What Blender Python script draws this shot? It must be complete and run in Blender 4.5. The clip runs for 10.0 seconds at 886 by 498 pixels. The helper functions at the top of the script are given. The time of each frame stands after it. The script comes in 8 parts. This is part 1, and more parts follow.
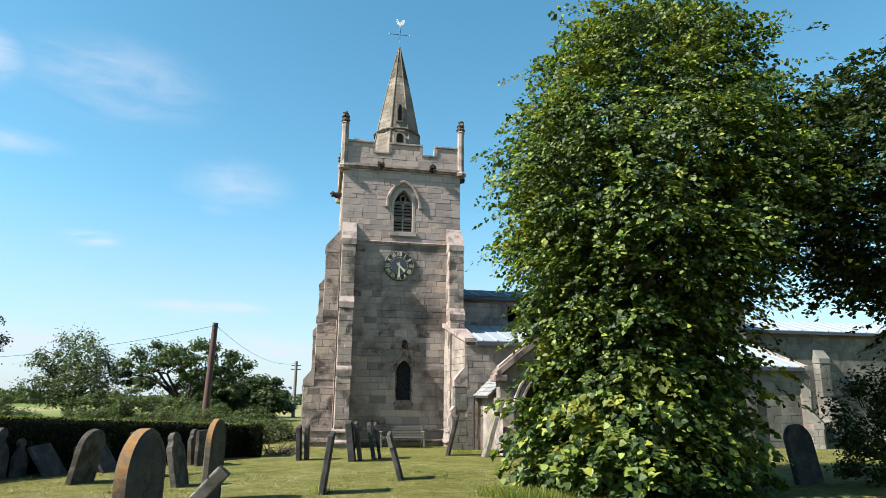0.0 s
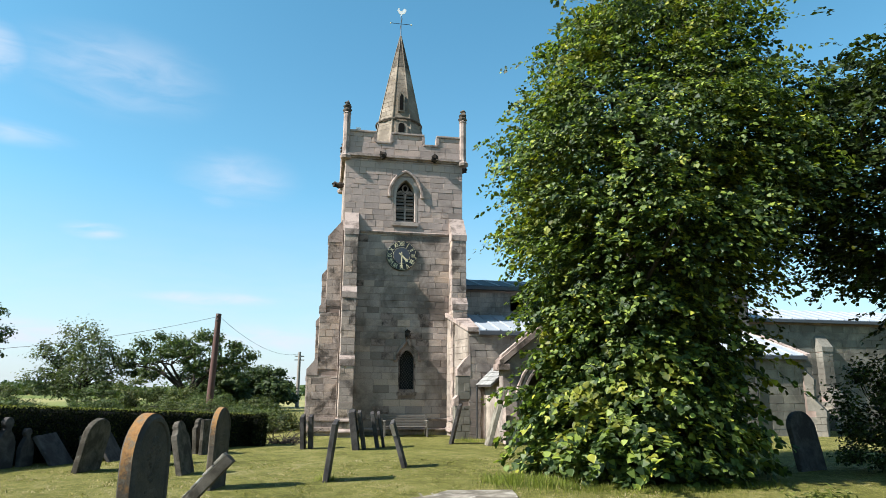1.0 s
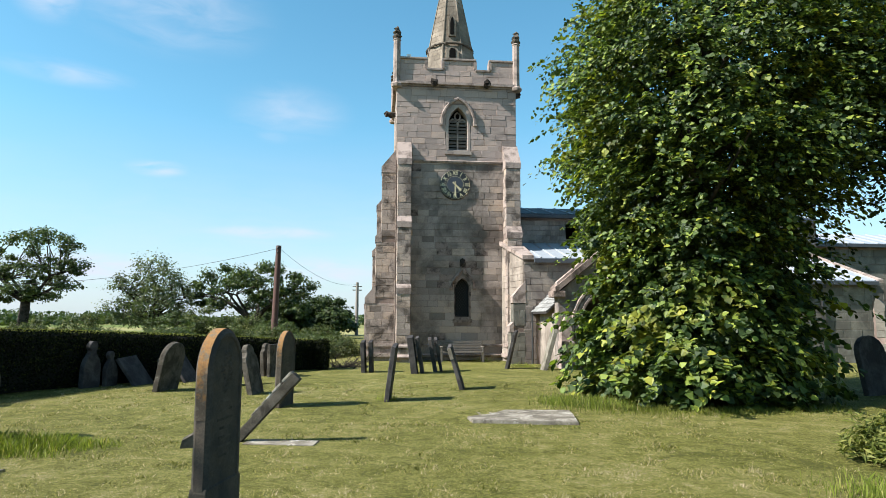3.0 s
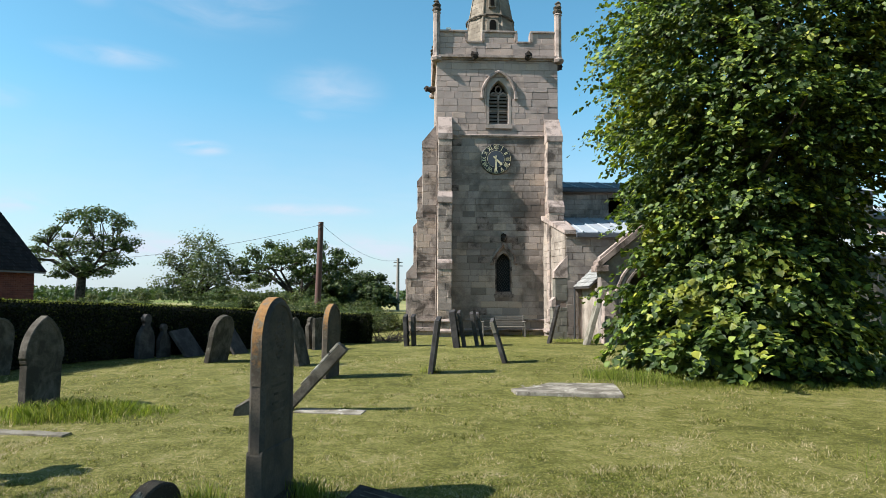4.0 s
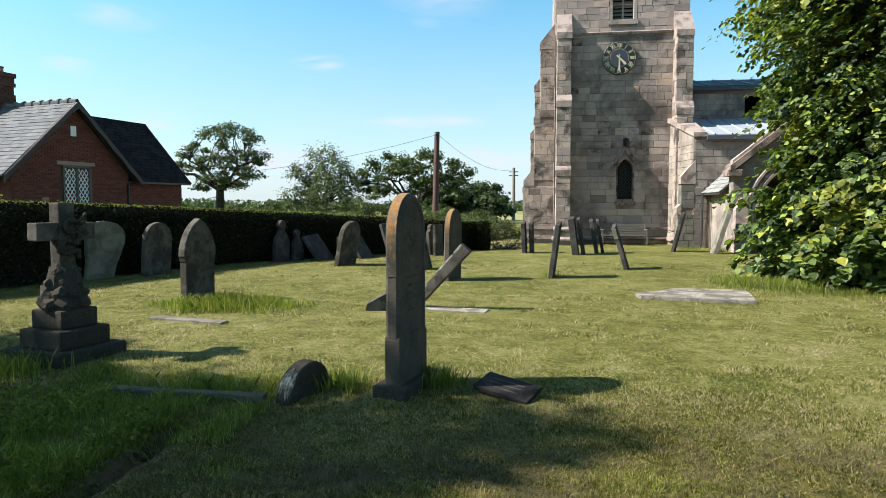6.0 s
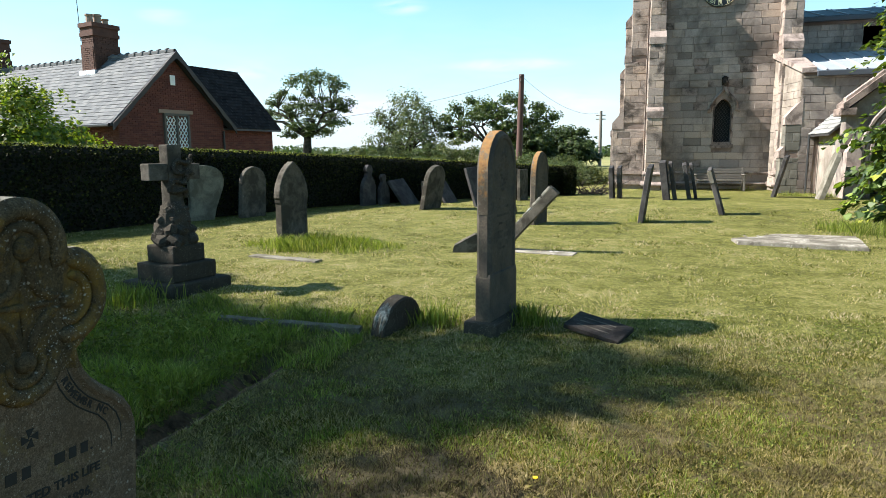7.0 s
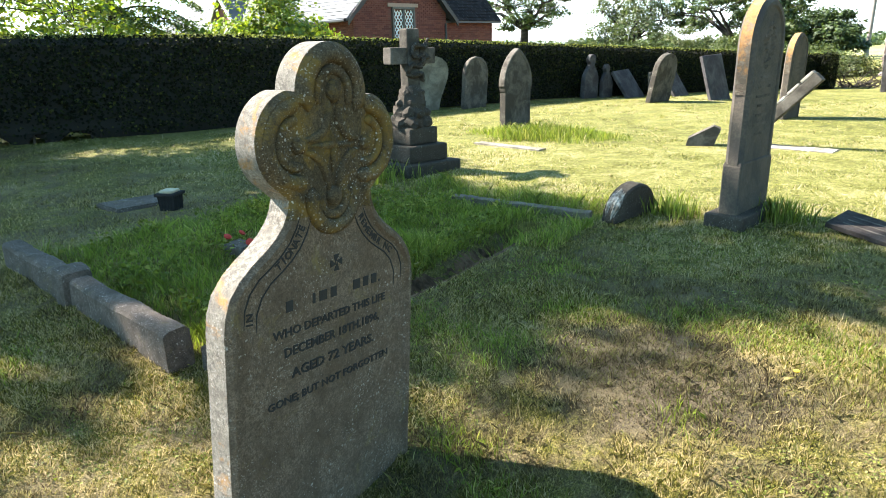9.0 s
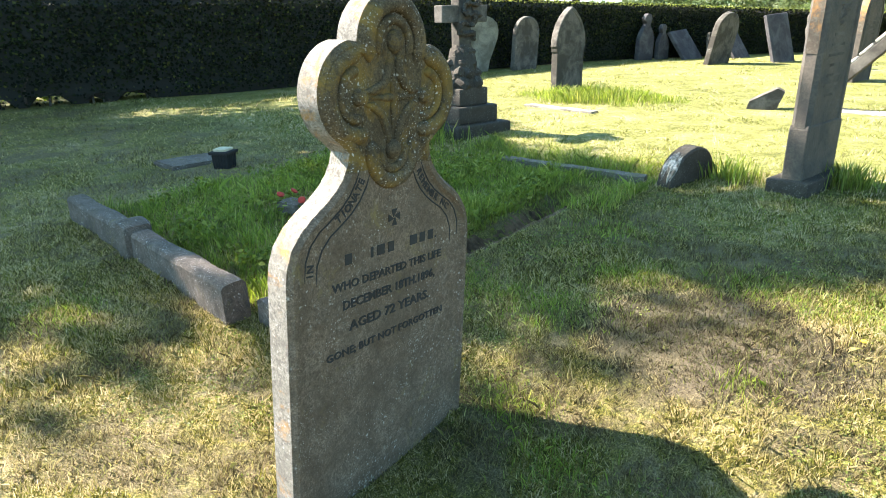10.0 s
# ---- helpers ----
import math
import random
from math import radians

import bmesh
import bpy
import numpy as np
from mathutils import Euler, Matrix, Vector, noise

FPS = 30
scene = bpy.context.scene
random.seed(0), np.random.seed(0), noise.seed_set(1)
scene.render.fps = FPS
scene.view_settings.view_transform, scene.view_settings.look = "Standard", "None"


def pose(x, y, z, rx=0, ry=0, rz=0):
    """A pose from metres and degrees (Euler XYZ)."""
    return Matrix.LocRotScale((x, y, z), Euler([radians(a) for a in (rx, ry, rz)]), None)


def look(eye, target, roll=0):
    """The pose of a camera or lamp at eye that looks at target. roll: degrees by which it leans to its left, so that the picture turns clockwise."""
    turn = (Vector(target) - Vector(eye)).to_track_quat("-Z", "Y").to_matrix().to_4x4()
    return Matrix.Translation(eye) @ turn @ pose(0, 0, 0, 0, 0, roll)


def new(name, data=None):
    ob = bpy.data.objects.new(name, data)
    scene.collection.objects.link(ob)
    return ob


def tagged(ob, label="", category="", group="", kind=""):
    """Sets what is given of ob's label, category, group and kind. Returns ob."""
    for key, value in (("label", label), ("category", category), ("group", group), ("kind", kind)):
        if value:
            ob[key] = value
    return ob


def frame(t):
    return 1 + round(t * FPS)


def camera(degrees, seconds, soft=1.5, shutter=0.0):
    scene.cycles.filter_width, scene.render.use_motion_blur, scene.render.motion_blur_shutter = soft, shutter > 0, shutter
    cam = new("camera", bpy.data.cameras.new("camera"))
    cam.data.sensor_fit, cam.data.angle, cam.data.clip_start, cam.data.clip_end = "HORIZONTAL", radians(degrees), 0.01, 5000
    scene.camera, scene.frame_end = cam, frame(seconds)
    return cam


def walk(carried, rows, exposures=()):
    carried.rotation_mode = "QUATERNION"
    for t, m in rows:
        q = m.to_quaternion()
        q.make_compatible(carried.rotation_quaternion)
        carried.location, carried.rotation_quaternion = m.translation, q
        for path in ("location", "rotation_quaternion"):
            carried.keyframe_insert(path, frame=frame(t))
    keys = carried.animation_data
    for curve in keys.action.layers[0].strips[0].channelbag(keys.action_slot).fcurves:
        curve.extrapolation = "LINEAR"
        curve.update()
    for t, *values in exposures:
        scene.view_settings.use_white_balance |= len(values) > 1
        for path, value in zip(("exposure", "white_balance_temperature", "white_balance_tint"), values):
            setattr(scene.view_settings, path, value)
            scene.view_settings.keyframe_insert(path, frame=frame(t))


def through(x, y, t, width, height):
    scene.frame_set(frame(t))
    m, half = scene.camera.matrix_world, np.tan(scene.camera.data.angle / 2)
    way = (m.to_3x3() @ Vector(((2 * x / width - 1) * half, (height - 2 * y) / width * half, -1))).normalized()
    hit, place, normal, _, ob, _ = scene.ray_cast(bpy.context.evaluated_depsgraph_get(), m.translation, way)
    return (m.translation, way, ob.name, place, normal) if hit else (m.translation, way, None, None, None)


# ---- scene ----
cam = camera(69.4, 10.0, 0.85)
PATH = [
    (0, (0.502, 0.293, 1.807), (0.859, 2.208, 2.262), 0.6),
    (0.5, (0.507, 0.314, 1.782), (0.869, 2.229, 2.23), 0.5),
    (1, (0.503, 0.31, 1.759), (0.854, 2.232, 2.186), 0.4),
    (1.5, (0.51, 0.323, 1.734), (0.845, 2.258, 2.116), 0.4),
    (2, (0.501, 0.344, 1.705), (0.79, 2.297, 2.025), 0.4),
    (2.5, (0.496, 0.362, 1.68), (0.733, 2.331, 1.937), 0.3),
    (4, (0.418, 0.378, 1.608), (0.488, 2.372, 1.748), 0.3),
    (4.5, (0.385, 0.391, 1.572), (0.357, 2.389, 1.649), 0.2),
    (5, (0.354, 0.403, 1.546), (0.246, 2.401, 1.553), 0.1),
    (5.5, (0.334, 0.38, 1.516), (0.142, 2.37, 1.449), 0.1),
    (7, (0.248, 0.321, 1.418), (-0.282, 2.226, 1.116), -0.4),
    (7.5, (0.193, 0.306, 1.382), (-0.5, 2.138, 0.98), -0.6),
    (8, (0.162, 0.281, 1.353), (-0.688, 2.028, 0.878), -0.9),
    (8.5, (0.117, 0.26, 1.314), (-0.854, 1.925, 0.78), -1.3),
    (9, (0.077, 0.241, 1.287), (-1.004, 1.815, 0.691), -1.5),
    (9.5, (0.045, 0.231, 1.266), (-1.093, 1.739, 0.611), -1.6),
    (10, (0.036, 0.225, 1.258), (-1.136, 1.689, 0.562), -1.7),
]
EXPOSURE = [(0.0, 1.20, 6550, 11), (2.5, 1.20, 6550, 11), (4.5, 1.05, 6500, 11), (5.5, 1.15, 6600, 11), (7.0, 1.52, 6650, 11), (8.0, 2.05, 6700, 12), (9.0, 2.72, 6740, 14), (10.0, 3.14, 6700, 15)]
walk(cam, [(t, look(eye, target, roll)) for t, eye, target, roll in PATH], EXPOSURE)

# ---- world and sun ----
SUN_EL, SUN_AZ = radians(42), radians(258)
sun_way = Vector((math.sin(SUN_AZ) * math.cos(SUN_EL), math.cos(SUN_AZ) * math.cos(SUN_EL), math.sin(SUN_EL)))
sun = new("sun", bpy.data.lights.new("sun", "SUN"))
sun.data.energy, sun.data.angle, sun.data.color = 5.0, radians(0.55), (1.0, 0.98, 0.94)
sun.matrix_world = look(sun_way * 50, (0, 0, 0))

CLOUDS = [  # azimuth, elevation, half width, half height (degrees), strength
    (-27.5, 24.0, 3.2, 2.6, 0.85), (-18.5, 24.5, 10.0, 4.2, 0.42), (-8.4, 17.6, 6.5, 3.0, 0.40), (-9.7, 15.6, 2.2, 0.9, 0.35),
    (-19.0, 12.1, 2.9, 0.9, 0.75), (-9.6, 7.3, 6.5, 0.7, 0.8), (-24.0, 3.8, 7.5, 1.5, 0.6), (-6.0, 4.0, 8.0, 1.6, 0.5),
    (-34.5, 14.4, 4.2, 1.3, 0.5), (-38.1, 10.6, 2.6, 0.9, 0.4), (-32.3, 6.6, 3.6, 1.1, 0.6), (-26.0, 18.5, 6.0, 1.2, 0.5),
]
world = bpy.data.worlds.new("sky")
scene.world = world
world.use_nodes = True
wn, wl = world.node_tree.nodes, world.node_tree.links
sky = wn.new("ShaderNodeTexSky")
sky.sky_type, sky.sun_disc, sky.sun_elevation, sky.sun_rotation = "NISHITA", False, SUN_EL, SUN_AZ
sky.air_density, sky.dust_density, sky.ozone_density = 1.0, 0.6, 2.2


def wmath(op, a, b=None, clamp=False):
    n = wn.new("ShaderNodeMath")
    n.operation, n.use_clamp = op, clamp
    for i, v in enumerate((a, b)):
        if v is None:
            continue
        if isinstance(v, (int, float)):
            n.inputs[i].default_value = v
        else:
            wl.new(v, n.inputs[i])
    return n.outputs[0]


wco = wn.new("ShaderNodeTexCoord")
wsep = wn.new("ShaderNodeSeparateXYZ")
wl.new(wco.outputs["Generated"], wsep.inputs[0])
az = wmath("ARCTAN2", wsep.outputs[0], wsep.outputs[1])
el = wmath("ARCSINE", wsep.outputs[2])
wmap = wn.new("ShaderNodeMapping")
wmap.inputs["Scale"].default_value = (7, 7, 26)
wl.new(wco.outputs["Generated"], wmap.inputs[0])
wisp = wn.new("ShaderNodeTexNoise")
wisp.inputs["Scale"].default_value, wisp.inputs["Detail"].default_value, wisp.inputs["Distortion"].default_value = 1.6, 7, 0.6
wl.new(wmap.outputs[0], wisp.inputs[0])
cover = None
for a, e, w, h, s in CLOUDS:
    u = wmath("DIVIDE", wmath("SUBTRACT", az, radians(a)), radians(w))
    v = wmath("DIVIDE", wmath("SUBTRACT", el, radians(e)), radians(h))
    d = wmath("SUBTRACT", 1.0, wmath("ADD", wmath("MULTIPLY", u, u), wmath("MULTIPLY", v, v)), clamp=True)
    d = wmath("MULTIPLY", wmath("MULTIPLY", d, d), s)
    cover = d if cover is None else wmath("MAXIMUM", cover, d)
wispy = wmath("MULTIPLY", wmath("SUBTRACT", wisp.outputs[0], 0.28), 2.6, clamp=True)
low = wmath("MULTIPLY", wmath("SUBTRACT", 1.0, wmath("DIVIDE", el, radians(17)), clamp=True), 0.82)
low = wmath("MULTIPLY", low, wmath("ADD", wmath("MULTIPLY", wisp.outputs[0], 0.5), 0.7))
cover = wmath("MULTIPLY", wmath("ADD", wmath("MULTIPLY", cover, wispy), wmath("POWER", low, 1.3), clamp=True), 1.0, clamp=True)
wmix = wn.new("ShaderNodeMix")
wmix.data_type = "RGBA"
wl.new(cover, wmix.inputs[0])
tint = wn.new("ShaderNodeMix")
tint.data_type, tint.blend_type = "RGBA", "MULTIPLY"
tint.inputs[0].default_value = 1.0
wl.new(sky.outputs[0], tint.inputs[6])
# clear air: the zenith is deeper than the sky low down
deep = wmath("ADD", 0.96, wmath("MULTIPLY", wmath("DIVIDE", el, radians(16), clamp=True), 0.26))
deep = wmath("MULTIPLY", deep, wmath("SUBTRACT", 1.0, wmath("MULTIPLY", wmath("DIVIDE", wmath("SUBTRACT", el, radians(34)), radians(56), clamp=True), 0.25)))
comb = wn.new("ShaderNodeCombineColor")
for i, k in enumerate((0.85, 1.26, 1.20)):
    if i == 0:
        k = wmath("SUBTRACT", k + 0.02, wmath("MULTIPLY", wmath("DIVIDE", el, radians(32), clamp=True), 0.20))
        k = wmath("ADD", k, wmath("MULTIPLY", wmath("DIVIDE", wmath("SUBTRACT", el, radians(34)), radians(40), clamp=True), 0.55))
    elif i == 1:
        k = wmath("ADD", k - 0.07, wmath("MULTIPLY", wmath("DIVIDE", el, radians(18), clamp=True), 0.07))
    wl.new(wmath("MULTIPLY", deep, k), comb.inputs[i])
wl.new(comb.outputs[0], tint.inputs[7])
wl.new(tint.outputs[2], wmix.inputs[6])
wmix.inputs[7].default_value = (5.3, 5.9, 6.9, 1)
wl.new(wmix.outputs[2], wn["Background"].inputs[0])
wn["Background"].inputs[1].default_value = 0.066


# ---- materials ----
def material(name):
    m = bpy.data.materials.new(name)
    m.use_nodes = True
    return m, m.node_tree, m.node_tree.nodes["Principled BSDF"]


def noise_node(nt, scale, detail=4.0, rough=0.55, stretch=None, distort=0.0, world_space=True):
    n = nt.nodes.new("ShaderNodeTexNoise")
    n.inputs["Scale"].default_value, n.inputs["Detail"].default_value = scale, detail
    n.inputs["Roughness"].default_value, n.inputs["Distortion"].default_value = rough, distort
    if world_space:
        co = nt.nodes.new("ShaderNodeNewGeometry").outputs["Position"]
    else:
        co = nt.nodes.new("ShaderNodeTexCoord").outputs["Object"]
    if stretch:
        mp = nt.nodes.new("ShaderNodeMapping")
        mp.inputs["Scale"].default_value = stretch
        nt.links.new(co, mp.inputs[0])
        co = mp.outputs[0]
    nt.links.new(co, n.inputs["Vector"])
    return n.outputs["Fac"]


def ramp(nt, fac, stops):
    r = nt.nodes.new("ShaderNodeValToRGB")
    while len(r.color_ramp.elements) < len(stops):
        r.color_ramp.elements.new(0.5)
    for e, (p, c) in zip(r.color_ramp.elements, stops):
        e.position, e.color = p, (*c, 1) if len(c) == 3 else c
    nt.links.new(fac, r.inputs[0])
    return r.outputs[0]


def mixed(nt, fac, a, b, mode="MIX"):
    n = nt.nodes.new("ShaderNodeMix")
    n.data_type, n.blend_type = "RGBA", mode
    for slot, v in ((0, fac), (6, a), (7, b)):
        if isinstance(v, (int, float)):
            n.inputs[slot].default_value = v
        elif isinstance(v, tuple):
            n.inputs[slot].default_value = (*v, 1)
        else:
            nt.links.new(v, n.inputs[slot])
    return n.outputs[2]


def bumped(nt, bsdf, height, strength, distance=0.01):
    b = nt.nodes.new("ShaderNodeBump")
    b.inputs["Strength"].default_value, b.inputs["Distance"].default_value = strength, distance
    nt.links.new(height, b.inputs["Height"])
    nt.links.new(b.outputs[0], bsdf.inputs["Normal"])


def randomness(nt, source):
    if source == "piece":
        return nt.nodes.new("ShaderNodeObjectInfo").outputs["Random"]
    return nt.nodes.new("ShaderNodeNewGeometry").outputs["Random Per Island"]


def maths(nt, op, *vals, clamp=False):
    n = nt.nodes.new("ShaderNodeMath")
    n.operation, n.use_clamp = op, clamp
    for i, v in enumerate(vals):
        if isinstance(v, (int, float)):
            n.inputs[i].default_value = v
        else:
            nt.links.new(v, n.inputs[i])
    return n.outputs[0]


def grey(v):
    return (v, v, v)


def stone(name, base, dark, light, vary=None, grain=90, stain=1.1, bump=0.5, rough=0.9, lichen=None, lichen_at=0.6, stain_at=(0.42, 0.62), spread=1.0):
    m, nt, b = material(name)
    col = mixed(nt, ramp(nt, noise_node(nt, grain, 5, 0.7), [(0.35, grey(0)), (0.7, grey(1))]), base, light)
    if vary:
        r = randomness(nt, vary)
        tone = ramp(nt, r, [(0.0, grey(1 - 0.50 * spread)), (0.12, grey(1 - 0.26 * spread)), (0.35, grey(1 - 0.09 * spread)), (0.65, grey(1.0)), (0.88, (1 + 0.10 * spread, 1 + 0.06 * spread, 1.0)), (1.0, (1 + 0.26 * spread, 1 + 0.16 * spread, 1 + 0.04 * spread))])
        col = mixed(nt, 1.0, col, tone, "MULTIPLY")
    st = ramp(nt, noise_node(nt, stain, 6, 0.65, distort=0.4), [(stain_at[0], grey(0)), (stain_at[1], grey(1))])
    col = mixed(nt, st, dark, col)
    if lichen:
        li = ramp(nt, noise_node(nt, 5.5, 8, 0.7, distort=0.3), [(lichen_at, grey(0)), (lichen_at + 0.07, grey(1))])
        col = mixed(nt, li, col, lichen)
    nt.links.new(col, b.inputs["Base Color"])
    b.inputs["Roughness"].default_value = rough
    b.inputs["Specular IOR Level"].default_value = 0.08
    bumped(nt, b, noise_node(nt, grain * 0.5, 6, 0.75), bump, 0.02)
    return m


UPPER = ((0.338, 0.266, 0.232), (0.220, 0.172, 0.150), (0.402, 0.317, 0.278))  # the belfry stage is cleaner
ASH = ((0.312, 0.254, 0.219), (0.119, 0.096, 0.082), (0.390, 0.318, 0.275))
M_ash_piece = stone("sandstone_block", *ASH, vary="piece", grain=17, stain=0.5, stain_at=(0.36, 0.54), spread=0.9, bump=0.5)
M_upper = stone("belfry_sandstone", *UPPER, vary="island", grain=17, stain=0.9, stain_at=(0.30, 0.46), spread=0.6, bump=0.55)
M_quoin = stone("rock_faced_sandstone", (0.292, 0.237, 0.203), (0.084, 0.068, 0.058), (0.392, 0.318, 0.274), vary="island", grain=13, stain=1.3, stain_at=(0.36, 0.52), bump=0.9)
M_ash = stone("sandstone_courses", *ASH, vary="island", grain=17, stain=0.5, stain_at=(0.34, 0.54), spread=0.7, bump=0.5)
M_plain_ash = stone("plain_sandstone", *ASH, grain=14, stain=0.9, stain_at=(0.30, 0.50))
M_mortar = stone("mortar", (0.262, 0.198, 0.170), (0.166, 0.124, 0.105), (0.330, 0.254, 0.217), grain=40, stain=0.7)
M_dress = stone("dressed_stone", (0.300, 0.236, 0.204), (0.134, 0.104, 0.088), (0.362, 0.290, 0.252), grain=18, stain=2.2, stain_at=(0.36, 0.54))
M_spire = stone("spire_stone", (0.250, 0.205, 0.158), (0.158, 0.130, 0.100), (0.320, 0.268, 0.212), vary="island", grain=14, stain=0.9, lichen=(0.275, 0.218, 0.100), lichen_at=0.62, spread=0.6)
M_spire_top = stone("spire_cap_stone", (0.118, 0.098, 0.076), (0.060, 0.050, 0.040), (0.170, 0.145, 0.115), grain=14, stain=1.5)
# stone of the west-facing walls, paled to stand for sun on them
M_sunlit = stone("sunlit_wall_stone", (0.300, 0.250, 0.208), (0.180, 0.148, 0.122), (0.370, 0.315, 0.264), vary="island", grain=20, stain=1.2, spread=0.35)
M_stained = stone("stained_sandstone", (0.225, 0.168, 0.142), (0.070, 0.054, 0.045), (0.29, 0.22, 0.188), grain=17, stain=2.2, stain_at=(0.38, 0.56))
M_soot = stone("soot_blackened_stone", (0.062, 0.050, 0.042), (0.026, 0.021, 0.018), (0.105, 0.086, 0.072), grain=17, stain=3.0)
M_aisle = stone("grey_sandstone", (0.252, 0.213, 0.184), (0.151, 0.125, 0.112), (0.323, 0.281, 0.241), vary="island", grain=14, stain=0.8)
M_render = stone("grey_ashlar", (0.193, 0.181, 0.151), (0.118, 0.109, 0.092), (0.244, 0.231, 0.197), vary="island", grain=12, stain=0.8)
M_grave = stone("weathered_headstone", (0.093, 0.080, 0.065), (0.049, 0.043, 0.034), (0.138, 0.121, 0.098), grain=55, stain=4.0, lichen=(0.227, 0.221, 0.186), lichen_at=0.66)
M_slate_st = stone("slate_headstone", (0.066, 0.060, 0.057), (0.039, 0.035, 0.034), (0.097, 0.089, 0.082), grain=50, stain=3.0, rough=0.7, lichen=(0.202, 0.193, 0.168), lichen_at=0.70)
M_tablet = stone("dark_tablet_slate", (0.040, 0.033, 0.029), (0.024, 0.020, 0.018), (0.060, 0.051, 0.045), grain=50, stain=5.0)
M_ochre_st = stone("ochre_headstone", (0.160, 0.143, 0.105), (0.092, 0.084, 0.063), (0.210, 0.193, 0.151), grain=50, stain=3.0)
M_pale_st = stone("pale_headstone", (0.197, 0.178, 0.143), (0.126, 0.111, 0.086), (0.256, 0.235, 0.193), grain=50, stain=3.0)
M_white_crust = stone("white_lichen", (0.29, 0.265, 0.22), (0.10, 0.088, 0.068), (0.38, 0.355, 0.30), grain=60, stain=30.0)


def edge_lichen():
    """Headstone with orange lichen on its edges that face the weather."""
    m, nt, b = material("orange_lichen_headstone")
    col = mixed(nt, ramp(nt, noise_node(nt, 60, 5, 0.7), [(0.35, grey(0)), (0.7, grey(1))]), (0.056, 0.043, 0.029), (0.100, 0.078, 0.054))
    col = mixed(nt, ramp(nt, noise_node(nt, 5, 6, 0.65), [(0.36, grey(0)), (0.6, grey(1))]), (0.036, 0.030, 0.023), col)
    nt.links.new(col, b.inputs["Base Color"])
    b.inputs["Roughness"].default_value = 0.92
    bumped(nt, b, noise_node(nt, 50, 6, 0.75), 0.5, 0.015)
    return m


M_tall = edge_lichen()


def lichen_crust():
    """Orange lichen, thick over the head and broken lower down."""
    m, nt, b = material("orange_lichen_edge")
    col = mixed(nt, ramp(nt, noise_node(nt, 60, 5, 0.7), [(0.35, grey(0)), (0.7, grey(1))]), (0.215, 0.090, 0.022), (0.280, 0.158, 0.052))
    sep = nt.nodes.new("ShaderNodeSeparateXYZ")
    nt.links.new(nt.nodes.new("ShaderNodeTexCoord").outputs["Generated"], sep.inputs[0])
    high = maths(nt, "ADD", sep.outputs[2], maths(nt, "MULTIPLY", maths(nt, "SUBTRACT", noise_node(nt, 13, 7, 0.75), 0.5), 2.0))
    col = mixed(nt, ramp(nt, high, [(0.28, grey(0)), (0.60, grey(1))]), (0.070, 0.050, 0.031), col)
    col = mixed(nt, ramp(nt, noise_node(nt, 24, 6, 0.75), [(0.38, grey(0.85)), (0.50, grey(0))]), col, (0.12, 0.105, 0.075))
    nt.links.new(col, b.inputs["Base Color"])
    b.inputs["Roughness"].default_value = 0.93
    bumped(nt, b, noise_node(nt, 60, 6, 0.8), 0.8, 0.01)
    return m


M_orange = lichen_crust()


def near_stone(name, base, dark, speck, moss, moss_at, grit=0.5):
    m, nt, b = material(name)
    col = mixed(nt, ramp(nt, noise_node(nt, 210, 5, 0.8), [(0.36, grey(0)), (0.64, grey(1))]), dark, base)
    col = mixed(nt, ramp(nt, noise_node(nt, 60, 6, 0.8), [(0.40, grey(grit)), (0.56, grey(0))]), col, tuple(c * 0.45 for c in dark))
    col = mixed(nt, ramp(nt, noise_node(nt, 9, 7, 0.7, distort=0.3), [(0.34, grey(0.8)), (0.60, grey(0))]), col, dark)
    col = mixed(nt, ramp(nt, noise_node(nt, 6.5, 8, 0.78, distort=0.5), [(moss_at, grey(0)), (moss_at + 0.13, grey(0.85))]), col, moss)
    # crusts of pale lichen, of many sizes, in drifts
    drift = ramp(nt, noise_node(nt, 10, 5, 0.65), [(0.40, grey(0)), (0.60, grey(1))])
    for scale, keep in ((70, 0.55), (150, 0.40)):
        vor = nt.nodes.new("ShaderNodeTexVoronoi")
        vor.inputs["Scale"].default_value = scale
        pos = nt.nodes.new("ShaderNodeNewGeometry").outputs["Position"]
        wob = nt.nodes.new("ShaderNodeVectorMath")
        wob.operation = "MULTIPLY_ADD"
        nz = nt.nodes.new("ShaderNodeTexNoise")
        nz.inputs["Scale"].default_value, nz.inputs["Detail"].default_value = scale * 2.2, 3
        nt.links.new(pos, nz.inputs["Vector"])
        nt.links.new(nz.outputs["Color"], wob.inputs[0])
        wob.inputs[1].default_value = (0.8 / scale,) * 3
        nt.links.new(pos, wob.inputs[2])
        nt.links.new(wob.outputs[0], vor.inputs["Vector"])
        dots = ramp(nt, vor.outputs["Distance"], [(0.16, grey(1)), (0.32, grey(0))])
        sc = nt.nodes.new("ShaderNodeSeparateColor")
        nt.links.new(vor.outputs["Color"], sc.inputs[0])
        some = ramp(nt, sc.outputs[0], [(keep, grey(0)), (1.0, grey(0.95))])
        col = mixed(nt, mixed(nt, 1.0, mixed(nt, 1.0, dots, drift, "MULTIPLY"), some, "MULTIPLY"), col, speck)
    nt.links.new(col, b.inputs["Base Color"])
    b.inputs["Roughness"].default_value = 0.93
    b.inputs["Specular IOR Level"].default_value = 0.10
    bumped(nt, b, noise_node(nt, 130, 7, 0.85), 0.8, 0.008)
    return m


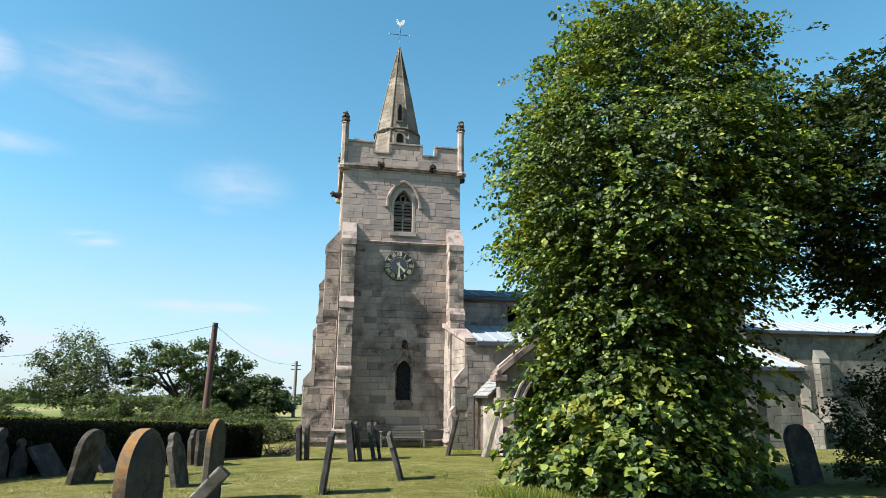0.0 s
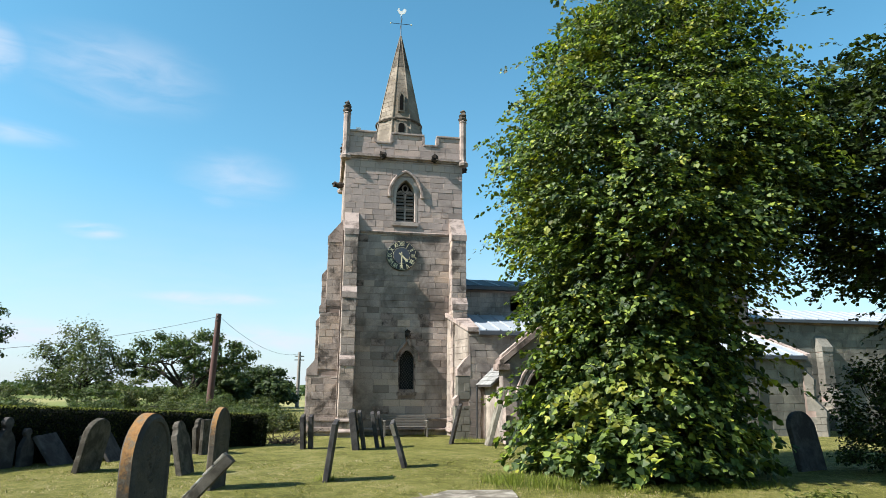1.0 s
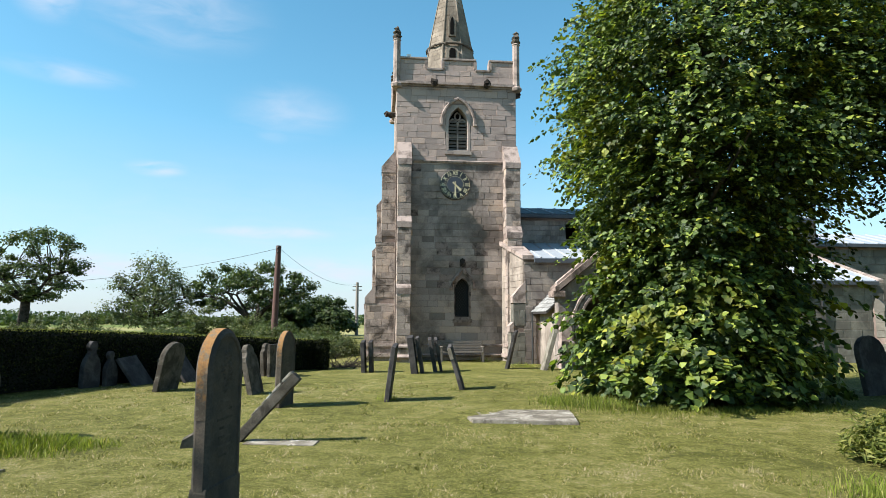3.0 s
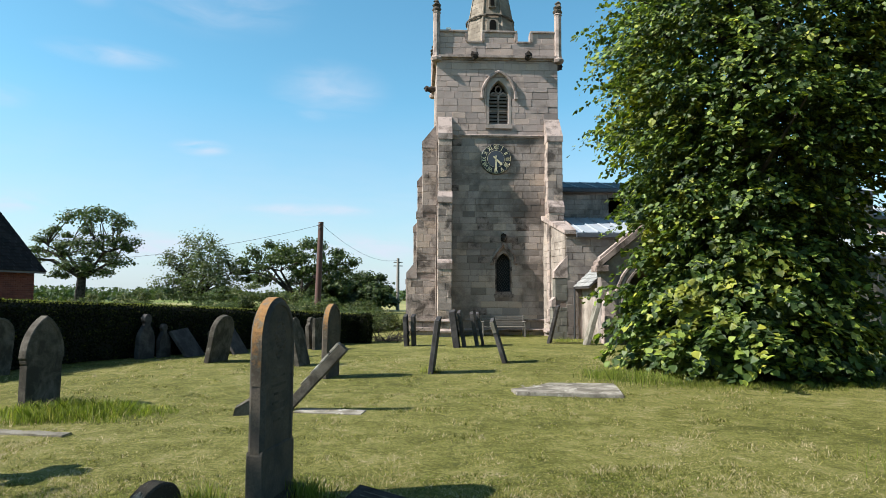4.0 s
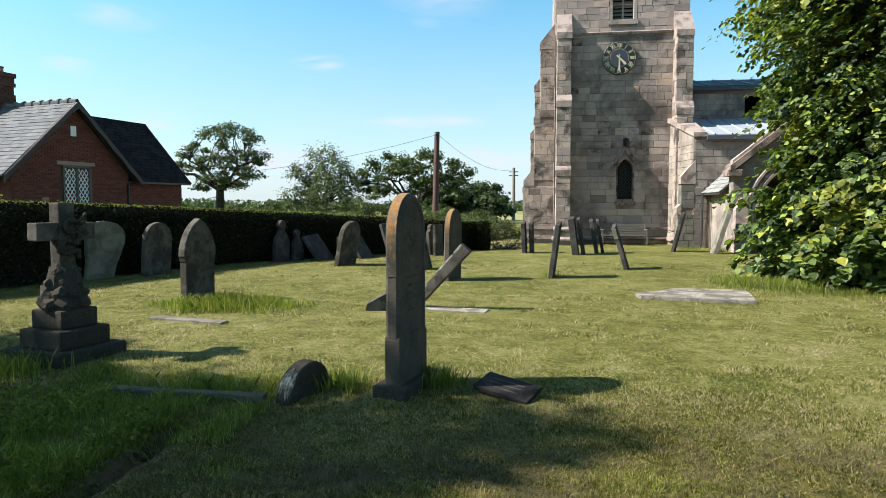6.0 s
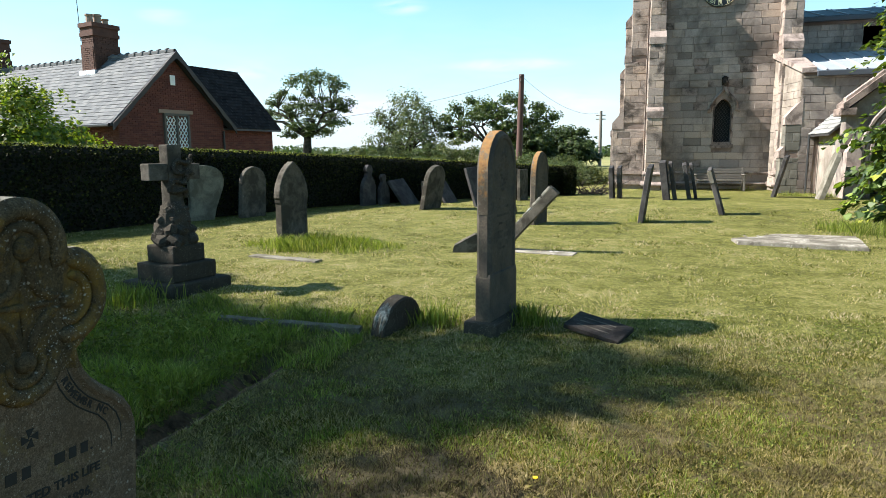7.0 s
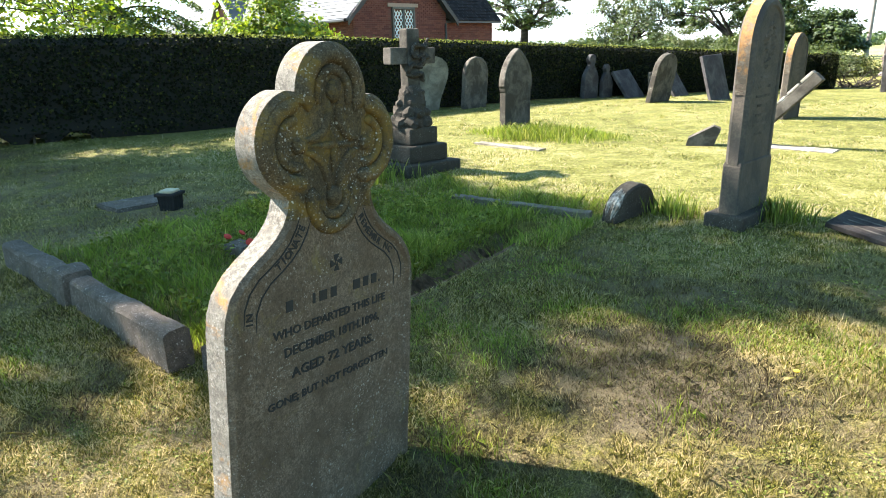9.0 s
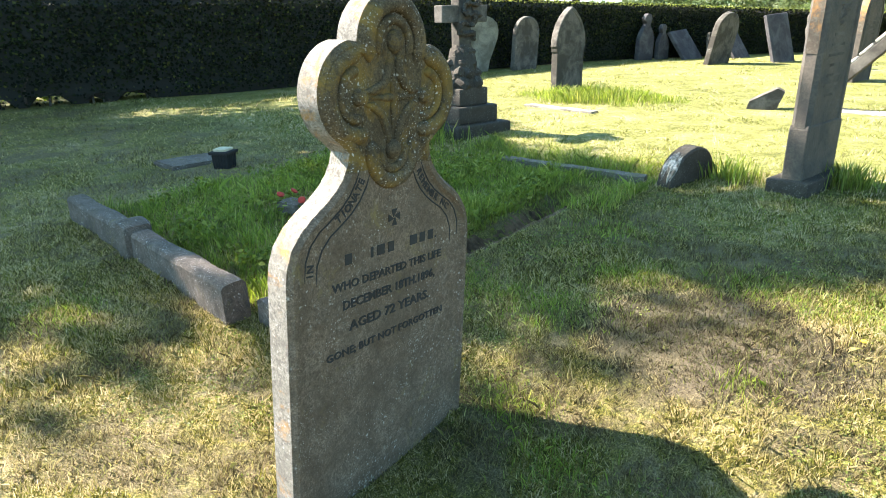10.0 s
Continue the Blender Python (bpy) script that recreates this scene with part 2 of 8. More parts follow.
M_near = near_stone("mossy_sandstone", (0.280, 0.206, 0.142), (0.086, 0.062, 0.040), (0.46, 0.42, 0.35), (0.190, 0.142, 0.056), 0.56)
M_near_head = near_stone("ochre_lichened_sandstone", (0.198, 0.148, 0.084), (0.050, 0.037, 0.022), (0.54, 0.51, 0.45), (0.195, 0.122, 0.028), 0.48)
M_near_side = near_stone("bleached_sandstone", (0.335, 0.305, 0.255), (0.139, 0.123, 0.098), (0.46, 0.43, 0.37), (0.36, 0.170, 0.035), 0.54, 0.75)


M_dark_st = near_stone("blackened_stone", (0.085, 0.072, 0.055), (0.036, 0.030, 0.023), (0.28, 0.26, 0.22), (0.070, 0.066, 0.028), 0.60)
M_buried = near_stone("buried_kerb_stone", (0.225, 0.190, 0.150), (0.075, 0.062, 0.045), (0.42, 0.39, 0.33), (0.110, 0.105, 0.040), 0.50)
M_ledger = stone("ledger_stone", (0.235, 0.208, 0.168), (0.120, 0.104, 0.082), (0.330, 0.300, 0.250), grain=16, stain=3.0, lichen=(0.42, 0.395, 0.34), lichen_at=0.57)
M_kerb = near_stone("kerb_stone", (0.205, 0.166, 0.132), (0.058, 0.046, 0.036), (0.46, 0.42, 0.36), (0.120, 0.100, 0.040), 0.56)


def plain(name, colour, rough=0.6, metal=0.0, spread=0.12, scale=8):
    m, nt, b = material(name)
    c2 = tuple(c * (1 - spread) for c in colour)
    nt.links.new(mixed(nt, noise_node(nt, scale, 5, 0.6), c2, tuple(c * (1 + spread) for c in colour)), b.inputs["Base Color"])
    b.inputs["Roughness"].default_value, b.inputs["Metallic"].default_value = rough, metal
    bumped(nt, b, noise_node(nt, scale * 6, 4), 0.15, 0.004)
    return m


M_lead = plain("sheet_lead", (0.302, 0.324, 0.346), 0.45, 0.0, 0.2, 2)
M_darklead = plain("dark_lead_edge", (0.05, 0.055, 0.065), 0.5, 0.0, 0.2, 4)
M_glass = plain("leaded_glass", (0.012, 0.012, 0.013), 0.55, 0.0, 0.4, 6)
M_glass.node_tree.nodes["Principled BSDF"].inputs["Specular IOR Level"].default_value = 0.15
M_louvre = plain("weathered_louvre", (0.06, 0.055, 0.05), 0.8, 0.0, 0.3, 9)
M_slat = plain("silvered_louvre", (0.150, 0.122, 0.100), 0.85, 0.0, 0.35, 7)
M_nave = plain("dark_sheet_roof", (0.020, 0.022, 0.027), 0.5, 0.0, 0.3, 2)
# matt black for plates that stand for shaded hollows
M_void = plain("hollow_shade_black", (0.010, 0.009, 0.008), 0.95, 0.0, 0.2, 6)
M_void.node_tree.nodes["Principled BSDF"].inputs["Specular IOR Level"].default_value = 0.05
M_nave.node_tree.nodes["Principled BSDF"].inputs["Specular IOR Level"].default_value = 0.15
M_black = plain("painted_black", (0.015, 0.016, 0.018), 0.45, 0.0, 0.2, 6)
M_letter = plain("worn_black_lettering", (0.014, 0.013, 0.011), 0.8, 0.0, 0.5, 60)
M_gold = plain("gilding", (0.60, 0.52, 0.32), 0.45, 0.1, 0.2, 10)
M_clockblue = plain("clock_centre", (0.040, 0.046, 0.058), 0.5, 0.0, 0.15, 6)
M_white = plain("white_paint", (0.78, 0.78, 0.75), 0.5, 0.0, 0.08, 6)
M_bench = plain("silvered_timber", (0.120, 0.104, 0.086), 0.8, 0.0, 0.25, 12)
M_pole = plain("creosoted_pole", (0.079, 0.036, 0.027), 0.8, 0.0, 0.25, 3)
M_pole2 = plain("grey_pole", (0.20, 0.17, 0.14), 0.8, 0.0, 0.2, 3)
M_wire = plain("cable", (0.03, 0.03, 0.03), 0.5)
M_iron = plain("cast_iron", (0.02, 0.02, 0.02), 0.5)
M_timber = plain("dark_bargeboard", (0.035, 0.03, 0.028), 0.6, 0.0, 0.2, 5)
M_pot = plain("terracotta_pot", (0.30, 0.20, 0.14), 0.8, 0.0, 0.2, 5)
M_plastic = plain("blackened_vase", (0.022, 0.020, 0.018), 0.85, 0.0, 0.4, 20)
M_flash = plain("lead_flashing", (0.62, 0.64, 0.66), 0.5, 0.0, 0.1, 5)
M_red = plain("red_petal", (0.30, 0.020, 0.008), 0.9)
M_plastic.node_tree.nodes["Principled BSDF"].inputs["Specular IOR Level"].default_value = 0.08
M_cap = plain("mossy_cap", (0.36, 0.31, 0.20), 0.9, 0.0, 0.45, 30)


def brick_mat():
    m, nt, b = material("red_brickwork")
    tone = ramp(nt, randomness(nt, "island"), [(0, (0.080, 0.022, 0.014)), (0.5, (0.126, 0.033, 0.020)), (1, (0.160, 0.052, 0.034))])
    col = mixed(nt, ramp(nt, noise_node(nt, 1.3, 5), [(0.3, grey(0.6)), (0.7, grey(1))]), (0.12, 0.04, 0.03), tone)
    nt.links.new(col, b.inputs["Base Color"])
    b.inputs["Roughness"].default_value = 0.9
    bumped(nt, b, noise_node(nt, 40, 4), 0.3, 0.01)
    return m


M_brick = brick_mat()
M_brick_soot = plain("sooty_brick", (0.088, 0.040, 0.027), 0.95, 0.0, 0.5, 5)
M_brickjoint = plain("brick_joint", (0.135, 0.055, 0.038), 0.95, 0.0, 0.2, 6)


def slate_mat(name, tones, rough=0.55, spec=0.3, source="island"):
    m, nt, b = material(name)
    tone = ramp(nt, randomness(nt, source), [(0, tones[0]), (0.5, tones[1]), (1, tones[2])])
    col = mixed(nt, ramp(nt, noise_node(nt, 2.0, 6, 0.7), [(0.35, grey(0)), (0.75, grey(0.6))]), tone, tones[2])
    col = mixed(nt, ramp(nt, noise_node(nt, 9.0, 6, 0.75, distort=0.4), [(0.60, grey(0)), (0.70, grey(0.7))]), col, tuple(c * 1.7 for c in tones[2]))
    nt.links.new(col, b.inputs["Base Color"])
    b.inputs["Roughness"].default_value = rough
    b.inputs["Specular IOR Level"].default_value = spec
    bumped(nt, b, noise_node(nt, 30, 4), 0.2, 0.01)
    return m


# wing slates darkened to stand for slopes turned from the sun
M_slate_shaded = slate_mat("shaded_roof_slate", ((0.012, 0.011, 0.011), (0.018, 0.016, 0.016), (0.030, 0.027, 0.026)), 0.95, 0.05)
SLATES = ((0.082, 0.084, 0.088), (0.104, 0.106, 0.109), (0.150, 0.149, 0.146))
M_porch_slate = slate_mat("pale_porch_slate", ((0.17, 0.165, 0.155), (0.21, 0.205, 0.195), (0.27, 0.265, 0.25)), 0.8, 0.15)
M_slate = slate_mat("roof_slate", SLATES, 0.8, 0.15)
M_slate_piece = slate_mat("single_roof_slate", SLATES, 0.8, 0.15, source="piece")


MOUNDS = ((-0.56, 2.64, 0.54, 0.46), (-0.70, 3.66, 0.30, 0.24), (-0.06, 3.74, 0.28, 0.22))  # centre and half lengths of the grave mounds
BARE = (0.90, 0.45, 0.40)  # how bare each of them is


def grass_mat(name, blades):
    """Turf from moss green to straw; drifts of dead clippings, and brown mounds."""
    m, nt, b = material(name)
    big = noise_node(nt, 0.45, 5, 0.6, distort=0.5)
    mid = noise_node(nt, 2.3, 7, 0.75, distort=0.7)
    clod = noise_node(nt, 11, 6, 0.75, distort=0.4)
    own = randomness(nt, "island") if blades else noise_node(nt, 75, 6, 0.85)
    pick = maths(nt, "MULTIPLY", maths(nt, "SUBTRACT", own, 0.5), 1.9 if blades else 1.6)
    pick = maths(nt, "ADD", pick, maths(nt, "MULTIPLY", maths(nt, "SUBTRACT", big, 0.5), 0.9))
    pick = maths(nt, "ADD", pick, maths(nt, "MULTIPLY", maths(nt, "SUBTRACT", mid, 0.5), 1.9))
    pick = maths(nt, "ADD", pick, maths(nt, "MULTIPLY", maths(nt, "SUBTRACT", clod, 0.5), 1.2))
    if not blades:
        pick = maths(nt, "ADD", pick, maths(nt, "MULTIPLY", maths(nt, "SUBTRACT", noise_node(nt, 27, 5, 0.8), 0.5), 2.4))
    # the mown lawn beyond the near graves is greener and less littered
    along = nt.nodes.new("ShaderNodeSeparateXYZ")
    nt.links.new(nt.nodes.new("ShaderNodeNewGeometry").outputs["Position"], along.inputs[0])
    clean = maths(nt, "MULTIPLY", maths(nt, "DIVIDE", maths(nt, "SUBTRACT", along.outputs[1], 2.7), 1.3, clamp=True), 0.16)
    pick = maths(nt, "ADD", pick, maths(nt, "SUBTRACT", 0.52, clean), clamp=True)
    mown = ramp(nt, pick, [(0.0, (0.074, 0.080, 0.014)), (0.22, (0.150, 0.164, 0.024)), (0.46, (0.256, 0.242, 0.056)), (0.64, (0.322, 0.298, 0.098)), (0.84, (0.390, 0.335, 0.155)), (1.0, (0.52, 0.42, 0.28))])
    # between the near graves the sward is mossy, rank, and darkened to carry shade
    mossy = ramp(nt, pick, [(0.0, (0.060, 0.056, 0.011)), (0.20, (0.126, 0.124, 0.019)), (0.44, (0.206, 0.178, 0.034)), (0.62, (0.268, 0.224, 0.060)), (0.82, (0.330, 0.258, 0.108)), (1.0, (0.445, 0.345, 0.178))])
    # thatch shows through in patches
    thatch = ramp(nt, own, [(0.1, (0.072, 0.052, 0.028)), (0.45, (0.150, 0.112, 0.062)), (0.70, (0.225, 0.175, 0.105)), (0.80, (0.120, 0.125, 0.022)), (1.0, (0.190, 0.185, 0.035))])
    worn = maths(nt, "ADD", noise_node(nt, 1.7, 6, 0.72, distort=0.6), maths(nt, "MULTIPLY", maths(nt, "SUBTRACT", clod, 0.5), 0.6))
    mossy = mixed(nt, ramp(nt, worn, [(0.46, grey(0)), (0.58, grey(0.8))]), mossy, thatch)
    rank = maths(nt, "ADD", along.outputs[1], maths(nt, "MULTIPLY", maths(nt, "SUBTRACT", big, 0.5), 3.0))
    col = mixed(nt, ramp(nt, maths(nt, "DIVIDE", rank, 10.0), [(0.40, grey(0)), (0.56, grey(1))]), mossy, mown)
    if not blades:
        col = mixed(nt, ramp(nt, noise_node(nt, 150, 4, 0.8), [(0.40, grey(0.85)), (0.60, grey(0.15))]), col, (0.040, 0.034, 0.013))
    # brown mounds
    geo = nt.nodes.new("ShaderNodeNewGeometry").outputs["Position"]
    for (cx, cy, ax, ay), how in zip(MOUNDS, BARE):
        mp = nt.nodes.new("ShaderNodeMapping")
        mp.inputs["Location"].default_value = (-cx / ax, -cy / ay, 0)
        mp.inputs["Scale"].default_value = (1 / ax, 1 / ay, 0)
        nt.links.new(geo, mp.inputs[0])
        ln = nt.nodes.new("ShaderNodeVectorMath")
        ln.operation = "LENGTH"
        nt.links.new(mp.outputs[0], ln.inputs[0])
        edge = maths(nt, "ADD", ln.outputs["Value"], maths(nt, "MULTIPLY", maths(nt, "SUBTRACT", mid, 0.5), 0.9))
        edge = maths(nt, "ADD", edge, maths(nt, "MULTIPLY", maths(nt, "SUBTRACT", own, 0.5), 0.5))
        bare = ramp(nt, edge, [(0.0, grey(how)), (0.85, grey(how * 0.92)), (1.25, grey(0.0))])
        dead = ramp(nt, own, [(0.1, (0.034, 0.026, 0.015)), (0.4, (0.068, 0.052, 0.031)), (0.60, (0.102, 0.080, 0.050)), (0.70, (0.150, 0.122, 0.080)), (0.78, (0.056, 0.064, 0.014)), (1.0, (0.092, 0.108, 0.022))])
        col = mixed(nt, bare, col, dead)
    if not blades:
        sep = nt.nodes.new("ShaderNodeSeparateXYZ")
        nt.links.new(geo, sep.inputs[0])
        far = nt.nodes.new("ShaderNodeMapRange")
        far.inputs[1].default_value, far.inputs[2].default_value = 62, 68
        nt.links.new(sep.outputs[1], far.inputs[0])
        fields = ramp(nt, noise_node(nt, 0.012, 2, 0.4), [(0.42, (0.12, 0.15, 0.04)), (0.50, (0.25, 0.225, 0.095)), (0.60, (0.13, 0.15, 0.05))])
        col = mixed(nt, far.outputs[0], col, fields)
    nt.links.new(col, b.inputs["Base Color"])
    b.inputs["Roughness"].default_value = 0.85
    b.inputs["Specular IOR Level"].default_value = 0.12
    if not blades:
        bumped(nt, b, maths(nt, "ADD", noise_node(nt, 60, 6, 0.85), maths(nt, "MULTIPLY", noise_node(nt, 9, 6, 0.85), 2.4)), 0.75, 0.022)
    else:
        tr = nt.nodes.new("ShaderNodeBsdfTranslucent")
        nt.links.new(col, tr.inputs[0])
        mx = nt.nodes.new("ShaderNodeMixShader")
        mx.inputs[0].default_value = 0.5
        nt.links.new(b.outputs[0], mx.inputs[1])
        nt.links.new(tr.outputs[0], mx.inputs[2])
        nt.links.new(mx.outputs[0], nt.nodes["Material Output"].inputs[0])
    return m


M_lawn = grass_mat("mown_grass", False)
M_blade = grass_mat("grass_blades", True)
M_soil = stone("bare_soil", (0.120, 0.070, 0.038), (0.036, 0.022, 0.012), (0.200, 0.126, 0.074), grain=60, stain=7, stain_at=(0.38, 0.60), bump=1.0)


def leaf_mat(name, stops, through=0.4, rough=0.5, spec=0.35, turning=None):
    m, nt, b = material(name)
    tone = ramp(nt, randomness(nt, "island"), stops)
    tone = mixed(nt, 1.0, tone, ramp(nt, noise_node(nt, 1.1, 4), [(0.3, grey(0.72)), (0.7, grey(1.25))]), "MULTIPLY")
    if turning:
        tone = mixed(nt, ramp(nt, noise_node(nt, 0.75, 4, 0.6), [(0.56, grey(0)), (0.66, grey(0.85))]), tone, mixed(nt, 0.25, turning, tone))
    nt.links.new(tone, b.inputs["Base Color"])
    b.inputs["Roughness"].default_value, b.inputs["Specular IOR Level"].default_value = rough, spec
    tr = nt.nodes.new("ShaderNodeBsdfTranslucent")
    nt.links.new(mixed(nt, 1.0, tone, (1.25, 1.35, 0.5), "MULTIPLY"), tr.inputs[0])
    mx = nt.nodes.new("ShaderNodeMixShader")
    mx.inputs[0].default_value = through
    nt.links.new(b.outputs[0], mx.inputs[1])
    nt.links.new(tr.outputs[0], mx.inputs[2])
    nt.links.new(mx.outputs[0], nt.nodes["Material Output"].inputs[0])
    return m


M_lime = leaf_mat("lime_leaf", [(0, (0.018, 0.032, 0.010)), (0.5, (0.048, 0.078, 0.021)), (0.76, (0.118, 0.166, 0.035)), (0.95, (0.225, 0.280, 0.046)), (1, (0.33, 0.32, 0.045))], 0.32, 0.52, 0.32, turning=(0.26, 0.25, 0.022))
M_dark_leaf = leaf_mat("dark_tree_leaf", [(0, (0.012, 0.020, 0.006)), (0.6, (0.028, 0.044, 0.011)), (1, (0.066, 0.090, 0.020))], 0.25, 0.5, 0.2)
M_oak = leaf_mat("oak_leaf", [(0, (0.026, 0.042, 0.011)), (0.6, (0.050, 0.078, 0.018)), (1, (0.095, 0.122, 0.028))], 0.28)
# oak leaf darkened for crowns that show their shaded side
M_shade_oak = leaf_mat("shaded_oak_leaf", [(0, (0.018, 0.032, 0.008)), (0.6, (0.036, 0.060, 0.013)), (1, (0.070, 0.095, 0.020))], 0.25)
M_willow = leaf_mat("willow_leaf", [(0, (0.045, 0.065, 0.024)), (0.6, (0.080, 0.105, 0.040)), (1, (0.135, 0.155, 0.065))], 0.3)
M_shrub = leaf_mat("shrub_leaf", [(0, (0.032, 0.048, 0.012)), (0.6, (0.062, 0.085, 0.020)), (1, (0.14, 0.15, 0.045))], 0.3)
M_weed = leaf_mat("weed_leaf", [(0, (0.060, 0.072, 0.012)), (0.6, (0.115, 0.135, 0.022)), (1, (0.20, 0.20, 0.045))], 0.35, 0.75, 0.12)
M_clover = leaf_mat("clover_and_moss", [(0, (0.052, 0.066, 0.012)), (0.5, (0.108, 0.128, 0.022)), (0.85, (0.172, 0.190, 0.032)), (1, (0.25, 0.235, 0.07))], 0.3, 0.6, 0.25)
M_bramble = leaf_mat("bramble_leaf", [(0, (0.050, 0.066, 0.014)), (0.6, (0.115, 0.135, 0.028)), (1, (0.24, 0.235, 0.070))], 0.35, 0.6, 0.2)
M_bush = leaf_mat("garden_bush_leaf", [(0, (0.07, 0.11, 0.015)), (0.6, (0.13, 0.18, 0.02)), (1, (0.24, 0.25, 0.03))], 0.45)
M_larch = leaf_mat("larch_needles", [(0, (0.060, 0.095, 0.028)), (0.6, (0.120, 0.160, 0.042)), (1, (0.25, 0.28, 0.07))], 0.45)
# one hedge, two leaf colours: sunlit on top, near-black shade on the face
M_hedge_top = leaf_mat("hedge_leaf_sunlit", [(0, (0.030, 0.040, 0.010)), (0.55, (0.080, 0.094, 0.020)), (1, (0.22, 0.22, 0.055))], 0.3, 0.7, 0.1)
M_hedge = leaf_mat("hedge_leaf_shaded", [(0, (0.003, 0.004, 0.0015)), (0.55, (0.007, 0.010, 0.003)), (0.88, (0.022, 0.026, 0.007)), (1, (0.062, 0.064, 0.016))], 0.12, 0.7, 0.08)
# near-black filler in place of the shaded inside of the hedge
M_core = plain("hedge_core_shade", (0.010, 0.009, 0.006), 0.95, 0.0, 0.4, 9)
M_farwood = leaf_mat("far_wood_leaf", [(0, (0.03, 0.05, 0.015)), (1, (0.07, 0.10, 0.03))], 0.2)
M_bark = stone("bark", (0.055, 0.045, 0.036), (0.026, 0.022, 0.018), (0.085, 0.072, 0.058), grain=20, stain=4)


# ---- mesh helpers ----
def part(name, bm, mat, parent=None, label="", smooth=False):
    me = bpy.data.meshes.new(name)
    bmesh.ops.recalc_face_normals(bm, faces=bm.faces)
    bm.to_mesh(me)
    bm.free()
    me.materials.append(mat)
    if smooth:
        me.polygons.foreach_set("use_smooth", [True] * len(me.polygons))
    ob = new(name, me)
    ob.parent = parent
    if label:
        tagged(ob, label)
    return ob


def raw(name, co, faces, mat, parent=None, kind="", smooth=False):
    """One mesh object from arrays: points (n, 3) and faces (m, k)."""
    me = bpy.data.meshes.new(name)
    co, faces = np.asarray(co, np.float32), np.asarray(faces, np.int32)
    me.vertices.add(len(co))
    me.vertices.foreach_set("co", co.ravel())
    me.loops.add(faces.size)
    me.loops.foreach_set("vertex_index", faces.ravel())
    me.polygons.add(len(faces))
    me.polygons.foreach_set("loop_start", np.arange(0, faces.size, faces.shape[1], dtype=np.int32))
    me.polygons.foreach_set("use_smooth", np.full(len(faces), smooth))
    me.update(calc_edges=True)
    me.materials.append(mat)
    ob = new(name, me)
    ob.parent = parent
    if kind:
        tagged(ob, kind=kind)
    return ob


def thing(name, m, label, category, group="", kind=""):
    ob = new(name)
    ob.empty_display_size = 0.2
    ob.matrix_world = m
    return tagged(ob, label, category, group, kind)


def box(bm, x0, x1, y0, y1, z0, z1, bevel=0.0):
    vs = [bm.verts.new(p) for p in ((x0, y0, z0), (x1, y0, z0), (x1, y1, z0), (x0, y1, z0), (x0, y0, z1), (x1, y0, z1), (x1, y1, z1), (x0, y1, z1))]
    fs = [bm.faces.new([vs[i] for i in f]) for f in ((0, 3, 2, 1), (4, 5, 6, 7), (0, 1, 5, 4), (1, 2, 6, 5), (2, 3, 7, 6), (3, 0, 4, 7))]
    if bevel:
        es = {e for f in fs for e in f.edges}
        bmesh.ops.bevel(bm, geom=list(es), offset=bevel, segments=2, profile=0.6, affect="EDGES")
    return bm


def boxes(*specs, bevel=0.0):
    bm = bmesh.new()
    for s in specs:
        box(bm, *s, bevel=bevel)
    return bm


def prism(bm, pts, axis, a, b):
    """A flat outline pushed from a to b along an axis (0 x, 1 y, 2 z); pts are the other two coordinates in order."""
    def at(p, w):
        q = list(p)
        q.insert(axis, w)
        return bm.verts.new(q)
    lo, hi = [at(p, a) for p in pts], [at(p, b) for p in pts]
    n = len(pts)
    bm.faces.new(lo[::-1])
    bm.faces.new(hi)
    for i in range(n):
        bm.faces.new((lo[i], lo[(i + 1) % n], hi[(i + 1) % n], hi[i]))
    return bm


def tube(pts, radii, sides=7):
    """Arrays of a tapered tube along pts."""
    pts, radii = np.asarray(pts, float), np.asarray(radii, float)
    d = np.gradient(pts, axis=0)
    d /= np.linalg.norm(d, axis=1)[:, None] + 1e-9
    ref = np.eye(3)[np.abs(d).max(axis=0).argmin()][None]
    u = np.cross(d, ref)
    u /= np.linalg.norm(u, axis=1)[:, None] + 1e-9
    v = np.cross(d, u)
    a = np.linspace(0, 2 * np.pi, sides, endpoint=False)
    ring = pts[:, None] + radii[:, None, None] * (np.cos(a)[None, :, None] * u[:, None] + np.sin(a)[None, :, None] * v[:, None])
    n = len(pts)
    i, j = np.meshgrid(np.arange(n - 1), np.arange(sides), indexing="ij")
    k = (j + 1) % sides
    f = np.stack([i * sides + j, i * sides + k, (i + 1) * sides + k, (i + 1) * sides + j], -1).reshape(-1, 4)
    return ring.reshape(-1, 3), f


def joined(pieces):
    co, fs, n = [], [], 0
    for c, f in pieces:
        co.append(c)
        fs.append(f + n)
        n += len(c)
    return np.concatenate(co), np.concatenate(fs)


def turned(profile, sides=12):
    """Arrays of a solid of revolution about z: profile of (radius, z)."""
    p = np.asarray(profile, float)
    a = np.linspace(0, 2 * np.pi, sides, endpoint=False)
    co = np.stack([p[:, 0:1] * np.cos(a), p[:, 0:1] * np.sin(a), np.repeat(p[:, 1:2], sides, 1)], -1).reshape(-1, 3)
    n = len(p)
    i, j = np.meshgrid(np.arange(n - 1), np.arange(sides), indexing="ij")
    k = (j + 1) % sides
    return co, np.stack([i * sides + j, i * sides + k, (i + 1) * sides + k, (i + 1) * sides + j], -1).reshape(-1, 4)


def moved(arrays, m):
    co, f = arrays
    mm = np.array(m)
    return co @ mm[:3, :3].T + mm[:3, 3], f


